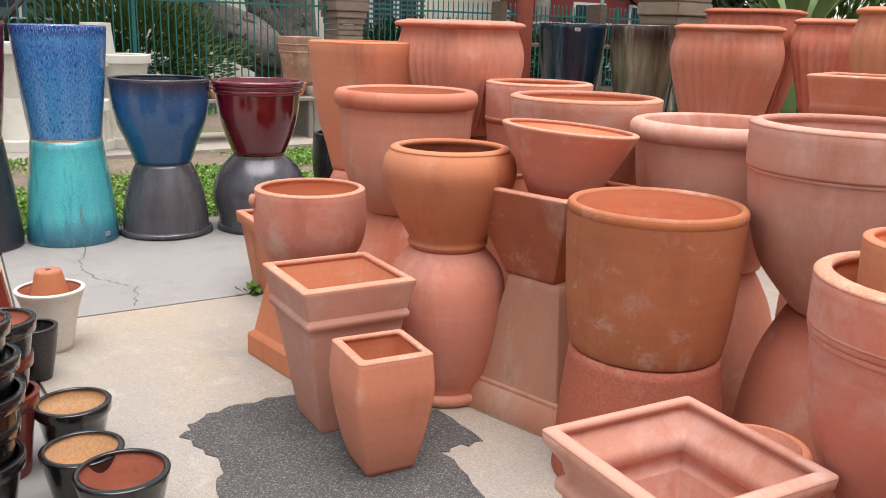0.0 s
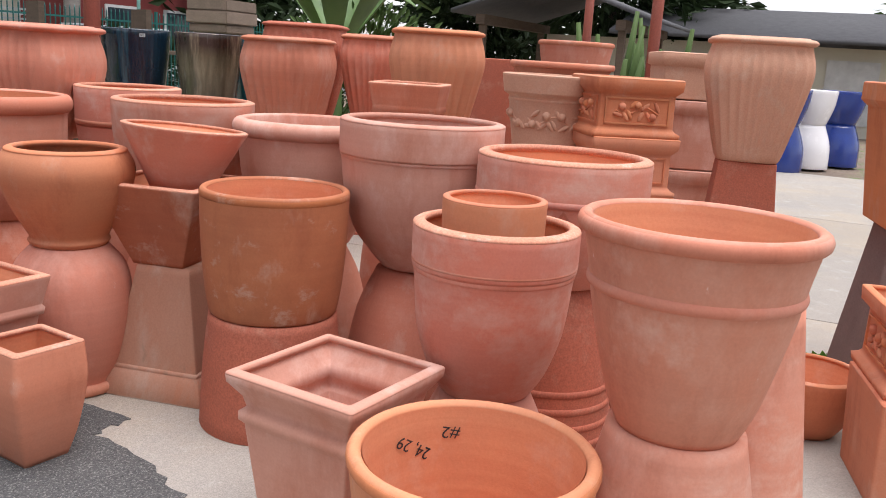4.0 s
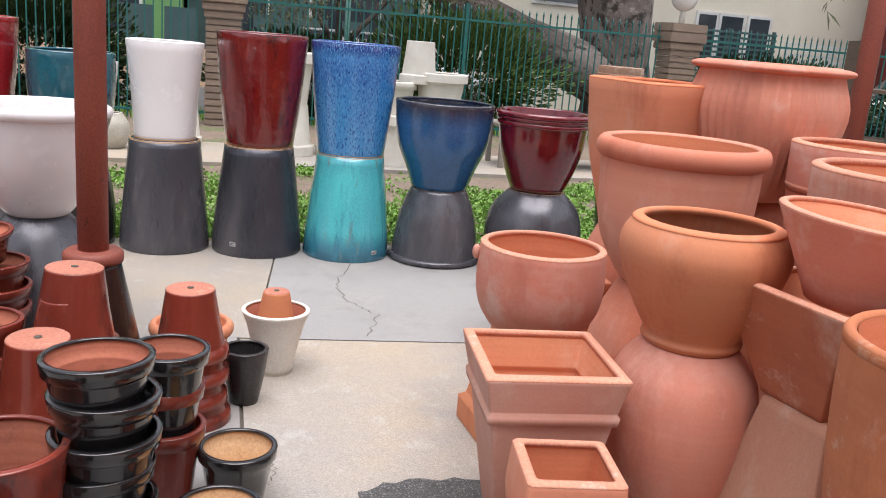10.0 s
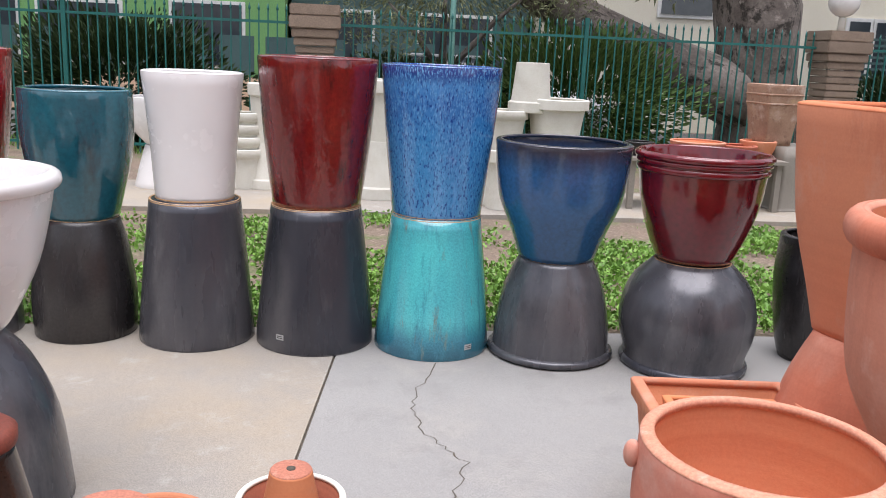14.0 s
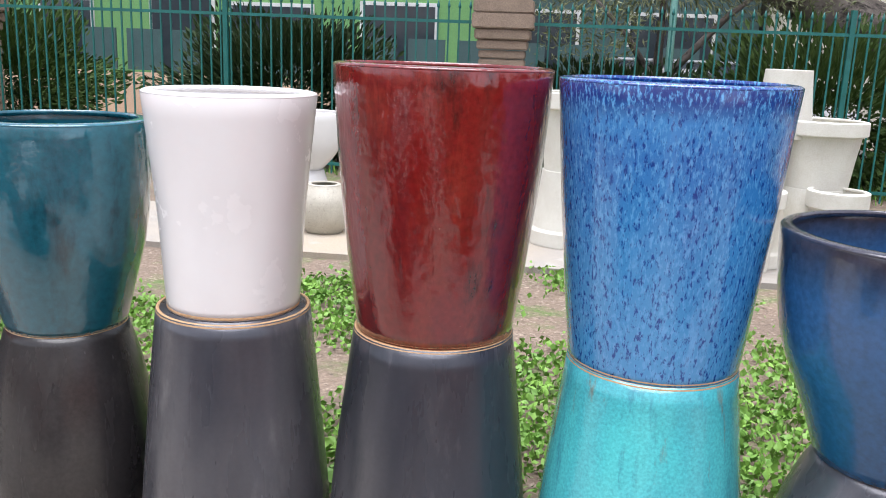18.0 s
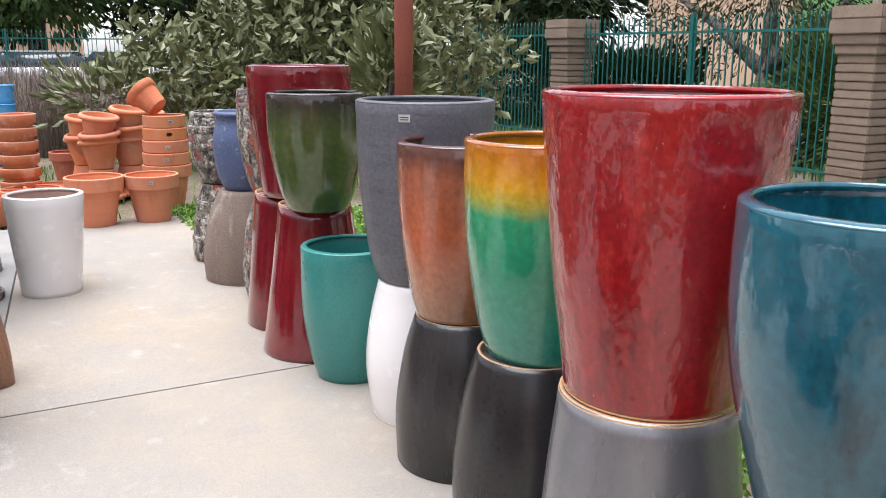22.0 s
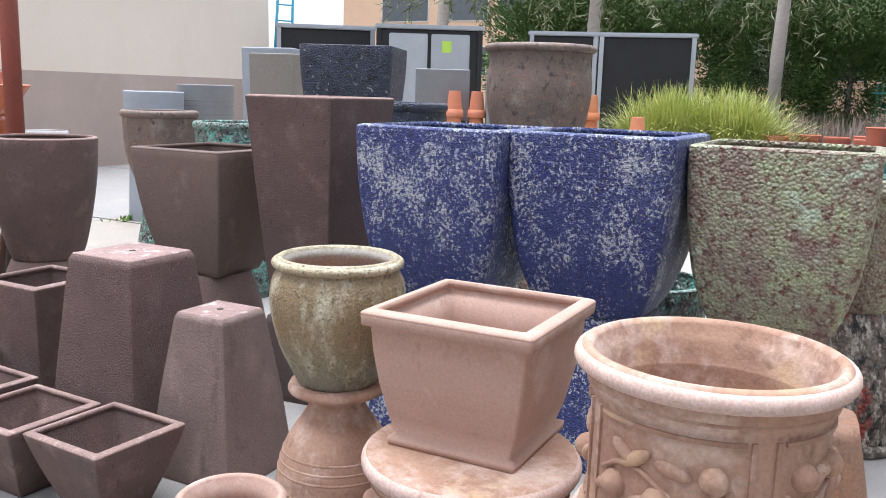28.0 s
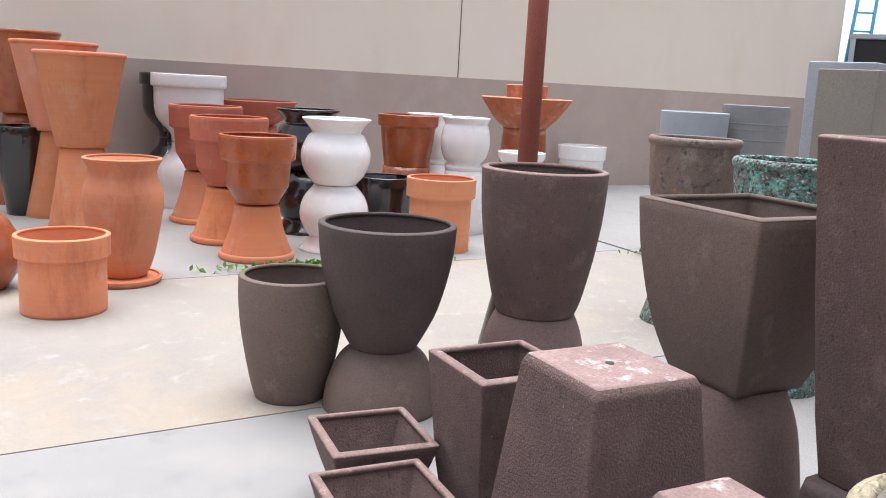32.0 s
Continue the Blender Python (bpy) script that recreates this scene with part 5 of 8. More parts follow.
pot("crater_jar", "pitted olive crater-glazed jar on another", -6.62, 3.4, 0.63, [(0.14, 0), (0.18, 0.1), (0.235, 0.4), (0.245, 0.55)], crater_g, group=CG, rim=(0.018, 0.02))
pot("crater_jar", "verdigris crater-glazed jar upside down", -7.4, 3.42, 0, [(0.15, 0), (0.2, 0.2), (0.235, 0.6)], crater_t, inv=True, group=CG)
pot("crater_jar", "verdigris crater-glazed jar on another", -7.4, 3.42, 0.61, [(0.15, 0), (0.2, 0.14), (0.235, 0.36), (0.235, 0.55)], crater_t, group=CG, rim=(0.01, 0.015))
pot("crater_jar", "verdigris crater-glazed jar in the shade of planters", -6.75, 2.4, 0, [(0.2, 0), (0.3, 0.3), (0.33, 0.6)], crater_t, group=CG)

# ---- brown clay group ----
BG = "brown clay pots"
SITE = SOUTH
pot("brown_square_planter", "dark brown clay planter standing upside down", -5.9, 1.1, 0, [(0.2, 0), (0.24, 0.2), (0.26, 0.4)], dusk, inv=True, p=10, n=48, group=BG, rot=3)
pot("tall_brown_planter", "tall square brown clay planter", -5.9, 1.1, 0.41, [(0.165, 0), (0.19, 0.2), (0.225, 0.6), (0.262, 1.075)], brown, wall=0.024, p=20, n=80, curved=False, group=BG, rot=-5)
pot("plum_bowl", "plum clay round bowl standing upside down", -5.92, 0.4, 0, [(0.19, 0), (0.25, 0.15), (0.29, 0.4), (0.3, 0.535)], plum, inv=True, group=BG)
pot("brown_square_planter", "flared square taupe clay planter on a bowl", -5.93, 0.4, 0.545, [(0.17, 0), (0.235, 0.2), (0.28, 0.45), (0.298, 0.655)], taupe, wall=0.024, p=18, n=80, group=BG, rot=-2)
pot("plum_bowl", "plum clay round pot standing upside down", -5.93, -0.88, 0, [(0.2, 0), (0.24, 0.1), (0.28, 0.3), (0.29, 0.47)], plum, inv=True, group=BG)
pot("brown_round_planter", "rough brown clay round planter on a plum one", -5.93, -0.88, 0.48, [(0.195, 0), (0.225, 0.08), (0.268, 0.28), (0.3, 0.5), (0.312, 0.715)], brown, wall=0.024, group=BG)
pot("taupe_bowl", "taupe clay bowl standing upside down", -5.2, -1.12, 0, [(0.16, 0), (0.22, 0.06), (0.27, 0.18), (0.29, 0.3)], taupe, inv=True, group=BG)
pot("dark_round_bowl", "dark brown clay bowl on a taupe one", -5.2, -1.12, 0.31, [(0.16, 0), (0.19, 0.05), (0.26, 0.2), (0.315, 0.42), (0.332, 0.6)], dusk, wall=0.024, group=BG)
pot("taupe_planter", "smooth taupe clay planter on the concrete", -4.84, -1.43, 0, [(0.175, 0), (0.2, 0.08), (0.245, 0.32), (0.262, 0.5), (0.262, 0.615)], taupe, wall=0.022, group=BG)
pot("brown_square_planter", "dark square clay planter", -5.07, 0.1, 0, [(0.14, 0), (0.17, 0.2), (0.205, 0.615)], brown_w, wall=0.026, p=18, n=64, curved=False, group=BG, rot=-3)
pot("pyramid_planter", "weathered tall square brown planter upside down", -4.97, 0.76, 0, [(0.17, 0), (0.182, 0.025), (0.222, 0.42), (0.26, 0.82)], brown_w, inv=True, p=16, n=80, curved=False, group=BG, rot=-3, hole=True)
pot("pyramid_planter", "smaller square brown planter upside down", -4.9, 1.28, 0, [(0.115, 0), (0.125, 0.02), (0.17, 0.33), (0.205, 0.65)], brown_l, inv=True, p=16, n=80, curved=False, group=BG, rot=-3, hole=True)
for x, y, rot in ((-4.7, -0.2, -8), (-4.53, 0.26, -6), (-4.43, 0.72, -5), (-4.43, 1.14, -6)):
    pot("small_square_planter", "small flared square brown clay planter", x, y, 0, [(0.1, 0), (0.13, 0.08), (0.165, 0.18), (0.198, 0.295)], brown, wall=0.022, p=16, n=64, group=BG, rot=rot)
bm = bmesh.new()
f = bm.faces.new([bm.verts.new((x, y, 0.0)) for x, y in ((-0.16, -0.03), (0.0, -0.06), (0.14, -0.03), (0.15, 0.02), (0.02, 0.02), (-0.12, 0.03))])
bmesh.ops.solidify(bm, geom=[f], thickness=-0.007)
rag = part("rubber_scrap", bm, blackm)
rag.matrix_world = SITE @ pose(-4.4, -0.1, 0.003, 0, 0, 138)
tagged(rag, "scrap of black rubber sheet on the concrete", "scrap")
pot("rust_jar", "rust patina jar with a rolled rim", -7.9, -1.8, 0.55, [(0.14, 0), (0.2, 0.15), (0.28, 0.4), (0.3, 0.65), (0.3, 0.76)], rusty, group=CG, rim=(0.025, 0.03))
pot("crater_jar", "verdigris crater-glazed jar upside down", -7.9, -1.8, 0, [(0.15, 0), (0.2, 0.3), (0.26, 0.54)], crater_t, inv=True, group=CG)
pot("crater_bowl", "wide verdigris crater-glazed bowl", -7.42, -0.62, 0.75, [(0.2, 0), (0.27, 0.2), (0.3, 0.42), (0.3, 0.52)], crater_t, group=CG, rim=(0.02, 0.03), soil_at=0.47)
pot("crater_bowl", "verdigris crater-glazed bowl upside down", -7.42, -0.62, 0, [(0.22, 0), (0.27, 0.35), (0.3, 0.74)], crater_t, inv=True, group=CG)
pot("crater_bowl", "dark blue crater-glazed round planter", -7.6, 0.55, 0, [(0.3, 0), (0.38, 0.6), (0.4, 1.45)], crater_n, group=CG, rim=(0.015, 0.03))
pot("rust_jar", "large rust patina jar on a support", -8.0, 1.5, 1.1, [(0.26, 0), (0.32, 0.2), (0.36, 0.45), (0.345, 0.66), (0.36, 0.76)], rusty, group=CG, rim=(0.025, 0.025))
pot("crater_bowl", "dark crater-glazed planter upside down", -8.0, 1.5, 0, [(0.28, 0), (0.34, 0.5), (0.38, 1.09)], crater_r, inv=True, group=CG)
pot("crater_square_planter", "midnight blue crater-glazed square box planter", -8.6, -0.32, 1.35, [(0.34, 0), (0.37, 0.3), (0.38, 0.52)], crater_n, p=10, n=64, group=CG, rot=18)
pot("crater_square_planter", "midnight blue crater-glazed square box upside down", -8.6, -0.32, 0, [(0.34, 0), (0.36, 0.7), (0.38, 1.34)], crater_n, inv=True, p=10, n=64, group=CG, rot=18)

# ---- fibre clay planters near the wall ----
FG = "fibre clay planters near the wall"
pot("grey_cylinder_planter", "pale blue-grey fibre clay cylinder on another", -9.85, -3.7, 0.72, [(0.31, 0), (0.33, 0.72)], greyfib, curved=False, group=FG)
pot("grey_cylinder_planter", "pale grey fibre clay cylinder upside down", -9.85, -3.7, 0, [(0.28, 0), (0.31, 0.71)], greyfib, inv=True, curved=False, group=FG)
pot("wrapped_cylinder_planter", "grey cylinder planter wrapped in clear film", -10.55, -3.55, 0, [(0.28, 0), (0.31, 0.8), (0.33, 1.53)], greyfib2, curved=False, group=FG, bands=((1.2, 0.01, 0.005), (1.3, 0.01, 0.004), (1.36, 0.01, 0.005)))
pot("grey_box_planter", "grey fibre clay box planter on a stack", -10.1, -2.2, 1.1, [(0.27, 0), (0.28, 0.83)], greyfib, curved=False, p=20, n=48, group=FG, rot=15)
pot("tan_box_planter", "tan fibre clay box planter on a stack", -9.6, -1.8, 1.05, [(0.22, 0), (0.23, 0.8)], tanfib, curved=False, p=20, n=48, group=FG, rot=15)
pot("grey_box_planter", "taupe fibre clay box planter upside down", -10.1, -2.2, 0, [(0.27, 0), (0.28, 1.09)], tanfib, inv=True, curved=False, p=20, n=48, group=FG, rot=15)
pot("tan_box_planter", "taupe fibre clay box planter upside down", -9.6, -1.8, 0, [(0.22, 0), (0.23, 1.04)], tanfib, inv=True, curved=False, p=20, n=48, group=FG, rot=15)
pot("grey_box_planter", "long grey fibre clay box planter", -12.2, -1.2, 1.2, [(0.33, 0), (0.33, 0.6)], greyfib2, curved=False, p=20, n=48, group=FG, rot=25)
pot("dark_box_planter", "dark grey box planter upside down", -12.2, -1.2, 0, [(0.3, 0), (0.32, 1.19)], charcoal, inv=True, curved=False, p=20, n=48, group=FG, rot=25)
pot("grey_box_planter", "pale grey fibre clay box planter", -12.0, -0.2, 0, [(0.28, 0), (0.3, 1.75)], greyfib2, curved=False, p=20, n=48, group=FG, rot=25)

# ---- terracotta and white pots by the building ----
SG = "pots by the building wall"
pot("terracotta_crock", "round orange terracotta crock with a thick rim", -4.02, -3.43, 0, [(0.262, 0), (0.267, 0.02), (0.267, 0.36), (0.29, 0.37), (0.294, 0.5)], terra_o, curved=False, group=SG)
pot("saucer", "terracotta saucer under an urn", -4.5, -4.15, 0, [(0.28, 0), (0.3, 0.04)], terra_o, curved=False, group=SG, cat="saucer")
pot("terracotta_urn", "shouldered orange terracotta urn on a saucer", -4.53, -4.18, 0.04, [(0.16, 0), (0.22, 0.15), (0.285, 0.5), (0.285, 0.64), (0.245, 0.76), (0.25, 0.82), (0.285, 0.88)], terra_o, group=SG)
TC = [(0.24, 0), (0.3, 0.3), (0.42, 0.9)]
for x, y, top, m in ((-4.58, -6.6, 1.7, terra_o), (-4.44, -7.4, 1.8, terra_o), (-4.2, -8.4, 1.92, amber)):
    pot("tall_flared_planter", "tall flared orange terracotta planter on another", x, y, top - 0.9, TC, m, group=SG, rim=(0.012, 0.02))
    pot("tall_flared_planter", "tall terracotta planter standing upside down", x, y, 0, [(0.2, 0), (0.26, (top - 0.9) * 0.5), (0.33, top - 0.91)], m, inv=True, group=SG)
pot("black_planter", "plain black glazed planter", -4.15, -7.55, 0, [(0.2, 0), (0.25, 0.4), (0.3, 0.92)], blackg, group=SG)
pot("amber_globe_pot", "glossy amber red globe pot", -3.55, -4.2, 0, [(0.18, 0), (0.28, 0.15), (0.3, 0.3), (0.2, 0.5), (0.12, 0.55)], amber, group=SG)
for x, y, s, m in ((-5.74, -4.73, 1.0, amber), (-5.74, -5.58, 1.1, terra_d), (-5.83, -6.74, 1.15, terra_d)):
    pot("bell_pedestal", "flared terracotta pot standing upside down", x, y, 0, [(0.19 * s, 0), (0.23 * s, 0.2 * s), (0.32 * s, 0.46 * s)], terra_o, inv=True, group=SG, rim=(0.015, 0.03))
    pot("collared_pot", "amber flashed pot with a wide collar", x, y, 0.49 * s, [(0.19 * s, 0), (0.2 * s, 0.03 * s), (0.27 * s, 0.15 * s), (0.285 * s, 0.36 * s), (0.325 * s, 0.385 * s), (0.332 * s, 0.56 * s), (0.328 * s, 0.575 * s)], m, curved=False, group=SG)
WV = [(0.2, 0), (0.3, 0.13), (0.333, 0.3), (0.27, 0.46), (0.235, 0.5), (0.33, 0.62)]


def vase_pair(x, y, s, mat, lab):
    pot("flared_vase", lab + " vase standing upside down", x, y, 0, [(r * s, z * s) for r, z in WV], mat, inv=True, group=SG)
    pot("flared_vase", lab + " vase on another", x, y, 0.635 * s, [(r * s, z * s) for r, z in WV], mat, group=SG)


vase_pair(-6.55, -4.92, 0.97, white_g, "white glazed flared")
vase_pair(-6.65, -5.9, 1.0, blackg, "black glazed flared")
CH = [(0.2, 0), (0.22, 0.1), (0.38, 0.3), (0.4, 0.62), (0.43, 0.64), (0.43, 0.77)]
pot("white_chalice_pot", "white glazed chalice planter upside down", -5.94, -7.9, 0, CH[:4] + [(0.4, 0.74)], white_g, inv=True, group=SG)
pot("white_chalice_pot", "white glazed chalice planter on another", -5.94, -7.9, 0.76, CH, white_g, group=SG)
pot("black_chalice_pot", "black glazed chalice planter upside down", -5.95, -8.6, 0, CH[:4] + [(0.4, 0.74)], blackg, inv=True, group=SG)
pot("black_chalice_pot", "black glazed chalice planter on another", -5.95, -8.6, 0.76, CH, blackg, group=SG)
pot("red_bowl", "wide red terracotta bowl on a support", -6.9, -8.3, 0.95, [(0.2, 0), (0.35, 0.1), (0.5, 0.3)], terra_d, group=SG)
pot("amber_pot", "amber pot standing upside down under a bowl", -6.9, -8.3, 0, [(0.25, 0), (0.3, 0.94)], amber, inv=True, group=SG)
pot("amber_pot", "amber flashed pot on another", -7.84, -5.95, 0.68, [(0.25, 0), (0.29, 0.3), (0.3, 0.42), (0.33, 0.44), (0.335, 0.55)], amber, curved=False, group=SG)
pot("amber_pot", "amber flashed pot standing upside down", -7.84, -5.95, 0, [(0.26, 0), (0.3, 0.67)], amber, inv=True, group=SG)
pot("terracotta_crock", "orange terracotta cylinder with a rim", -7.55, -4.66, 0, [(0.295, 0), (0.3, 0.5), (0.335, 0.52), (0.338, 0.69)], terra_o, curved=False, group=SG)
pot("black_pot", "black glazed pot beside a terracotta cylinder", -7.3, -5.4, 0, [(0.26, 0), (0.3, 0.62)], blackg, group=SG)
WC = [(0.2, 0), (0.21, 0.04), (0.18, 0.07), (0.24, 0.15), (0.268, 0.3), (0.25, 0.45), (0.235, 0.5), (0.26, 0.56)]
for x, y in ((-8.3, -5.48), (-8.25, -6.2)):
    pot("white_vase", "white glazed round vase on another", x, y, 0.68, WC, white_g, group=SG)
    pot("white_vase", "white glazed round vase upside down", x, y, 0, [(0.2, 0), (0.26, 0.3), (0.25, 0.67)], white_g, inv=True, group=SG)
pot("white_dish", "white glazed low dish on a support", -9.0, -5.4, 0.72, [(0.15, 0), (0.25, 0.08), (0.27, 0.16)], white_g, group=SG)
pot("white_vase", "white glazed vase upside down", -9.0, -5.4, 0, [(0.18, 0), (0.24, 0.3), (0.25, 0.71)], white_g, inv=True, group=SG)
pot("terracotta_bowl", "wide flared orange terracotta bowl on a pot", -9.75, -6.43, 1.1, [(0.27, 0), (0.4, 0.12), (0.57, 0.36)], terra_r, wall=0.03, curved=False, group=SG)
pot("terracotta_dish", "small terracotta dish stacked in a bowl", -9.75, -6.43, 1.3, [(0.24, 0), (0.26, 0.32)], terra_r, curved=False, group=SG)
pot("amber_pot", "amber pot standing upside down under a bowl", -9.75, -6.43, 0, [(0.27, 0), (0.3, 0.5), (0.32, 1.09)], amber, inv=True, group=SG)
pot("white_crock", "white glazed crock with a grooved rim", -12.4, -8.5, 0, [(0.33, 0), (0.36, 0.5), (0.385, 0.52), (0.39, 0.72)], white_g, curved=False, group=SG)

# ---- nursery pots round the pole ----
SITE = Matrix.Identity(4)
NG = "small glazed clay pots round the pole"
NP = [(0.62, 0), (0.76, 0.5), (0.88, 0.84), (0.97, 0.87), (1.0, 1.0)]


def nested(name, label, x, y, r, h, count, step, mat, inv=False, inside=None, top=None, seed=0, lab2="", lip=None, z0=0.0, hole=False):
    """A stack of pots, each a thing of its own, set into or over one another."""
    rr = random.Random(seed)
    for i in range(count):
        z = z0 + i * step
        last = i == count - 1
        k = 1 - 0.015 * i if inv else 1
        pot(name, (lab2 or label) if last else label, x + rr.uniform(-0.008, 0.008), y + rr.uniform(-0.008, 0.008), z, [(a * r * k, b * h) for a, b in NP], top if (last and top) else mat, wall=0.011, curved=False, inv=inv, n=32, group=NG, inside=inside if last and not inv else None, lip=lip, hole=hole and last, tilt=(rr.uniform(-2, 2), rr.uniform(-2, 2)) if i else (0, 0))


nested("glazed_clay_pot", "red glazed clay pot stacked upside down", -1.02, 1.98, 0.17, 0.3, 5, 0.098, nursery, inv=True, hole=True, lab2="red glazed clay pot on top of an upturned stack", seed=1)
nested("glazed_clay_pot", "red glazed clay pot stacked upside down", -0.62, 2.2, 0.16, 0.27, 4, 0.094, nursery, inv=True, hole=True, lab2="red glazed clay pot topping an upturned stack", seed=2)
nested("glazed_clay_pot", "red glazed clay pot stacked upside down", -1.08, 1.66, 0.165, 0.28, 4, 0.09, nursery, inv=True, hole=True, seed=3)
nested("glazed_clay_pot", "dark glazed clay pot stacked upside down", -1.45, 1.34, 0.16, 0.3, 5, 0.088, nursery_d, inv=True, hole=True, seed=4)
nested("glazed_clay_pot", "grey-brown glazed clay pot stacked upside down", -1.7, 2.1, 0.165, 0.3, 6, 0.098, nursery, inv=True, hole=True, seed=5)
nested("glazed_clay_pot", "dark red glazed clay pot in a nested stack", -1.43, 1.64, 0.16, 0.292, 5, 0.092, nursery, inside=rawclay, seed=6, lab2="dark red glazed clay pot holding a price sign")
nested("glazed_clay_pot", "red-brown glazed clay pot in a nested stack", -1.34, 1.98, 0.165, 0.3, 3, 0.1, nursery, inside=rawclay, seed=7)
nested("black_glazed_pot", "gloss black glazed pot in a nested stack", -0.81, 1.12, 0.15, 0.276, 5, 0.106, blackg, inside=rawclay, seed=8, lab2="gloss black pot with bare clay inside topping a stack")
nested("glazed_clay_pot", "red glazed clay pot in a nested stack", -0.67, 1.53, 0.128, 0.3, 3, 0.133, nursery, inside=rawclay, seed=9, top=blackg, lab2="gloss black pot topping a red stack")
nested("glazed_clay_pot", "red-brown glazed clay pot in a nested stack", -1.48, 2.76, 0.165, 0.3, 3, 0.1, nursery, inside=rawclay, seed=10)
pot("glazed_clay_pot", "tilted red-brown glazed pot on a stack", -1.5, 2.74, 0.5, [(a * 0.15, b * 0.13) for a, b in NP], nursery, wall=0.011, curved=False, tilt=(6, -8), group=NG, inside=rawclay)
nested("glazed_clay_pot", "small red glazed pot stacked upside down", -1.45, 2.35, 0.13, 0.26, 2, 0.2, nursery, inv=True, seed=11)
pot("wide_clay_bowl", "wide brown glazed bowl", -1.92, 3.1, 0, [(0.2, 0), (0.28, 0.2), (0.33, 0.44), (0.345, 0.56)], nursery, wall=0.02, group=NG, inside=rawclay)
pot("wide_clay_bowl", "red-brown glazed bowl with bare inside", -1.05, 1.02, 0, [(0.11, 0), (0.14, 0.25), (0.175, 0.5)], nursery, wall=0.014, group=NG, inside=rawclay)
pot("wide_clay_bowl", "shallow red-brown glazed bowl", -1.12, 0.78, 0, [(0.11, 0), (0.14, 0.2), (0.165, 0.42)], nursery, wall=0.014, group=NG, inside=rawclay)
nested("black_glazed_pot", "gloss black glazed pot in a nested stack", -1.08, 0.42, 0.14, 0.31, 3, 0.11, blackg, inside=rawclay, seed=14)
CREAMP = [(0.085, 0), (0.11, 0.14), (0.135, 0.24), (0.158, 0.3)]
pot("cream_pot", "cream glazed pot holding a terracotta cone pot", -0.255, 2.7, 0, CREAMP, cream, wall=0.012, group=NG, inside=rawclay)
pot("cone_pot", "small orange terracotta pot set upside down in a cream pot", -0.255, 2.7, 0.2, [(0.06, 0), (0.085, 0.12), (0.105, 0.185)], terra_o, inv=True, wall=0.012, group=NG, tags=(), hole=True, curved=False)
pot("small_black_pot", "small satin black pot on the concrete", -0.4, 2.36, 0, [(0.06, 0), (0.08, 0.1), (0.1, 0.24)], blackm, wall=0.01, group=NG)
pot("bulged_terracotta_pot", "orange terracotta pot with a bulging rim", -0.63, 2.64, 0, [(0.12, 0), (0.15, 0.12), (0.165, 0.26)], terra_o, wall=0.014, rim=(0.025, 0.03), group=NG)
pot("black_glazed_pot", "gloss black pot with cream clay inside", -0.44, 1.52, 0, [(0.085, 0), (0.105, 0.1), (0.12, 0.175), (0.13, 0.185), (0.132, 0.215)], blackg, wall=0.012, curved=False, group=NG, inside=rawpale)
pot("black_glazed_pot", "gloss black pot with cream clay inside", -0.5, 1.15, 0, [(0.085, 0), (0.11, 0.12), (0.13, 0.21)], blackg, wall=0.012, curved=False, group=NG, inside=rawpale)
pot("black_glazed_pot", "gloss black pot with red clay inside", -0.44, 0.92, 0, [(0.09, 0), (0.12, 0.12), (0.142, 0.22)], blackg, wall=0.012, curved=False, group=NG, inside=rawclay)
pot("wine_glazed_jar", "large wine red glazed jar with ribbed neck", -2.45, 2.75, 0, [(0.2, 0), (0.28, 0.2), (0.31, 0.45), (0.3, 0.62), (0.315, 0.74)], wine, group=NG, rim=(0.02, 0.025), bands=((0.6, 0.008, 0.006), (0.63, 0.008, 0.006), (0.66, 0.008, 0.006)), inside=dkred)
nested("red_glazed_pot", "crimson glazed pot stacked upside down", -1.75, 1.55, 0.15, 0.28, 4, 0.1, redg, inv=True, hole=True, seed=15)
pot("charcoal_bell_pot", "charcoal glazed dome pot standing upside down", -1.37, 3.25, 0, [(0.14, 0), (0.22, 0.1), (0.3, 0.3), (0.335, 0.6)], charcoal, inv=True, group=NG)
pot("white_bowl_pot", "large white glazed pot with a rolled rim", -1.37, 3.25, 0.61, [(0.14, 0), (0.18, 0.05), (0.262, 0.22), (0.308, 0.4), (0.326, 0.52)], white_g, wall=0.026, group=NG, rim=(0.024, 0.028))
sg = new("price_sign")
part("card", block(-0.085, 0.085, -0.0015, 0.0015, 0, 0.15), sticker_m, sg, "blank white plastic card")
part("stake", block(-0.016, 0.016, 0.0018, 0.006, -0.16, 0.15), sticker_m, sg)
part("label", block(0.02, 0.06, -0.004, -0.0018, 0.05, 0.085), sticker_m, sg)
sg.matrix_world = pose(-1.37, 1.58, 0.78, -14, 8, 4)
tagged(sg, "blank white plastic price sign on a stake", "sign")


# ---- midnight glazed planters and more terracotta to the east ----
EG = "glazed planters beyond the terracotta"
DG = [(0.22, 0), (0.25, 0.25), (0.28, 0.5), (0.3, 0.76)]
for x, y, m, lab, tg in ((4.43, 4.1, midnight, "midnight blue streaked glazed planter", ((-2.2, 0.72),)), (4.72, 3.52, tanstreak, "tan streaked glazed planter", ()), (5.4, 3.45, tealdk, "dark teal glazed planter", ())):
    pot("streaked_planter", lab + " upside down", x, y, 0, [(0.23, 0), (0.28, 0.5), (0.3, 0.84)], m, inv=True, group=EG)
    pot("streaked_planter", lab + " on another", x, y, 0.85, DG, m, group=EG, tags=tg)
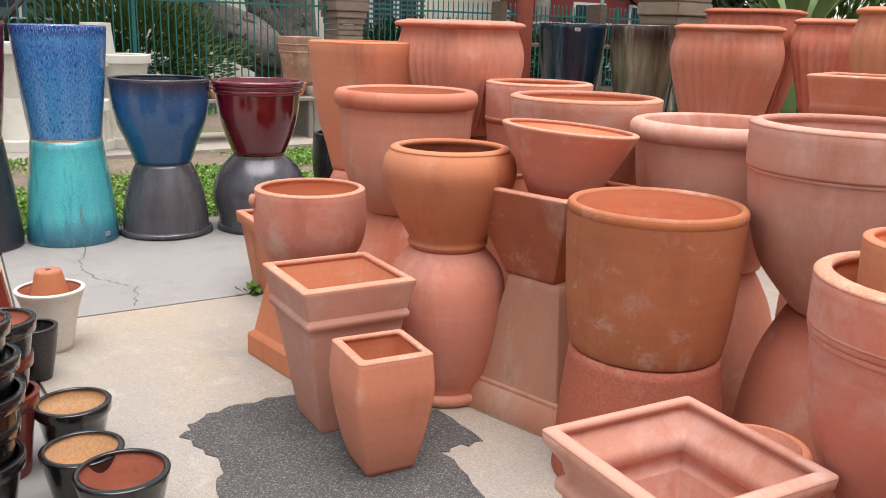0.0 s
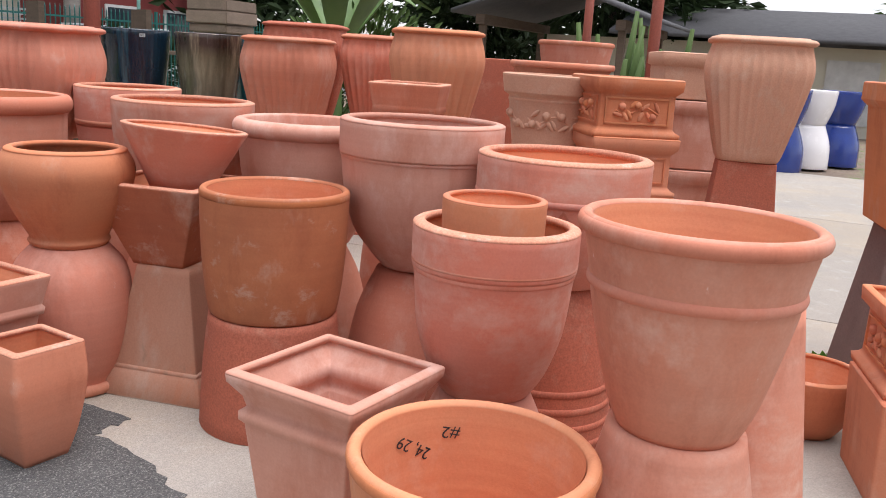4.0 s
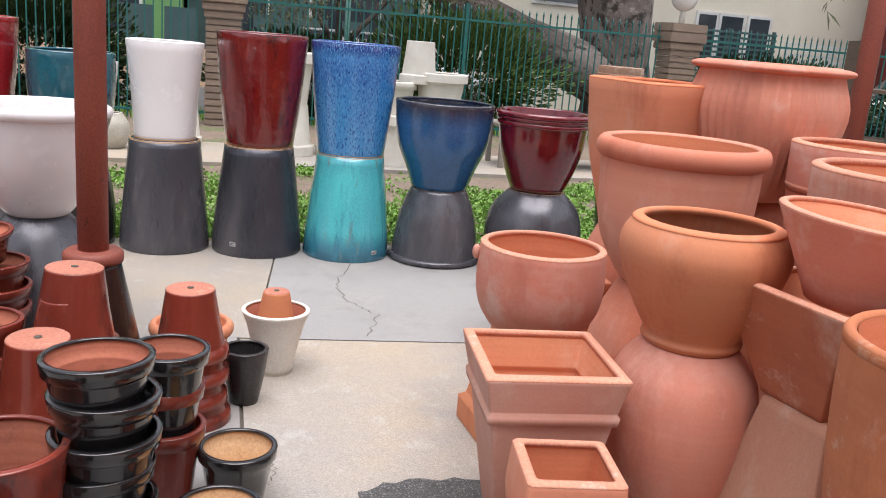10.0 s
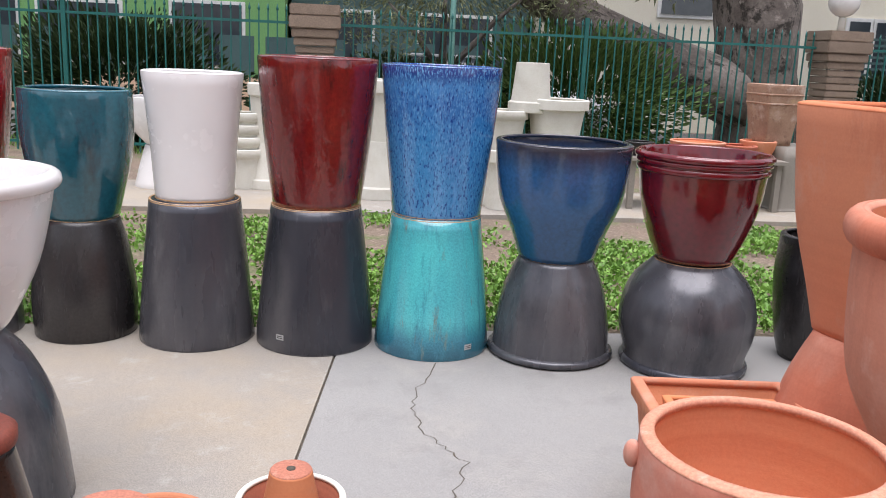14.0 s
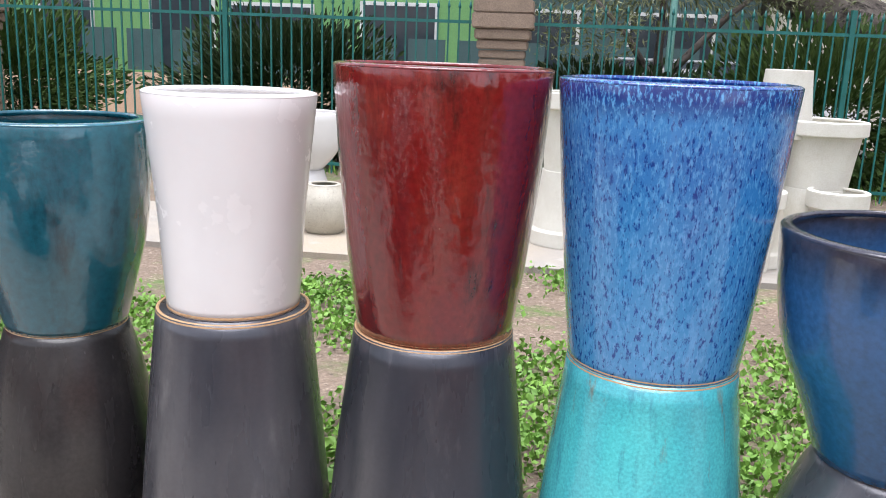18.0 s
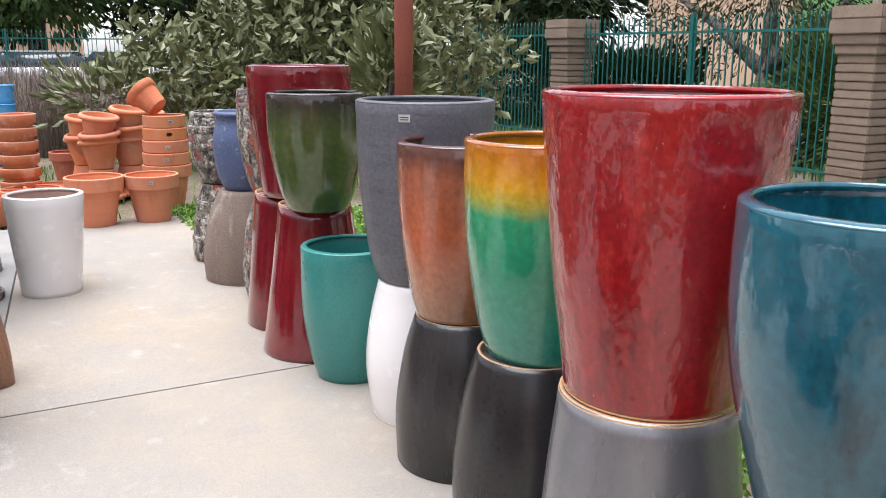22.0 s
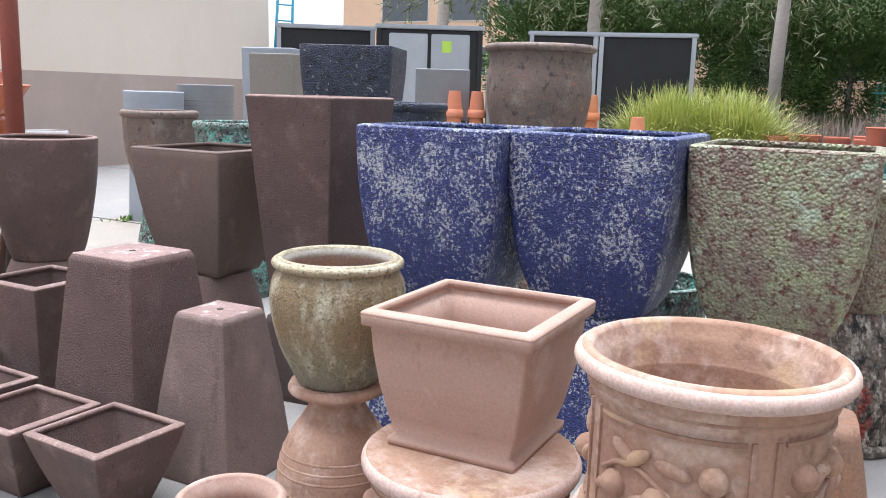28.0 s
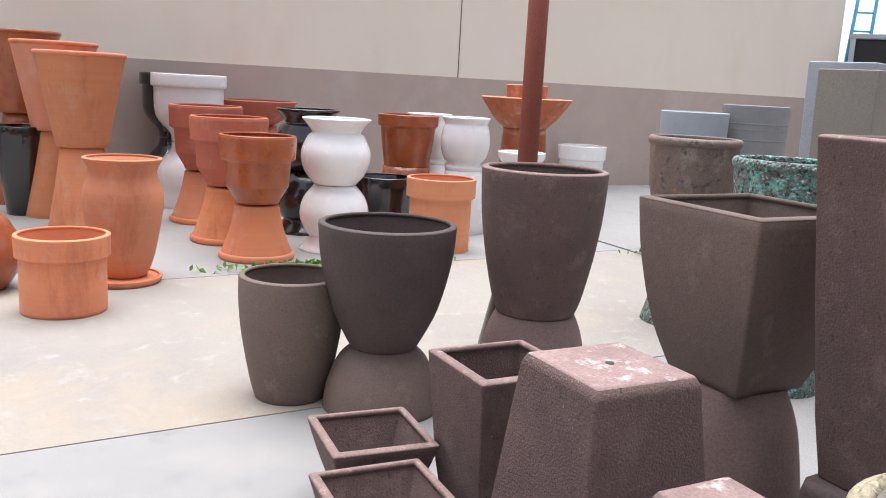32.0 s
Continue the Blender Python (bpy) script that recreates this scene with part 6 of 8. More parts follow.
vp = pot("relief_bucket", "buff terracotta pot with an olive branch in relief", 3.43, -0.12, 0.98, [(0.21, 0), (0.22, 0.02), (0.27, 0.38), (0.3, 0.4), (0.315, 0.5)], buff, curved=False, group=T, bands=((0.36, 0.01, 0.006),))
for a in (1.75, 2.85, 3.95, 5.05):
    sprig(vp, buff, lambda t, z: ((0.218 + 0.13 * z) * math.cos(t), (0.218 + 0.13 * z) * math.sin(t), z), a, a + 0.95, 0.25, 0.85, int(a * 10))
support(3.43, -0.12, 0.97, 0.3, buff)
pot("flared_planter", "wide flared terracotta pot behind others", 4.3, 0.1, 1.12, [(0.26, 0), (0.3, 0.3), (0.36, 0.44)], terra, group=T, rim=(0.01, 0.02))
support(4.3, 0.1, 1.11, 0.33)


def relief_box(x, y, z, rot, s=1.0):
    e = pot("relief_box_planter", "square terracotta planter with raised fruit panels", x, y, z, [(0.285 * s, 0), (0.29 * s, 0.028), (0.265 * s, 0.04), (0.252 * s, 0.055), (0.25 * s, 0.235), (0.262 * s, 0.245), (0.285 * s, 0.265), (0.29 * s, 0.315)], terra_o, p=18, curved=False, group=T, rot=rot)
    for k in range(4):
        q = Matrix.Rotation(k * math.pi / 2, 3, "Z")
        sprig(e, terra_o, lambda t, zz: tuple(q @ Vector((0.255 * s, t, zz))), -0.14 * s, 0.14 * s, 0.148, 0.72, k + 20)
        bm = bmesh.new()
        for a, b, c, d in ((-0.18, 0.18, 0.075, 0.084), (-0.18, 0.18, 0.212, 0.221), (-0.184, -0.175, 0.075, 0.221), (0.175, 0.184, 0.075, 0.221)):
            bmesh.ops.create_cube(bm, size=1, matrix=q.to_4x4() @ Matrix.Translation((0.254 * s, (a + b) / 2, (c + d) / 2)) @ Matrix.Diagonal((0.012, b - a, d - c, 1)))
        part("panel_frame", bm, terra_o, e)
    return e


relief_box(3.27, -0.59, 1.185, 32, 0.86)
relief_box(3.27, -0.6, 0.865, 32, 0.86)
relief_box(3.27, -0.6, 0.545, 32, 0.86)
pot("square_box_planter", "square terracotta block under relief planters", 3.27, -0.6, 0, [(0.24, 0), (0.26, 0.54)], terra_o, p=16, curved=False, group=T, rot=32)
for x, y, z, h, m in ((4.55, -0.8, 0.0, 0.45, terra_k), (4.55, -0.8, 0.46, 0.45, terra_k), (4.55, -0.8, 0.92, 0.45, terra_k), (4.55, -0.8, 1.38, 0.3, buff)):
    pot("square_box_planter", "pink terracotta square planter in a tower", x, y, z, [(0.28, 0), (0.29, h - 0.09), (0.31, h - 0.08), (0.31, h - 0.01)], m, p=16, curved=False, group=T, rot=20)
pot("flared_planter", "flared terracotta pot with a raised band", 6.2, 0.55, 1.15, [(0.25, 0), (0.29, 0.3), (0.34, 0.6)], terra, group=T, rim=(0.012, 0.02), bands=((0.36, 0.014, 0.012),))
support(6.2, 0.55, 1.14, 0.33)
pot("square_box_planter", "long terracotta trough planter", 7.0, 1.4, 0, [(0.45, 0), (0.48, 1.55)], terra_d, p=16, curved=False, group=T, rot=20)
pot("brown_clay_bowl", "plain brown clay bowl among terracotta", 2.2, -1.08, 0.62, [(0.13, 0), (0.17, 0.15), (0.186, 0.33)], terra_r, group=T)
support(2.2, -1.08, 0.61, 0.2)
for z, top in ((0.0, False), (0.9, True)):
    pot("tall_square_planter", "tall square orange terracotta planter" if top else "square terracotta pedestal planter upside down", 3.05, -2.15, z, [(0.22, 0), (0.27, 0.55), (0.3, 0.58), (0.3, 0.66)] if top else [(0.17, 0), (0.28, 0.89)], terra_o if top else plum, inv=not top, p=14, curved=False, group=T, rot=12)
relief_box(2.05, -2.2, 0.42, 12, 0.9)
pot("square_box_planter", "square terracotta planter under a relief one", 2.0, -2.2, 0, [(0.24, 0), (0.26, 0.41)], terra_o, p=14, curved=False, group=T, rot=12)
pot("terracotta_bowl", "round orange terracotta bowl on the concrete", 2.4, -1.75, 0, [(0.14, 0), (0.2, 0.1), (0.24, 0.28)], terra_o, group=T)
for x, y, m, lab in ((14.2, -0.9, bluedk, "cobalt blue glazed"), (15.2, -1.3, white_g, "white glazed"), (16.2, -1.8, bluedk, "cobalt blue glazed")):
    pot("round_glazed_pot", lab + " round pot upside down", x, y, 0, [(0.28, 0), (0.4, 0.35), (0.42, 0.75)], m, inv=True, group=EG)
    pot("round_glazed_pot", lab + " round pot on another", x, y, 0.76, [(0.28, 0), (0.38, 0.3), (0.42, 0.6)], m, group=EG)
pot("black_planter", "satin black round planter on the grass edge", 2.45, 4.72, 0, [(0.15, 0), (0.19, 0.15), (0.225, 0.45), (0.215, 0.68)], blackm, group=G)

# pencilled marks inside the wide bowl
for txt, a, zz, spin in (("24, 29", 1.05, 0.5, 150), ("#2", 0.62, 0.53, 170)):
    cu = bpy.data.curves.new("pencil_mark", "FONT")
    cu.body, cu.size, cu.extrude, cu.align_x, cu.align_y = txt, 0.05, 0.0004, "CENTER", "CENTER"
    cu.materials.append(ink)
    o = new("pencil_mark", cu)
    o.parent = wr
    rb = 0.262 + (zz - 0.45) * 0.12 - 0.008
    o.matrix_local = Matrix.Translation((rb * math.cos(a), rb * math.sin(a), zz)) @ Matrix(((math.sin(a), 0, -math.cos(a), 0), (-math.cos(a), 0, -math.sin(a), 0), (0, 1, 0, 0), (0, 0, 0, 1))) @ Matrix.Rotation(radians(spin), 4, "Z")

# ---- cream and tan pots on the garden path ----
WG = "cream pots on the path"
CP = [(0.72, 0), (0.8, 0.45), (0.88, 0.8), (1.0, 0.82), (1.0, 1.0)]


def cp(x, y, z, r, h, mat=None, inv=False, lab="cream cast stone pot with a rolled rim", nm="cream_pot"):
    pot(nm, lab, x, y, z, [(a * r, b * h) for a, b in CP], mat or cream, wall=0.03, curved=False, n=32, group=WG, inv=inv)


for x, y, z, r, h, inv in ((1.62, 9.5, 0, 0.36, 0.55, True), (1.55, 9.5, 0.56, 0.25, 0.42, False), (1.83, 9.55, 0.98, 0.24, 0.5, True), (2.12, 9.55, 0.0, 0.34, 0.6, True), (2.12, 9.55, 0.61, 0.34, 0.5, False), (1.55, 9.2, 0, 0.28, 0.6, False), (2.2, 9.2, 0, 0.22, 0.62, False)):
    cp(x, y, z, r, h, None, inv, "cream cast stone pot upside down" if inv else "cream cast stone pot with a rolled rim")
for k in range(4):
    cp(-1.22, 10.1, 0.13 * k, 0.24 - 0.01 * k, 0.42, None, False, "cream cast stone pot in a nested stack")
cp(-0.98, 10.1, 0, 0.2, 0.5, None, True, "tall cream waisted pot upside down")
cp(-0.98, 10.1, 0.51, 0.2, 0.62, None, False, "tall cream waisted pot on another")
for x, r, h in ((0.25, 0.34, 0.6), (0.95, 0.34, 0.6)):
    cp(x, 9.75, 0, r, h, None, True, "large cream pot standing upside down")
    cp(x, 9.75, h + 0.01, r * 0.95, 0.62, None, False, "large cream pot on another")
pot("tan_square_pot", "tan square pot standing upside down", 4.92, 9.75, 0, [(0.3, 0), (0.34, 0.6), (0.36, 0.69)], tanfib, inv=True, p=8, n=64, group=WG, rot=10)
pot("tan_square_pot", "tan square pot with a patterned band", 4.64, 9.75, 0.7, [(0.165, 0), (0.2, 0.35), (0.218, 0.48), (0.226, 0.66)], terra_t, p=8, n=64, group=WG, rot=10, bands=((0.46, 0.012, 0.01), (0.56, 0.012, 0.01)))
pot("brown_pot", "small brown pot on a tan one", 5.25, 9.7, 0.7, [(0.13, 0), (0.16, 0.2), (0.19, 0.22), (0.19, 0.3)], rusty, curved=False, group=WG)
pot("brown_pot", "tall brown glazed pot on the path", 5.75, 9.7, 0, [(0.2, 0), (0.26, 0.5), (0.24, 0.9), (0.27, 1.0)], rusty, group=WG)
tb = new("display_table")
part("tabletop", block(-0.9, 0.9, -0.35, 0.35, 0.52, 0.56, 0.004), tanfib, tb)
for sx in (-0.82, 0.82):
    for sy in (-0.28, 0.28):
        part("leg", block(sx - 0.03, sx + 0.03, sy - 0.03, sy + 0.03, 0, 0.52), tanfib, tb)
tb.matrix_world = pose(3.75, 9.6, 0)
tagged(tb, "low weathered wooden display table", "table")
for x, y, r, h, m in ((3.05, 9.5, 0.16, 0.14, blackm), (3.3, 9.5, 0.14, 0.1, terra_o), (3.72, 9.55, 0.3, 0.16, terra_r), (4.15, 9.45, 0.2, 0.14, terra_d), (4.45, 9.62, 0.2, 0.18, terra_o)):
    pot("shallow_bowl", "shallow glazed clay bowl on a display table", x, y, 0.562, [(r * 0.7, 0), (r * 0.92, h * 0.6), (r, h)], m, n=32, group=WG)
pot("white_bowl_urn", "white glazed bowl urn on the path", -2.1, 10.05, 0.45, [(0.14, 0), (0.3, 0.2), (0.34, 0.5)], white_g, group=WG)
pot("white_bowl_urn", "white glazed urn foot pot upside down", -2.1, 10.05, 0, [(0.16, 0), (0.22, 0.2), (0.28, 0.44)], white_g, inv=True, group=WG)
pot("speckled_globe_pot", "speckled cream globe pot on a saucer", -1.8, 9.55, 0, [(0.15, 0), (0.21, 0.12), (0.21, 0.28), (0.14, 0.4)], spotted, group=WG)
pot("white_trough", "white glazed round tub on the path", -6.9, 8.6, 0.4, [(0.3, 0), (0.4, 0.5), (0.42, 0.62)], white_g, group=WG)
pot("black_globe_pot", "black glazed globe pot on the path", -6.1, 8.7, 0.42, [(0.24, 0), (0.36, 0.25), (0.3, 0.5), (0.3, 0.56)], charcoal, group=WG)
pot("white_trough", "white glazed tub upside down", -6.9, 8.6, 0, [(0.3, 0), (0.38, 0.39)], white_g, inv=True, group=WG)
pot("charcoal_bell_pot", "charcoal glazed pot upside down", -6.1, 8.7, 0, [(0.24, 0), (0.32, 0.41)], charcoal, inv=True, group=WG)
pot("red_planter", "rose red glazed planter behind the row", -5.55, 7.7, 0, [(0.24, 0), (0.3, 0.6), (0.33, 1.28)], redg, group=WG, rim=(0.015, 0.02))

# ---- stacks of flower pots at the end of the slab ----
FGp = "flower pots at the end of the aisle"
FP = [(0.62, 0), (0.84, 0.72), (0.97, 0.74), (1.0, 1.0)]


def flower(x, y, z, r, h, mat, inv=False, tilt=(0, 0), tags=(), lab="orange terracotta flower pot", nm="flower_pot"):
    pot(nm, lab, x, y, z, [(a * r, b * h) for a, b in FP], mat, wall=0.016, curved=False, n=32, group=FGp, inv=inv, tilt=tilt, tags=tags)


flower(-8.86, 4.48, 0, 0.26, 0.44, terra_o, lab="large orange terracotta flower pot on the slab")
flower(-8.86, 4.98, 0, 0.25, 0.43, terra_o, tags=((-0.2, 0.385),), lab="large orange terracotta flower pot with a sticker")
for k in range(5):
    flower(-9.62, 5.27, 0.125 * k, 0.245 - 0.008 * k, 0.42, terra_o, tags=((-0.3 + 0.1 * k, 0.37),), lab="orange flower pot in a nested stack with stickers")
flower(-9.62, 5.22, 1.0, 0.17, 0.26, terra_o, tilt=(35, -38), lab="orange flower pot tipped over on a stack")


def rimmed(x, y, z, r, h, inv=False, tilt=(0, 0)):
    pot("rolled_rim_flower_pot", "terracotta flower pot with a thick wavy rim in a stack", x, y, z, [(r * 0.62, 0), (r * 0.8, h * 0.5), (r * 0.95, h)], terra_o, wall=0.016, curved=False, n=32, group=FGp, inv=inv, tilt=tilt, rim=(0.03, 0.028))


for x, y, dz in ((-10.3, 4.72, 0.0), (-10.5, 5.05, 0.05), (-10.75, 4.62, -0.05), (-10.9, 5.3, 0.0)):
    rimmed(x, y, 0, 0.21, 0.32, True)
    rimmed(x, y, 0.33, 0.2, 0.3, False, (2, -3))
    rimmed(x + 0.01, y + 0.02, 0.44 + dz, 0.2, 0.28, False, (5, 4))
    rimmed(x, y - 0.02, 0.62 + dz, 0.19, 0.28, False, (-6, 7))
for k in range(6):
    flower(-9.9, 3.92, 0.13 * k, 0.19, 0.3, terra_r, lab="terracotta flower pot in a nested stack")
for x, y in ((-9.5, 3.98), (-9.65, 4.2), (-9.3, 3.75)):
    flower(x, y, 0, 0.28, 0.27, terra_o, lab="wide orange terracotta bowl on the ground")
flower(-11.8, 4.5, 0, 0.2, 0.36, terra_d, lab="brown flower pot on the grass")
for i, (x, y, n_) in enumerate(((-13.24, 3.3, 6), (-13.05, 3.52, 5), (-12.9, 3.72, 5), (-12.75, 3.93, 5), (-12.9, 3.95, 3), (-12.6, 4.0, 2), (-13.6, 3.7, 5), (-13.6, 3.45, 5))):
    for k in range(n_):
        pot("blue_pot", "sky blue glazed pot in a stack", x + 0.01 * (k % 2), y, 0.235 * k - 0.045, [(0.1, 0), (0.112, 0.2), (0.118, 0.226)], bluepl, n=28, group=FGp)
for x, y, m, lab in ((-13.2, 3.05, terra_d, "brown glazed pot in a stack"), (-13.2, 2.8, blackg, "black glazed pot in a stack")):
    for k in range(6 if m is terra_d else 5):
        pot("small_stacked_pot", lab, x, y, 0.215 * k, [(0.09, 0), (0.11, 0.17), (0.12, 0.205)], m, n=24, group=FGp)
SITE = SOUTH
for i in range(20):
    x, y = -14.4 - 0.42 * (i % 4), 2.6 + 0.36 * (i // 4)
    m = (bluedk, bluedk, bluepl, dkred, tealpl, terra_r)[i % 6]
    pot("small_glazed_pot", "small glossy glazed pot on a bench", x, y, 0.525, [(0.13, 0), (0.18, 0.2), (0.17, 0.3)], m, n=24, group=FGp)
    if i % 3 == 0:
        pot("small_glazed_pot", "small glossy glazed pot on another", x, y, 0.836, [(0.12, 0), (0.16, 0.16), (0.17, 0.26)], (terra_d, blackg, dkred)[i % 3], n=24, group=FGp)
tb2 = new("display_bench")
part("tabletop", block(-0.95, 0.95, -1.0, 1.0, 0.46, 0.52, 0.004), tanfib, tb2)
for sx in (-0.85, 0.85):
    for sy in (-0.9, 0.9):
        part("leg", block(sx - 0.04, sx + 0.04, sy - 0.04, sy + 0.04, -0.045, 0.46), tanfib, tb2)
tb2.matrix_world = SITE @ pose(-15.05, 3.3, 0)
tagged(tb2, "low wooden display bench full of pots", "bench")
for i, (x, y, n_) in enumerate(((-12.95, 1.1, 5), (-12.9, 0.85, 4), (-12.8, 0.55, 6), (-12.75, 0.35, 5), (-11.9, -0.6, 6), (-11.8, -0.85, 6), (-11.85, -1.1, 5))):
    for k in range(n_):
        flower(x, y, 0.25 * k, 0.15 - 0.008 * k, 0.3, terra_o, inv=True, lab="small orange flower pot in an upturned stack")
SITE = Matrix.Identity(4)


# ---- plants ----
def leaves(name, pts, size, mat, parent=None, seed=0, slim=0.45, up=0.3, kind="", label=""):
    """Many small folded leaves at the given places."""
    r = np.random.default_rng(seed)
    n = len(pts)
    pts = np.asarray(pts, float)
    a = r.normal(size=(n, 3))
    a[:, 2] += up
    a /= np.linalg.norm(a, axis=1)[:, None]
    b = np.cross(a, r.normal(size=(n, 3)))
    b /= np.linalg.norm(b, axis=1)[:, None] + 1e-9
    c = np.cross(a, b)
    s = size * r.uniform(0.6, 1.3, n)[:, None]
    v = np.stack([pts - a * s * 0.1, pts + a * s * 0.45 + b * s * slim * 0.5 + c * s * 0.08, pts + a * s, pts + a * s * 0.45 - b * s * slim * 0.5 + c * s * 0.08], 1).reshape(-1, 3)
    i = np.arange(n)[:, None] * 4
    f = np.concatenate([i + [0, 1, 2], i + [0, 2, 3]])
    me = bpy.data.meshes.new(name)
    me.from_pydata(v.tolist(), [], f.tolist())
    me.materials.append(mat)
    ob = new(name, me)
    ob.parent = parent
    if kind:
        tagged(ob, label, kind=kind)
    return ob


def blob(rr, n, cx, cy, cz, rx, ry, rz, shell=0.5):
    """Places in a lumpy ellipsoid, denser towards its skin."""
    p = rr.normal(size=(n, 3))
    p /= np.linalg.norm(p, axis=1)[:, None]
    d = rr.uniform(shell * 0.6, 1.0, n) ** 0.6
    lump = 1 + 0.22 * np.sin(p[:, 0] * 5 + cx) * np.sin(p[:, 1] * 6 + cy) + 0.15 * np.sin(p[:, 2] * 9 + cz)
    return p * (d * lump)[:, None] * [rx, ry, rz] + [cx, cy, cz]


def bush(name, label, x, y, blobs, n, size, mat, seed, trunk=True, slim=0.45, cat="bush", lean=0.0, th=0.12):
    rr = np.random.default_rng(seed)
    e = new(name)
    e.matrix_world = pose(x, y, -0.045)
    vol = [b[3] * b[4] * b[5] for b in blobs]
    allp = [blob(rr, int(n * v / sum(vol)) + 20, *b) for b, v in zip(blobs, vol)]
    leaves("crown", np.concatenate(allp), size, mat, e, seed, slim)
    if trunk:
        top = max(b[2] for b in blobs)
        part("trunk", tube([(0, 0, -0.05), (lean * 0.3, 0.05, top * 0.35), (lean, 0, top)], [th * 1.3, th, th * 0.5]), bark, e)
        for k, b in enumerate(blobs[:5]):
            part("limb", tube([(lean * 0.4, 0, top * 0.4), ((lean * 0.4 + b[0]) / 2, b[1] / 2, (top * 0.4 + b[2]) / 2 + 0.1), (b[0], b[1], b[2])], [th * 0.6, th * 0.4, th * 0.15], 8), bark, e)
    return tagged(e, label, cat)


bush("broadleaf_bush", "large olive-leaved broadleaf bush", -13.0, 7.6, [(-0.2, -2.4, 0.95, 0.9, 0.8, 0.55), (0.2, -1.4, 1.3, 1.3, 1.1, 0.8), (0, -0.2, 1.7, 1.7, 1.3, 1.2), (0.6, 0.9, 1.7, 1.6, 1.4, 1.3), (-1.2, 0.8, 2.3, 1.5, 1.3, 1.1), (1.4, 1.7, 1.6, 1.3, 1.2, 1.1), (0.3, 0.6, 2.8, 1.3, 1.2, 0.9)], 15000, 0.17, leaf_a, 11, slim=0.5)
bush("broadleaf_bush", "olive-leaved bush behind the row", -9.6, 7.75, [(0, 0, 1.15, 0.6, 0.5, 0.8), (0.1, 0.1, 1.7, 0.4, 0.35, 0.4)], 900, 0.2, leaf_a, 12)
bush("drooping_tree", "dark drooping bottlebrush tree by the fence", -10.3, 14.6, [(0, 0, 3.2, 2.6, 1.6, 1.6), (1.8, -0.4, 2.4, 1.3, 1.0, 1.4), (-2.2, 0, 2.6, 1.6, 1.2, 1.6)], 9000, 0.13, leaf_b, 13, slim=0.25, cat="tree", th=0.22)
bush("drooping_tree", "fine-leaved drooping tree by the fence", 1.4, 14.4, [(0, 0, 3.0, 1.7, 0.9, 1.0), (-0.9, -0.3, 2.3, 0.9, 0.7, 0.9), (1.6, 0.0, 2.8, 1.2, 0.9, 0.7)], 9000, 0.1, leaf_a, 14, slim=0.22, cat="tree", th=0.1)
for k, (x, w_, h_) in enumerate(((-20, 4, 1.5), (-14.5, 3, 1.7), (-11, 2.4, 1.3), (-6.8, 2.2, 1.6), (-3.0, 2.0, 1.5), (0.8, 1.8, 1.1), (3.0, 2.0, 1.6), (8.5, 2.4, 1.3), (12.5, 2.4, 1.4), (18, 4, 1.5))):
    bush("hedge", "dark green garden hedge behind the fence", x * 1.18, 14.2, [(0, 0, h_ * 0.55, w_ * 0.88, 0.9, h_ * 0.7)], 13000, 0.12, leaf_b if k % 3 else leaf_c, 30 + k, cat="hedge", th=0.03)

# the big leaning tree
lt = new("leaning_tree")
part("trunk", tube([(6.15, 13.2, -0.1), (6.1, 13.15, 0.7), (5.95, 13.1, 1.4), (5.85, 13.1, 2.3), (5.6, 13.2, 3.4), (5.4, 13.4, 5.2)], [0.75, 0.6, 0.56, 0.62, 0.5, 0.4], 20), bark, lt)
part("limb", tube([(6.1, 13.05, 0.95), (5.55, 13.0, 1.12), (4.8, 13.0, 1.42), (4.2, 12.95, 1.62), (3.3, 12.9, 2.0), (2.4, 12.9, 2.5), (1.2, 12.8, 3.4)], [0.54, 0.45, 0.4, 0.36, 0.32, 0.27, 0.18], 18), bark, lt)
part("limb", tube([(5.8, 13.2, 2.6), (6.6, 13.3, 3.5), (8.2, 13.5, 4.9)], [0.35, 0.25, 0.15], 12), bark, lt)
rr0 = np.random.default_rng(5)
leaves("crown", np.concatenate([blob(rr0, 5000, 6.5, 13.6, 6.4, 4.2, 2.6, 1.6), blob(rr0, 2500, 1.5, 12.9, 4.2, 2.2, 1.5, 0.8), blob(rr0, 900, 4.2, 12.4, 2.9, 0.8, 0.5, 0.5)]), 0.16, leaf_a, lt, 5, 0.22)
lt.matrix_world = Matrix.Translation((0.4, 2.3, 1.5)) @ Matrix.Scale(1.19, 4) @ Matrix.Translation((-0.4, -2.3, -1.5))
tagged(lt, "old leaning tree with rough grey bark", "tree")
# far trees
for k, (x, y, s) in enumerate(((-40, 6, 1.0), (-46, 14, 1.2), (-38, 20, 1.0), (-52, -2, 1.1), (-44, -12, 0.8), (-30, 24, 0.9), (24, 20, 0.9), (30, 6, 0.9), (34, -8, 1.0), (38, 14, 0.8), (-20, 30, 1.0), (12, 34, 1.0))):
    bush("shade_tree", "dense dark green shade tree in the distance", x, y, [(0, 0, 5.2 * s, 5.5 * s, 5 * s, 3.0 * s), (2.5 * s, 2 * s, 7.2 * s, 4 * s, 4 * s, 2.4 * s), (-3 * s, 0, 6.6 * s, 4 * s, 4 * s, 2.6 * s), (0, -2 * s, 3.2 * s, 4.5 * s, 3 * s, 1.6 * s)], 11000, 0.46, leaf_b if k % 4 else leaf_c, 60 + k, cat="tree", th=0.35)
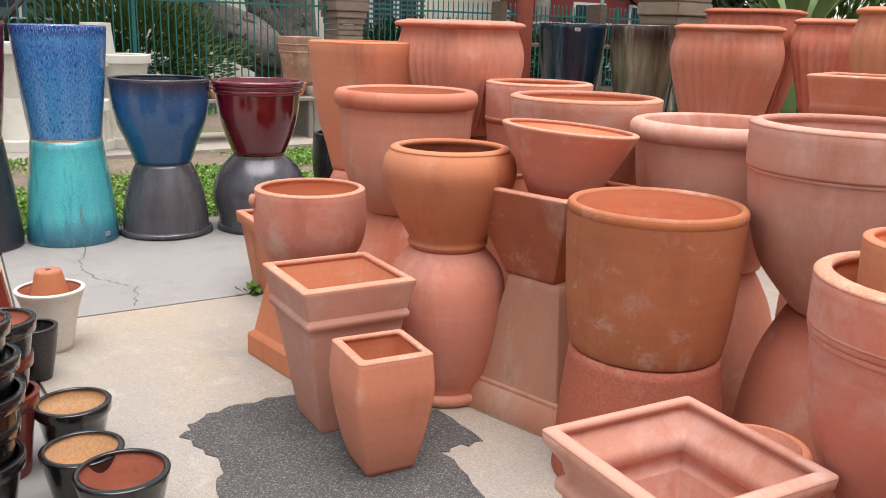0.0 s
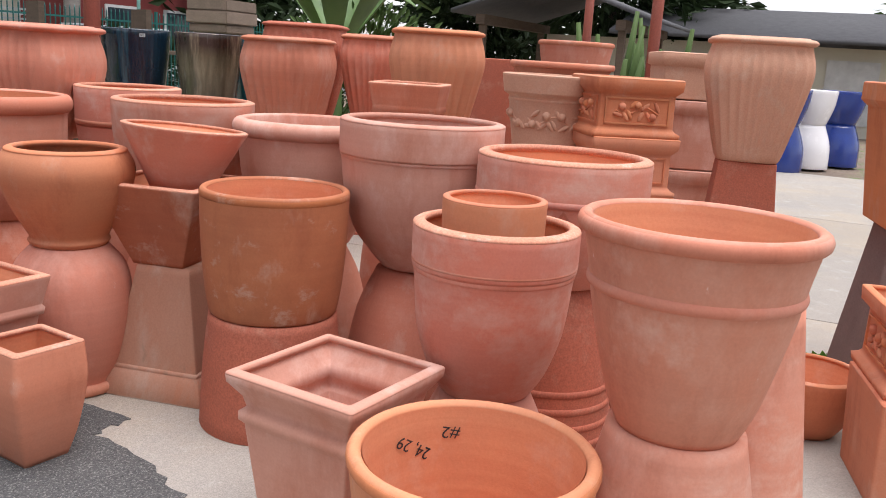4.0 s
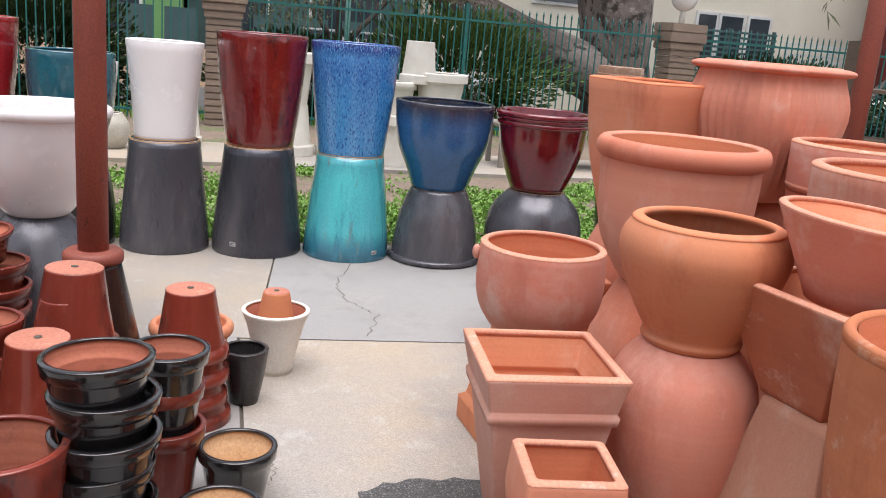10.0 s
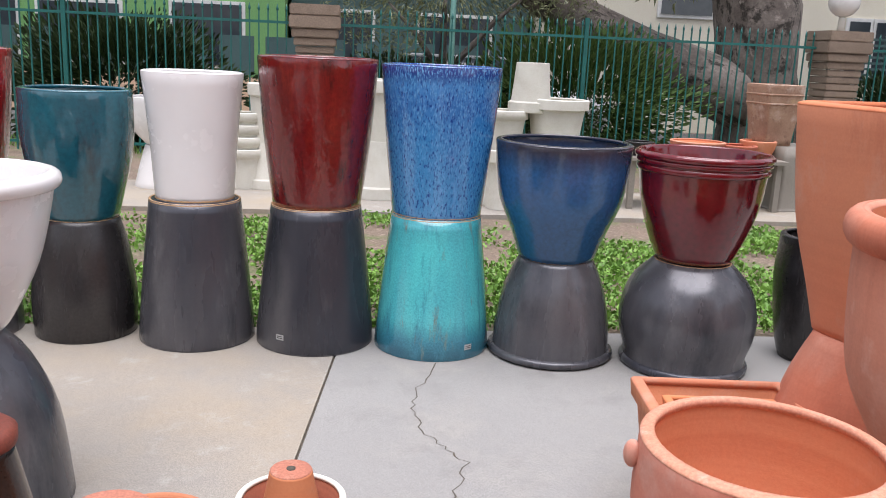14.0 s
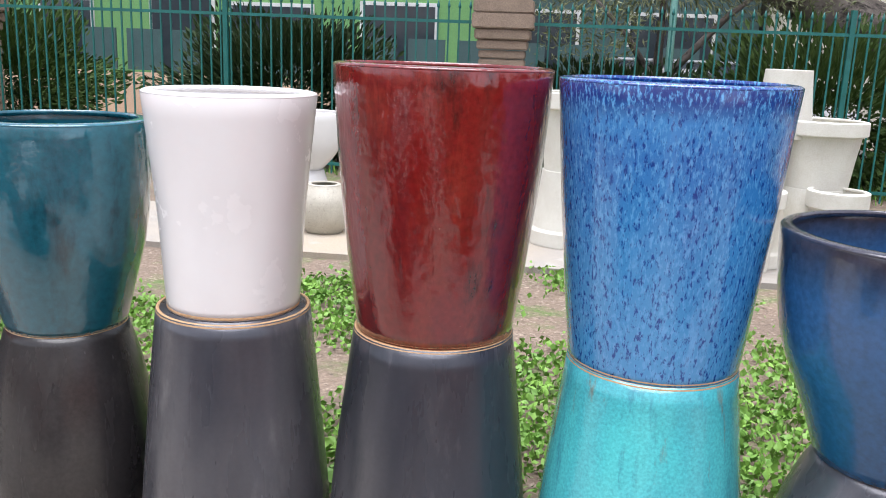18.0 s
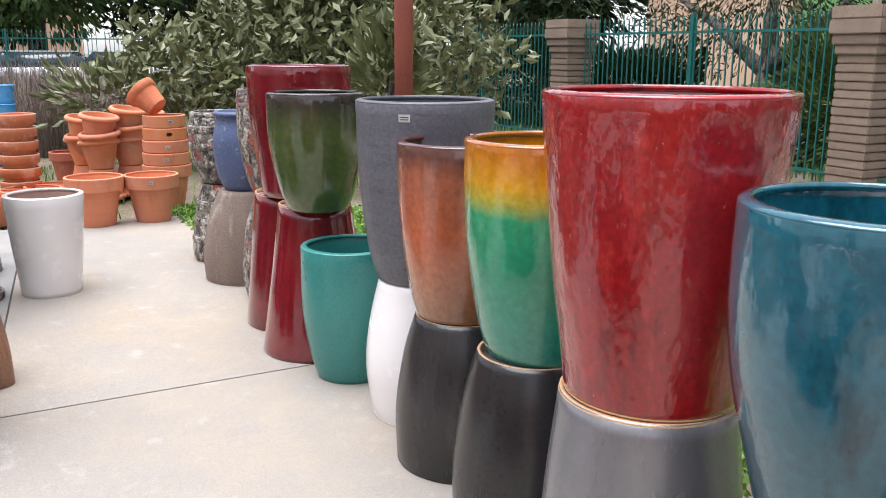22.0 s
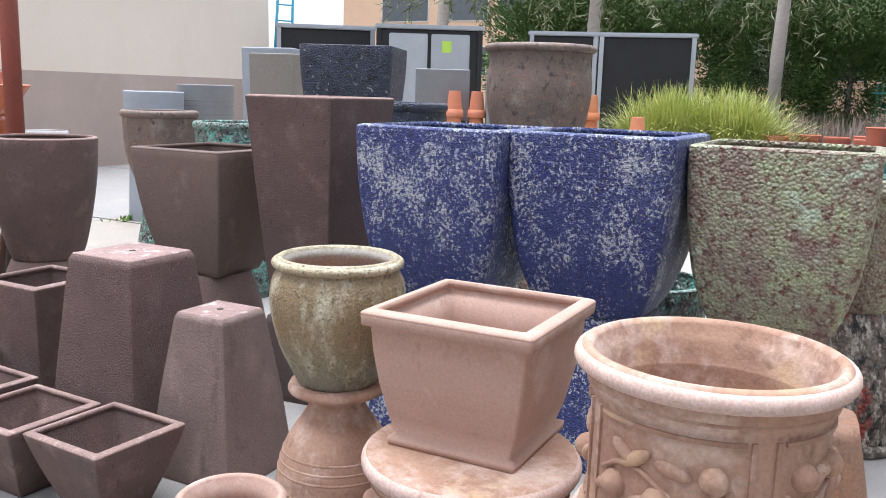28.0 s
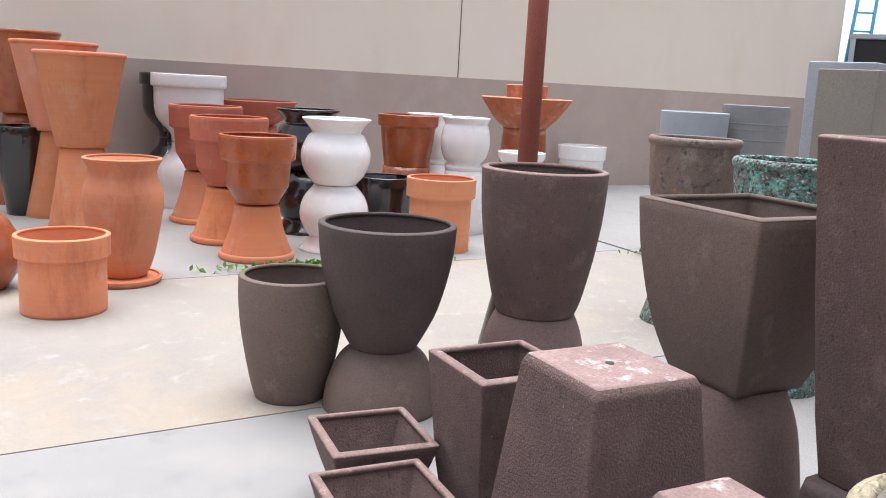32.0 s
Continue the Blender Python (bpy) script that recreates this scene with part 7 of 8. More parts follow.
for k, (x, y, s) in enumerate(((-36.5, -8.5, 1.1), (-37, -5.2, 1.1), (-37.2, -2.0, 1.1), (-37.5, 0.6, 0.95), (-35.5, -10.7, 1.1))):
    bush("tall_hedge_tree", "tall clipped green hedge tree", x, y, [(0, 0, 2.6 * s, 2.2 * s, 2.0 * s, 2.6 * s), (0, 0.5, 4.6 * s, 1.8 * s, 1.8 * s, 1.6 * s)], 21000, 0.14, leaf_c, 80 + k, cat="tree")
palem = mk("pale_palm_bark", (0.36, 0.32, 0.28), (0.28, 0.25, 0.22), 0.9, 5.0, (1, 1, 3), bump=0.4)
for k, (x, y) in enumerate(((-31.3, -7.0), (-32.9, -1.2), (-30.5, -12.5), (15.2, 16.4))):
    e = new("palm_tree")
    part("trunk", tube([(0, 0, -0.1), (0.05, 0, 3), (0, 0.1, 6.5)], [0.28, 0.22, 0.2], 14), palem, e)
    rr = np.random.default_rng(100 + k)
    pp = []
    for j in range(26):
        a, d = rr.uniform(0, math.tau), rr.uniform(-0.9, 0.6)
        for q in np.linspace(0.1, 1, 26):
            pp += [(2.2 * q * math.cos(a) + rr.normal() * 0.05, 2.2 * q * math.sin(a) + rr.normal() * 0.05, 6.6 + d * q * 2 - 2.0 * q * q)] * 2
    leaves("crown", pp, 0.4, leaf_a, e, k, 0.12, -0.6)
    e.matrix_world = pose(x, y, -0.045)
    tagged(e, "palm tree with a pale trunk and drooping fronds", "palm tree")


def blades(name, label, pts, h, mat, seed, w=0.012, lean=0.5, kind="stuff", parent=None):
    r = np.random.default_rng(seed)
    pts = np.asarray(pts, float)
    n = len(pts)
    a = r.uniform(0, math.tau, n)
    d = np.stack([np.cos(a), np.sin(a), 0 * a], 1)
    hh = h * r.uniform(0.5, 1.2, n)[:, None]
    s = np.stack([-d[:, 1], d[:, 0], d[:, 2]], 1) * w
    tip = pts + d * hh * lean * r.uniform(0.2, 1.2, n)[:, None] + [0, 0, 1] * hh
    mid = pts + (tip - pts) * 0.55 + [0, 0, 1] * hh * 0.1
    v = np.stack([pts - s, pts + s, mid + s * 0.8, mid - s * 0.8, tip], 1).reshape(-1, 3)
    i = np.arange(n)[:, None] * 5
    me = bpy.data.meshes.new(name)
    me.from_pydata(v.tolist(), [], np.concatenate([i + [0, 1, 2], i + [0, 2, 3], i + [3, 2, 4]]).tolist())
    me.materials.append(mat)
    ob = new(name, me)
    ob.parent = parent
    return tagged(ob, label, "grass", kind=kind) if kind else ob


def arching(name, pts, h, reach, mat, seed, w, parent):
    """Long blades that rise from a tuft, arch over outwards and droop."""
    r = np.random.default_rng(seed)
    n = len(pts)
    a = r.uniform(0, math.tau, n)
    d = np.stack([np.cos(a), np.sin(a), 0 * a], 1)
    s = np.stack([-d[:, 1], d[:, 0], 0 * a], 1) * w
    hh, out = h * r.uniform(0.6, 1.08, n)[:, None], reach * r.uniform(0.1, 1.1, n)[:, None]
    rows = [pts + d * out * u ** 1.6 + [0, 0, 1] * hh * (1.75 * u - 0.9 * u * u * (0.7 + 0.4 * out / reach)) for u in (0.0, 0.3, 0.55, 0.8, 1.0)]
    v = np.stack([q + k * s * c for q, c in zip(rows, (1, 1, 0.9, 0.6, 0.15)) for k in (-1, 1)], 1).reshape(-1, 3)
    i = np.arange(n)[:, None] * 10
    me = bpy.data.meshes.new(name)
    me.from_pydata(v.tolist(), [], np.concatenate([i + [2 * k, 2 * k + 1, 2 * k + 3, 2 * k + 2] for k in range(4)]).tolist())
    me.materials.append(mat)
    ob = new(name, me)
    ob.parent = parent
    return ob


gr = np.random.default_rng(9)


def lawn(n, x0, x1, y0, y1, bias):
    p = np.stack([gr.uniform(x0, x1, n), gr.uniform(y0, y1, n), np.full(n, -0.05)], 1)
    v = np.sin(p[:, 0] * 1.9 + 0.7) * np.sin(p[:, 1] * 2.3 + p[:, 0] * 0.6) + 0.5 * np.sin(p[:, 0] * 5.1) * np.sin(p[:, 1] * 4.7)
    return p[v + gr.normal(size=n) * 0.3 > bias(p)]


lw = lawn(130000, -9.5, 8, 5.2, 8.9, lambda p: -1.3 + 0.62 * (p[:, 1] - 5.2))
leaves("lawn_clover", lw + np.stack([0 * lw[:, 0], 0 * lw[:, 0], 0.03 + 0.03 * gr.random(len(lw))], 1), 0.034, grass_m, None, 3, 0.9, 0.5, "stuff", "low green clover and weeds on bare soil")
blades("lawn_grass", "thin green grass blades on bare soil", lawn(9000, -9.5, 8, 5.2, 8.9, lambda p: -0.6 + 0.5 * (p[:, 1] - 5.2)), 0.07, grass_m, 4, 0.004)
blades("lawn_grass_west", "green grass at the end of the slab", lawn(9000, -20, -9.1, 2.2, 9, lambda p: -0.2 + 0 * p[:, 0]), 0.12, grass_m, 5, 0.008)
blades("lawn_grass_north", "green grass behind the fence", lawn(7000, -16, 14, 12.95, 14.2, lambda p: -0.3 + 0 * p[:, 0]), 0.16, grass_m, 6, 0.008)
for pts_, nm in (((np.stack([gr.normal(-5.6, 0.35, 500), gr.normal(-4.25, 0.05, 500), np.zeros(500)], 1)), "joint_weeds"), (np.stack([gr.normal(0.95, 0.05, 22), gr.normal(3.03, 0.015, 22), np.zeros(22)], 1), "joint_weeds"), (np.stack([gr.normal(3.4, 0.1, 160), gr.normal(-1.95, 0.12, 160), np.zeros(160)], 1), "joint_weeds"), (np.stack([gr.normal(-9.3, 0.2, 120), gr.normal(-4.2, 0.03, 120), np.zeros(120)], 1), "joint_weeds")):
    leaves(nm, pts_ + [0, 0, 0.02], 0.06, grass_m, None, 8, 0.7, 0.4, "stuff", "small green weeds in a concrete joint")
for k, (x, y, r_) in enumerate(((-14.55, 0.4, 0.6), (-14.75, 1.15, 0.6))):
    e = new("ornamental_grass")
    q = gr.normal(size=(6000, 2)) * r_ * 0.36
    arching("blades", np.stack([q[:, 0], q[:, 1], 0 * q[:, 0]], 1), 1.6, 1.05, orn_m, 20 + k, 0.008, e)
    e.matrix_world = pose(x, y, -0.045)
    tagged(e, "tall yellow-green ornamental grass clump", "grass clump")
blades("dry_grass_edge", "brownish dry ornamental grass", np.stack([gr.uniform(-16.5, -14.8, 9000), gr.uniform(1.8, 5.5, 9000), np.full(9000, -0.05)], 1), 0.95, dry_m, 26, 0.006, 0.4)
blades("dry_grass", "brownish dry ornamental grass", np.stack([gr.uniform(-24, -15.8, 9000), gr.uniform(1.0, 12, 9000), np.full(9000, -0.05)], 1), 1.25, dry_m, 25, 0.012, 0.35)

# bare branch and succulents to the east
for k, (x, y) in enumerate(((8.3, 0.75), (9.4, 0.3))):
    e = new("columnar_cactus")
    rc = random.Random(k)
    for j in range(9):
        a = rc.uniform(0, math.tau)
        hh = rc.uniform(1.5, 2.25)
        part("stem", tube([(0.15 * math.cos(a), 0.15 * math.sin(a), 0.5), (0.3 * math.cos(a), 0.3 * math.sin(a), hh * 0.7), (0.38 * math.cos(a), 0.38 * math.sin(a), hh)], [0.05, 0.05, 0.025], 8), leaf_c, e)
    part("soil_mound", loft([ring(0.35, 0, 20), ring(0.3, 0.5, 20)]), terra_d, e)
    e.matrix_world = pose(x, y, -0.045)
    tagged(e, "branching green columnar cactus in a clay pot", "cactus")
leaf_g = mk("banana_leaf", (0.085, 0.165, 0.03), (0.05, 0.105, 0.02), 0.45, 3.0, bump=0.0, tint=0.0, fine=0.0)
bl = new("banana_plant")
for j in range(7):
    a = j * 0.9
    pts2 = [(0, 0, 1.0), (0.25 * math.cos(a), 0.25 * math.sin(a), 1.8), (0.65 * math.cos(a), 0.65 * math.sin(a), 2.3), (1.15 * math.cos(a), 1.15 * math.sin(a), 2.1)]
    bm = bmesh.new()
    rows_ = []
    for t in range(13):
        s = t / 12
        i0 = min(int(s * 3), 2)
        f_ = s * 3 - i0
        c = Vector(pts2[i0]).lerp(Vector(pts2[i0 + 1]), f_)
        wv = 0.02 + 0.14 * math.sin(min(max((s - 0.2) / 0.8, 0), 1) * math.pi)
        sd = Vector((-math.sin(a), math.cos(a), 0)) * wv
        rows_.append((bm.verts.new(c - sd + Vector((0, 0, wv * 0.4))), bm.verts.new(c), bm.verts.new(c + sd + Vector((0, 0, wv * 0.4)))))
    for p_, q_ in zip(rows_, rows_[1:]):
        bm.faces.new((p_[0], p_[1], q_[1], q_[0]))
        bm.faces.new((p_[1], p_[2], q_[2], q_[1]))
    part("leaf", bm, leaf_g, bl)
part("stem", tube([(0, 0, -0.05), (0, 0, 1.2)], [0.12, 0.08]), leaf_c, bl)
bl.matrix_world = pose(7.3, 3.75, -0.045)
tagged(bl, "banana plant with broad green leaves", "plant")
bush("shrub", "green leafy shrub behind the terracotta", 8.4, 4.0, [(0, 0, 1.3, 0.9, 0.9, 1.0)], 2200, 0.13, leaf_c, 41)

# ---- buildings, vehicles, distance ----
greenw = mk("green_render", (0.17, 0.36, 0.13), (0.15, 0.32, 0.12), 0.9, 1.0, bump=0.1, tint=0.0)
greyw = mk("teal_grey_siding", (0.06, 0.11, 0.11), (0.05, 0.09, 0.09), 0.8, 2.0, bump=0.1, tint=0.0)
creamw = mk("cream_render", (0.72, 0.68, 0.56), (0.68, 0.63, 0.52), 0.9, 1.0, bump=0.1, tint=0.0)
peachw = mk("peach_render", (0.66, 0.46, 0.32), (0.62, 0.43, 0.3), 0.9, 1.0, bump=0.1, tint=0.0)
brickred = mk("red_render", (0.2, 0.035, 0.03), (0.17, 0.03, 0.028), 0.85, 1.0, bump=0.1, tint=0.0)
glassd = mk("dark_window_glass", (0.03, 0.04, 0.05), (0.05, 0.06, 0.07), 0.08, 2.0, bump=0.0, coat=0.4, fine=0.0)
framew = mk("white_window_frame", (0.7, 0.7, 0.68), None, 0.5, bump=0.0)
wood = mk("weathered_wood", (0.14, 0.1, 0.07), (0.1, 0.07, 0.05), 0.9, 3.0, (1, 1, 6), bump=0.4)
roofm = mk("grey_shingle", (0.09, 0.09, 0.095), (0.07, 0.07, 0.075), 0.9, 5.0, bump=0.6)
silver = mk("silver_sheet_metal", (0.42, 0.45, 0.48), (0.38, 0.41, 0.44), 0.35, 2.0, bump=0.02, metal=0.3)
blackp = mk("black_vehicle_paint", (0.008, 0.008, 0.009), (0.012, 0.012, 0.013), 0.6, 2.0, bump=0.0)
carw = mk("white_car_paint", (0.7, 0.71, 0.73), (0.66, 0.67, 0.69), 0.25, 2.0, bump=0.0, coat=0.5)
rubber = mk("tyre_rubber", (0.02, 0.02, 0.02), None, 0.8, bump=0.2)
lime = mk("lime_paper", (0.5, 0.75, 0.1), None, 0.7, bump=0.0)


def building(name, label, x0, x1, y0, y1, h, mat, wins, face="y", roof=roofm):
    """wins: (along, z, width, height) on the face towards the yard."""
    e = new(name)
    part("wall", block(x0, x1, y0, y1, -0.05, h), mat, e)
    part("roof", block(x0 - 0.3, x1 + 0.3, y0 - 0.3, y1 + 0.3, h, h + 0.25, 0.02), roof, e)
    for u, z, w_, hh in wins:
        if face == "y":
            fr = part("window", block(u - w_ / 2 - 0.08, u + w_ / 2 + 0.08, y0 - 0.05, y0 + 0.06, z - 0.08, z + hh + 0.08, 0.01), framew, e)
            part("pane", block(u - w_ / 2, u + w_ / 2, y0 - 0.07, y0 - 0.052, z, z + hh), glassd, fr)
        else:
            fr = part("window", block(x1 - 0.06, x1 + 0.05, u - w_ / 2 - 0.08, u + w_ / 2 + 0.08, z - 0.08, z + hh + 0.08, 0.01), framew, e)
            part("pane", block(x1 + 0.052, x1 + 0.07, u - w_ / 2, u + w_ / 2, z, z + hh), glassd, fr)
    return tagged(e, label, "building")


building("green_house", "bright green rendered apartment house", -16, -1.6, 22, 30, 7.5, greenw, [(-14.0, 0.8, 1.6, 1.6), (-11.2, 0.9, 1.2, 1.4), (-8.4, 0.2, 1.4, 2.2), (-6.3, 1.0, 1.8, 1.3), (-3.4, 1.0, 1.6, 1.4), (-13, 3.4, 1.6, 1.5), (-10, 3.4, 1.6, 1.5), (-7, 3.4, 1.6, 1.5), (-4, 3.4, 1.6, 1.5)])
building("siding_house", "teal-grey sided apartment block", -1.5, 4.5, 23, 31, 7.5, greyw, [(-0.2, 0.9, 1.4, 1.5), (2.6, 0.9, 1.8, 1.5), (0, 3.6, 1.5, 1.5), (3, 3.6, 1.5, 1.5)])
building("cream_house", "cream rendered apartment house", 4.7, 24, 20, 30, 8.5, creamw, [(7.5, 2.6, 1.2, 1.3), (11.7, 1.3, 0.5, 1.35), (12.43, 1.3, 0.62, 1.35), (13.25, 1.3, 0.58, 1.35), (17.0, 1.5, 0.5, 1.35), (19.5, 1.6, 1.0, 1.4), (12, 4.6, 2.0, 1.4), (16, 4.6, 1.6, 1.4)])
def railing(x0, x1, y, z0, z1, mat, label):
    """A terrace railing of level slats between posts."""
    e = new("terrace_railing")
    for k in range(int((x1 - x0) / 1.3) + 1):
        part("post", block(x0 + 1.3 * k, x0 + 1.3 * k + 0.07, y - 0.03, y + 0.04, -0.05, z1 + 0.03), mat, e)
    n = int((z1 - z0) / 0.13)
    for k in range(n + 1):
        part("slat", block(x0, x1, y - 0.05, y - 0.03, z0 + 0.13 * k, z0 + 0.13 * k + 0.055), mat, e)
    return tagged(e, label, "railing")


railing(10.6, 13.3, 19.2, 1.3, 2.3, greyw, "dark slatted terrace railing before a cream house")
railing(13.5, 16.3, 19.0, 1.0, 2.1, framew, "white slatted terrace railing before a cream house")
building("red_house", "dark red rendered building", 16.4, 22.5, 17.6, 19.6, 6, brickred, [(18.2, 0.8, 1.2, 1.5), (20.6, 0.8, 1.2, 1.5), (18.2, 3.6, 1.2, 1.5)])
building("office_building", "peach office building with dark ribbon windows", -75, -62, -40, 10, 11, peachw, [(-34 + 5.2 * k, z, 4.2, 2.0) for k in range(8) for z in (3.0, 7.0)], "x")
building("yellow_house", "yellow rendered house behind trees", -24, -18, 24, 30, 7, peachw, [(-22.5, 3.5, 1.2, 1.4), (-20, 3.5, 1.2, 1.4)])
gl = new("garden_wall")
part("brick_base", block(-16, 4.5, 20.2, 20.4, -0.05, 0.8), peachw, gl)
for x in range(-15, 4):
    part("slat_panel", block(x + 0.1, x + 0.85, 20.28, 20.34, 0.85, 1.7), greyw, gl)
tagged(gl, "peach patio wall with dark slatted panels", "wall")


def car(x, y, rot, mat, label, tall=0.0):
    e = new("parked_car")
    rings = []
    for s, w_, z0, z1 in ((-2.2, 0.7, 0.45, 0.75), (-2.1, 0.85, 0.3, 0.9), (-1.2, 0.9, 0.25, 1.0), (0, 0.9, 0.25, 1.02), (1.3, 0.88, 0.25, 1.0), (2.1, 0.82, 0.3, 0.85), (2.2, 0.7, 0.4, 0.7)):
        rings.append([(s, -w_, z0), (s, w_, z0), (s, w_ + 0.03, (z0 + z1) / 2), (s, w_, z1), (s, -w_, z1), (s, -w_ - 0.03, (z0 + z1) / 2)])
    part("body", loft(rings), mat, e)
    t = 0.5 + tall
    part("cabin", loft([[(-1.9, -0.75, 1.0), (-1.9, 0.75, 1.0), (-1.5 - tall, 0.65, 1.0 + t), (-1.5 - tall, -0.65, 1.0 + t)], [(1.1, -0.75, 1.0), (1.1, 0.75, 1.0), (0.4, 0.65, 1.0 + t), (0.4, -0.65, 1.0 + t)]]), glassd, e)
    part("roof", block(-1.6 - tall, 0.45, -0.66, 0.66, 1.0 + t, 1.05 + t, 0.02), mat, e)
    for sx in (-1.35, 1.35):
        for sy in (-0.88, 0.88):
            wv = part("wheel", loft([[(sx + 0.33 * math.cos(k * math.tau / 20), sy - 0.1, 0.33 + 0.33 * math.sin(k * math.tau / 20)) for k in range(20)], [(sx + 0.33 * math.cos(k * math.tau / 20), sy + 0.1, 0.33 + 0.33 * math.sin(k * math.tau / 20)) for k in range(20)]]), rubber, e)
            part("rim", loft([[(sx + 0.2 * math.cos(k * math.tau / 16), sy - 0.11, 0.33 + 0.2 * math.sin(k * math.tau / 16)) for k in range(16)], [(sx + 0.2 * math.cos(k * math.tau / 16), sy + 0.11, 0.33 + 0.2 * math.sin(k * math.tau / 16)) for k in range(16)]]), silver, wv)
    for sy in (-0.6, 0.6):
        part("headlight", block(2.12, 2.2, sy - 0.15, sy + 0.15, 0.6, 0.72, 0.02), framew, e)
    e.matrix_world = pose(x, y, -0.045, 0, 0, rot)
    return tagged(e, label, "car")


car(2.6, 17.2, 0, carw, "white parked car behind the fence")
car(14.6, 15.3, 150, carw, "white parked sport utility car", 0.25)
car(-33, 6.3, 70, carw, "white parked car in the distance")
car(-34, 9.0, 70, carw, "white parked car in the distance")
car(-33.5, 4.2, 80, silver, "silver parked car in the distance")
for a, b in zip(range(2, 22, 5), range(7, 27, 5)):
    fence_bay(-28.2, -28.2, a, b)
rd = tagged(sheet("road", [(-60, 14.6), (60, 14.6), (60, 19.6), (-60, 19.6)], -0.3, -0.035, asphalt), "grey asphalt street behind the fence", "road", kind="structure")
rd2 = tagged(sheet("car_park", [(-46, -30), (-27.6, -30), (-27.6, 14.4), (-46, 14.4)], -0.3, -0.03, asphalt), "grey asphalt car park in the distance", "road", kind="structure")


def trailer(x, y, rot, L, doors, label):
    e = new("cargo_trailer")
    part("box", block(-L / 2, L / 2, -1.1, 1.1, 0.5, 2.95, 0.04), blackp, e)
    part("roof_edge", block(-L / 2 - 0.03, L / 2 + 0.03, -1.14, 1.14, 2.95, 3.05, 0.02), silver, e)
    for s in (-L / 2 + 0.06, L / 2 - 0.06):
        part("corner_post", block(s - 0.05, s + 0.05, 1.1, 1.16, 0.5, 2.95), silver if doors != 2 else blackp, e)
    for k in range(doors):
        w_ = (L - 0.5) / doors
        d = part("door", block(-L / 2 + 0.25 + k * w_ + 0.04, -L / 2 + 0.25 + (k + 1) * w_ - 0.04, 1.1, 1.15, 0.7, 2.85, 0.02), silver, e, "silver metal door")
        part("door_handle", block(-L / 2 + 0.35 + k * w_, -L / 2 + 0.4 + k * w_, 1.15, 1.19, 1.3, 1.9), blackp, d)
    if doors:
        part("notice", block(-0.5, -0.28, 1.152, 1.16, 2.45, 2.7), lime, e, "lime green paper notice")
    for s in (-0.5, 0.5):
        part("wheel", loft([[(s + 0.35 * math.cos(k * math.tau / 20), yy_, 0.36 + 0.35 * math.sin(k * math.tau / 20)) for k in range(20)] for yy_ in (0.9, 1.12)]), rubber, e)
    e.matrix_world = SOUTH @ pose(x, y, -0.03, 0, 0, rot)
    return tagged(e, label, "trailer")


trailer(-21.2, -5.8, -63.9, 2.4, 2, "black cargo trailer with silver doors")
trailer(-23.3, -3.15, -72.6, 1.6, 0, "open black cargo trailer with pale edges")
trailer(-23.85, -1.2, -77.8, 2.2, 0, "plain black cargo trailer with pale edges")
trailer(-20.9, -8.5, -57.5, 2.3, 0, "black equipment trailer by the building corner")
ld = new("step_ladder")
lad = mk("blue_fibreglass", (0.07, 0.33, 0.48), None, 0.5, bump=0.0)
for s in (-0.25, 0.25):
    part("stile", tube([(s, 0, 0), (s * 0.7, 0.5, 4.5)], [0.04, 0.035], 8), lad, ld)
for k in range(12):
    part("rung", tube([(-0.24 + 0.005 * k, 0.04 * k + 0.02, 0.36 * k + 0.2), (0.24 - 0.005 * k, 0.04 * k + 0.02, 0.36 * k + 0.2)], [0.02, 0.02], 8), lad, ld)
ld.matrix_world = SOUTH @ pose(-19.75, -9.1, 0, 0, 0, -30)
tagged(ld, "pale blue ladder leaning at the wall corner", "ladder")
pillar(8.3, 6.2, False)
tealp = mk("pale_teal_paint", (0.3, 0.62, 0.56), None, 0.5, bump=0.0)
for x, y in ((1.45, 13.7), (14.6, 13.6)):
    lp = new("street_lamp_post")
    part("shaft", tube([(0, 0, 0.0), (0, 0, 3.5), (0, 0, 7.0)], [0.05, 0.04, 0.03], 12), tealp, lp)
    part("base_plate", block(-0.12, 0.12, -0.12, 0.12, 0, 0.03, 0.005), tealp, lp)
    lp.matrix_world = pose(x, y, -0.045)
    tagged(lp, "slim pale teal street lamp post behind the fence", "lamp post", "street lamp posts")
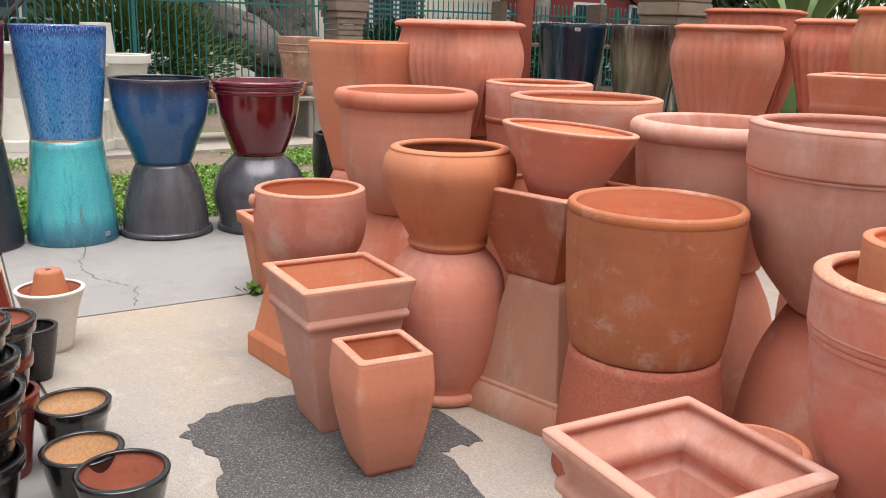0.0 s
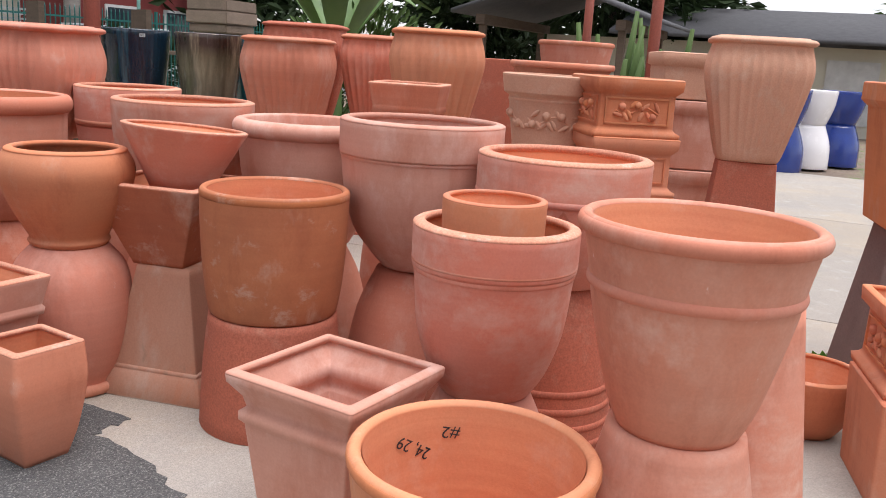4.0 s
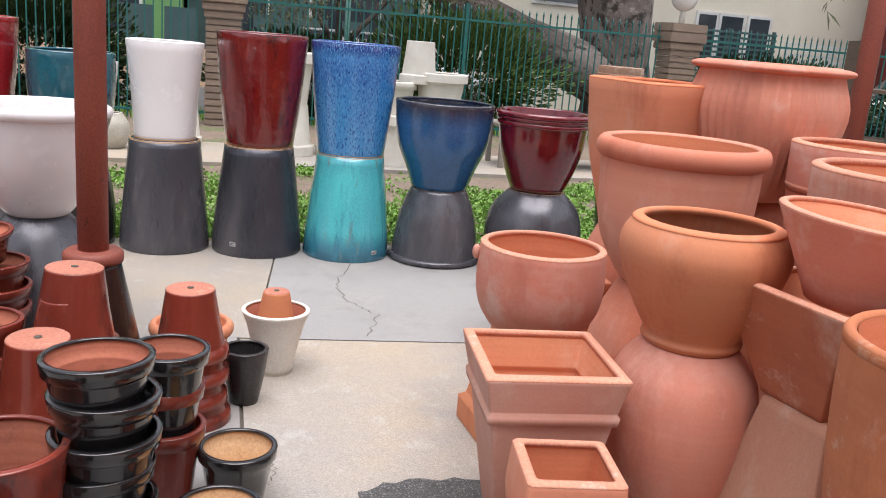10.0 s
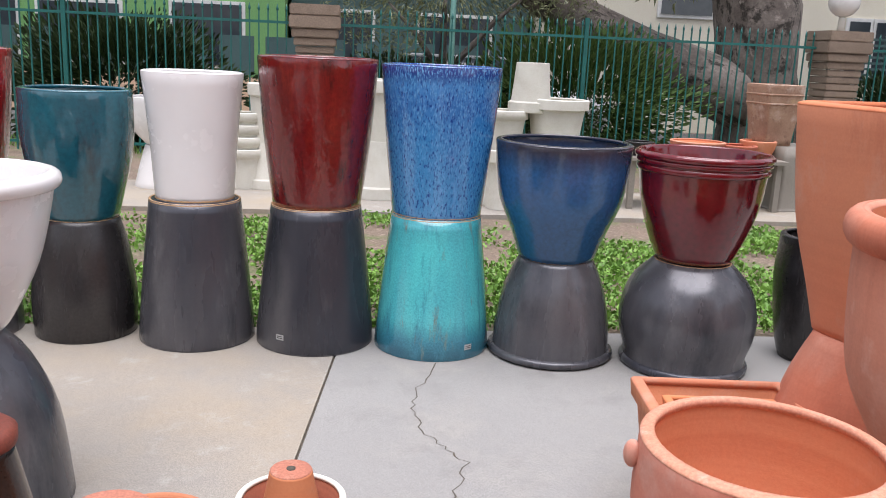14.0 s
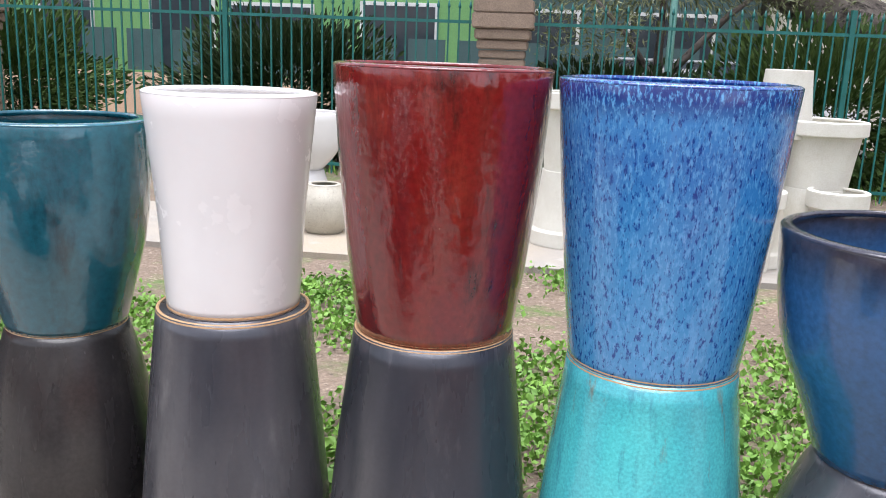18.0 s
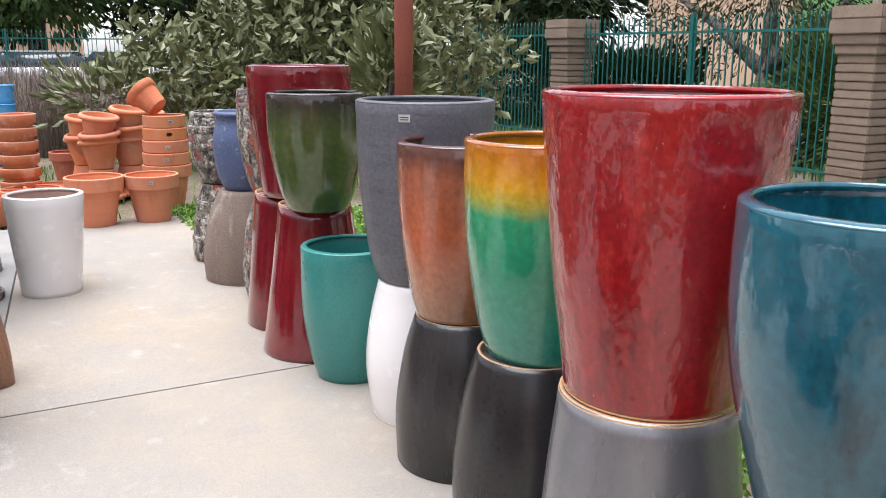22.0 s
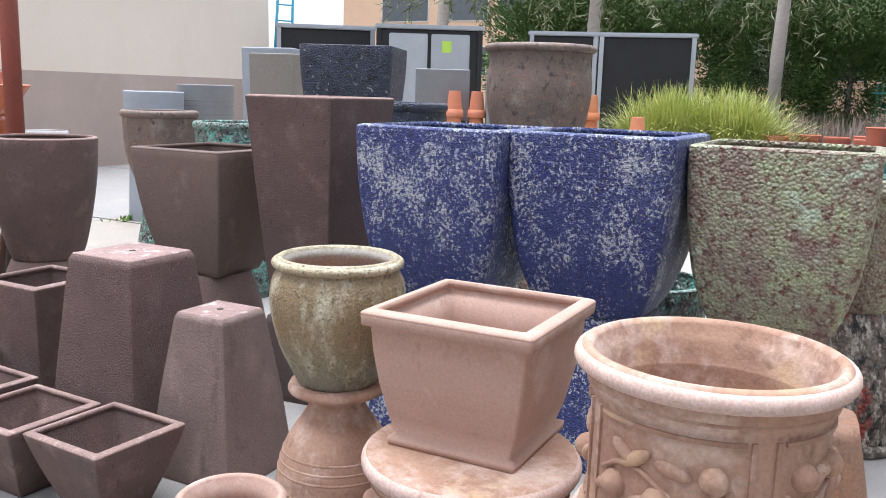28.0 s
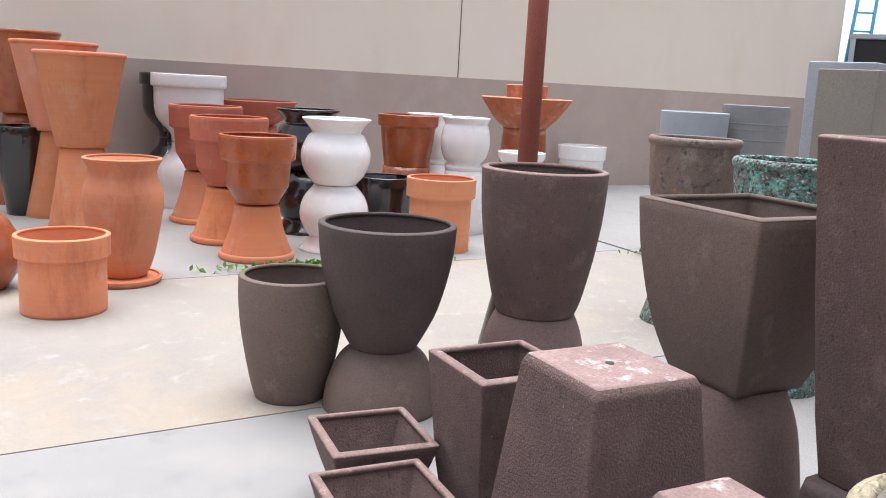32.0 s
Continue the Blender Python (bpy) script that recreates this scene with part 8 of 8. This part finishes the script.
# carport and sheds to the east
cpn = new("carport")
for x in (16.0, 20.0):
    for y in (2.4, 5.4):
        part("post", block(x - 0.07, x + 0.07, y - 0.07, y + 0.07, 0, 2.3), wood, cpn)
part("beam", block(15.8, 20.4, 2.3, 2.5, 2.3, 2.5), wood, cpn)
part("beam", block(15.8, 20.4, 5.3, 5.5, 2.3, 2.5), wood, cpn)
part("roof", loft([[(15.6, 1.8, 2.5), (20.8, 1.8, 2.5), (20.8, 1.8, 2.58), (15.6, 1.8, 2.58)], [(15.6, 3.9, 3.2), (20.8, 3.9, 3.2), (20.8, 3.9, 3.28), (15.6, 3.9, 3.28)], [(15.6, 6.0, 2.5), (20.8, 6.0, 2.5), (20.8, 6.0, 2.58), (15.6, 6.0, 2.58)]]), roofm, cpn)
part("back_panel", block(20.2, 20.3, 2.5, 5.3, 0, 2.3), creamw, cpn)
cpn.matrix_world = pose(0, 0, -0.045)
tagged(cpn, "weathered wooden carport with a shingle roof", "carport")
mk_b = new("market_building")
part("wall", block(26, 32, -10, 4.2, -0.05, 2.45), creamw, mk_b)
part("roof", loft([[(24.6, -10.6, 2.5), (24.6, 4.8, 2.5), (24.6, 4.8, 2.62), (24.6, -10.6, 2.62)], [(29, -10.6, 3.5), (29, 4.8, 3.5), (29, 4.8, 3.62), (29, -10.6, 3.62)], [(32.6, -10.6, 2.5), (32.6, 4.8, 2.5), (32.6, 4.8, 2.62), (32.6, -10.6, 2.62)]]), roofm, mk_b)
for k in range(7):
    part("post", block(24.8, 24.95, -10 + 2.3 * k, -9.85 + 2.3 * k, -0.05, 2.5), wood, mk_b)
for k in range(6):
    part("panel", block(25.93, 25.99, -9.6 + 2.3 * k, -8.2 + 2.3 * k, 0.3, 2.1), framew if k % 2 else glassd, mk_b)
tagged(mk_b, "low cream market building with a dark shingle roof", "building")
shl = new("plant_shelf")
for z in (0.05, 0.7, 1.35):
    part("shelf_board", block(-1.6, 1.6, -0.3, 0.3, z, z + 0.05), wood, shl)
for sx in (-1.55, 0, 1.55):
    part("upright", block(sx - 0.04, sx + 0.04, -0.3, 0.3, 0, 2.0), wood, shl)
shl.matrix_world = pose(9.0, 8.3, -0.045, 0, 0, -25)
tagged(shl, "weathered wooden plant shelf", "shelf")
pot("cobalt_trough", "cobalt blue glazed trough", 8.6, -0.4, 0.0, [(0.4, 0), (0.45, 1.35)], bluedk, p=14, curved=False, group=EG)
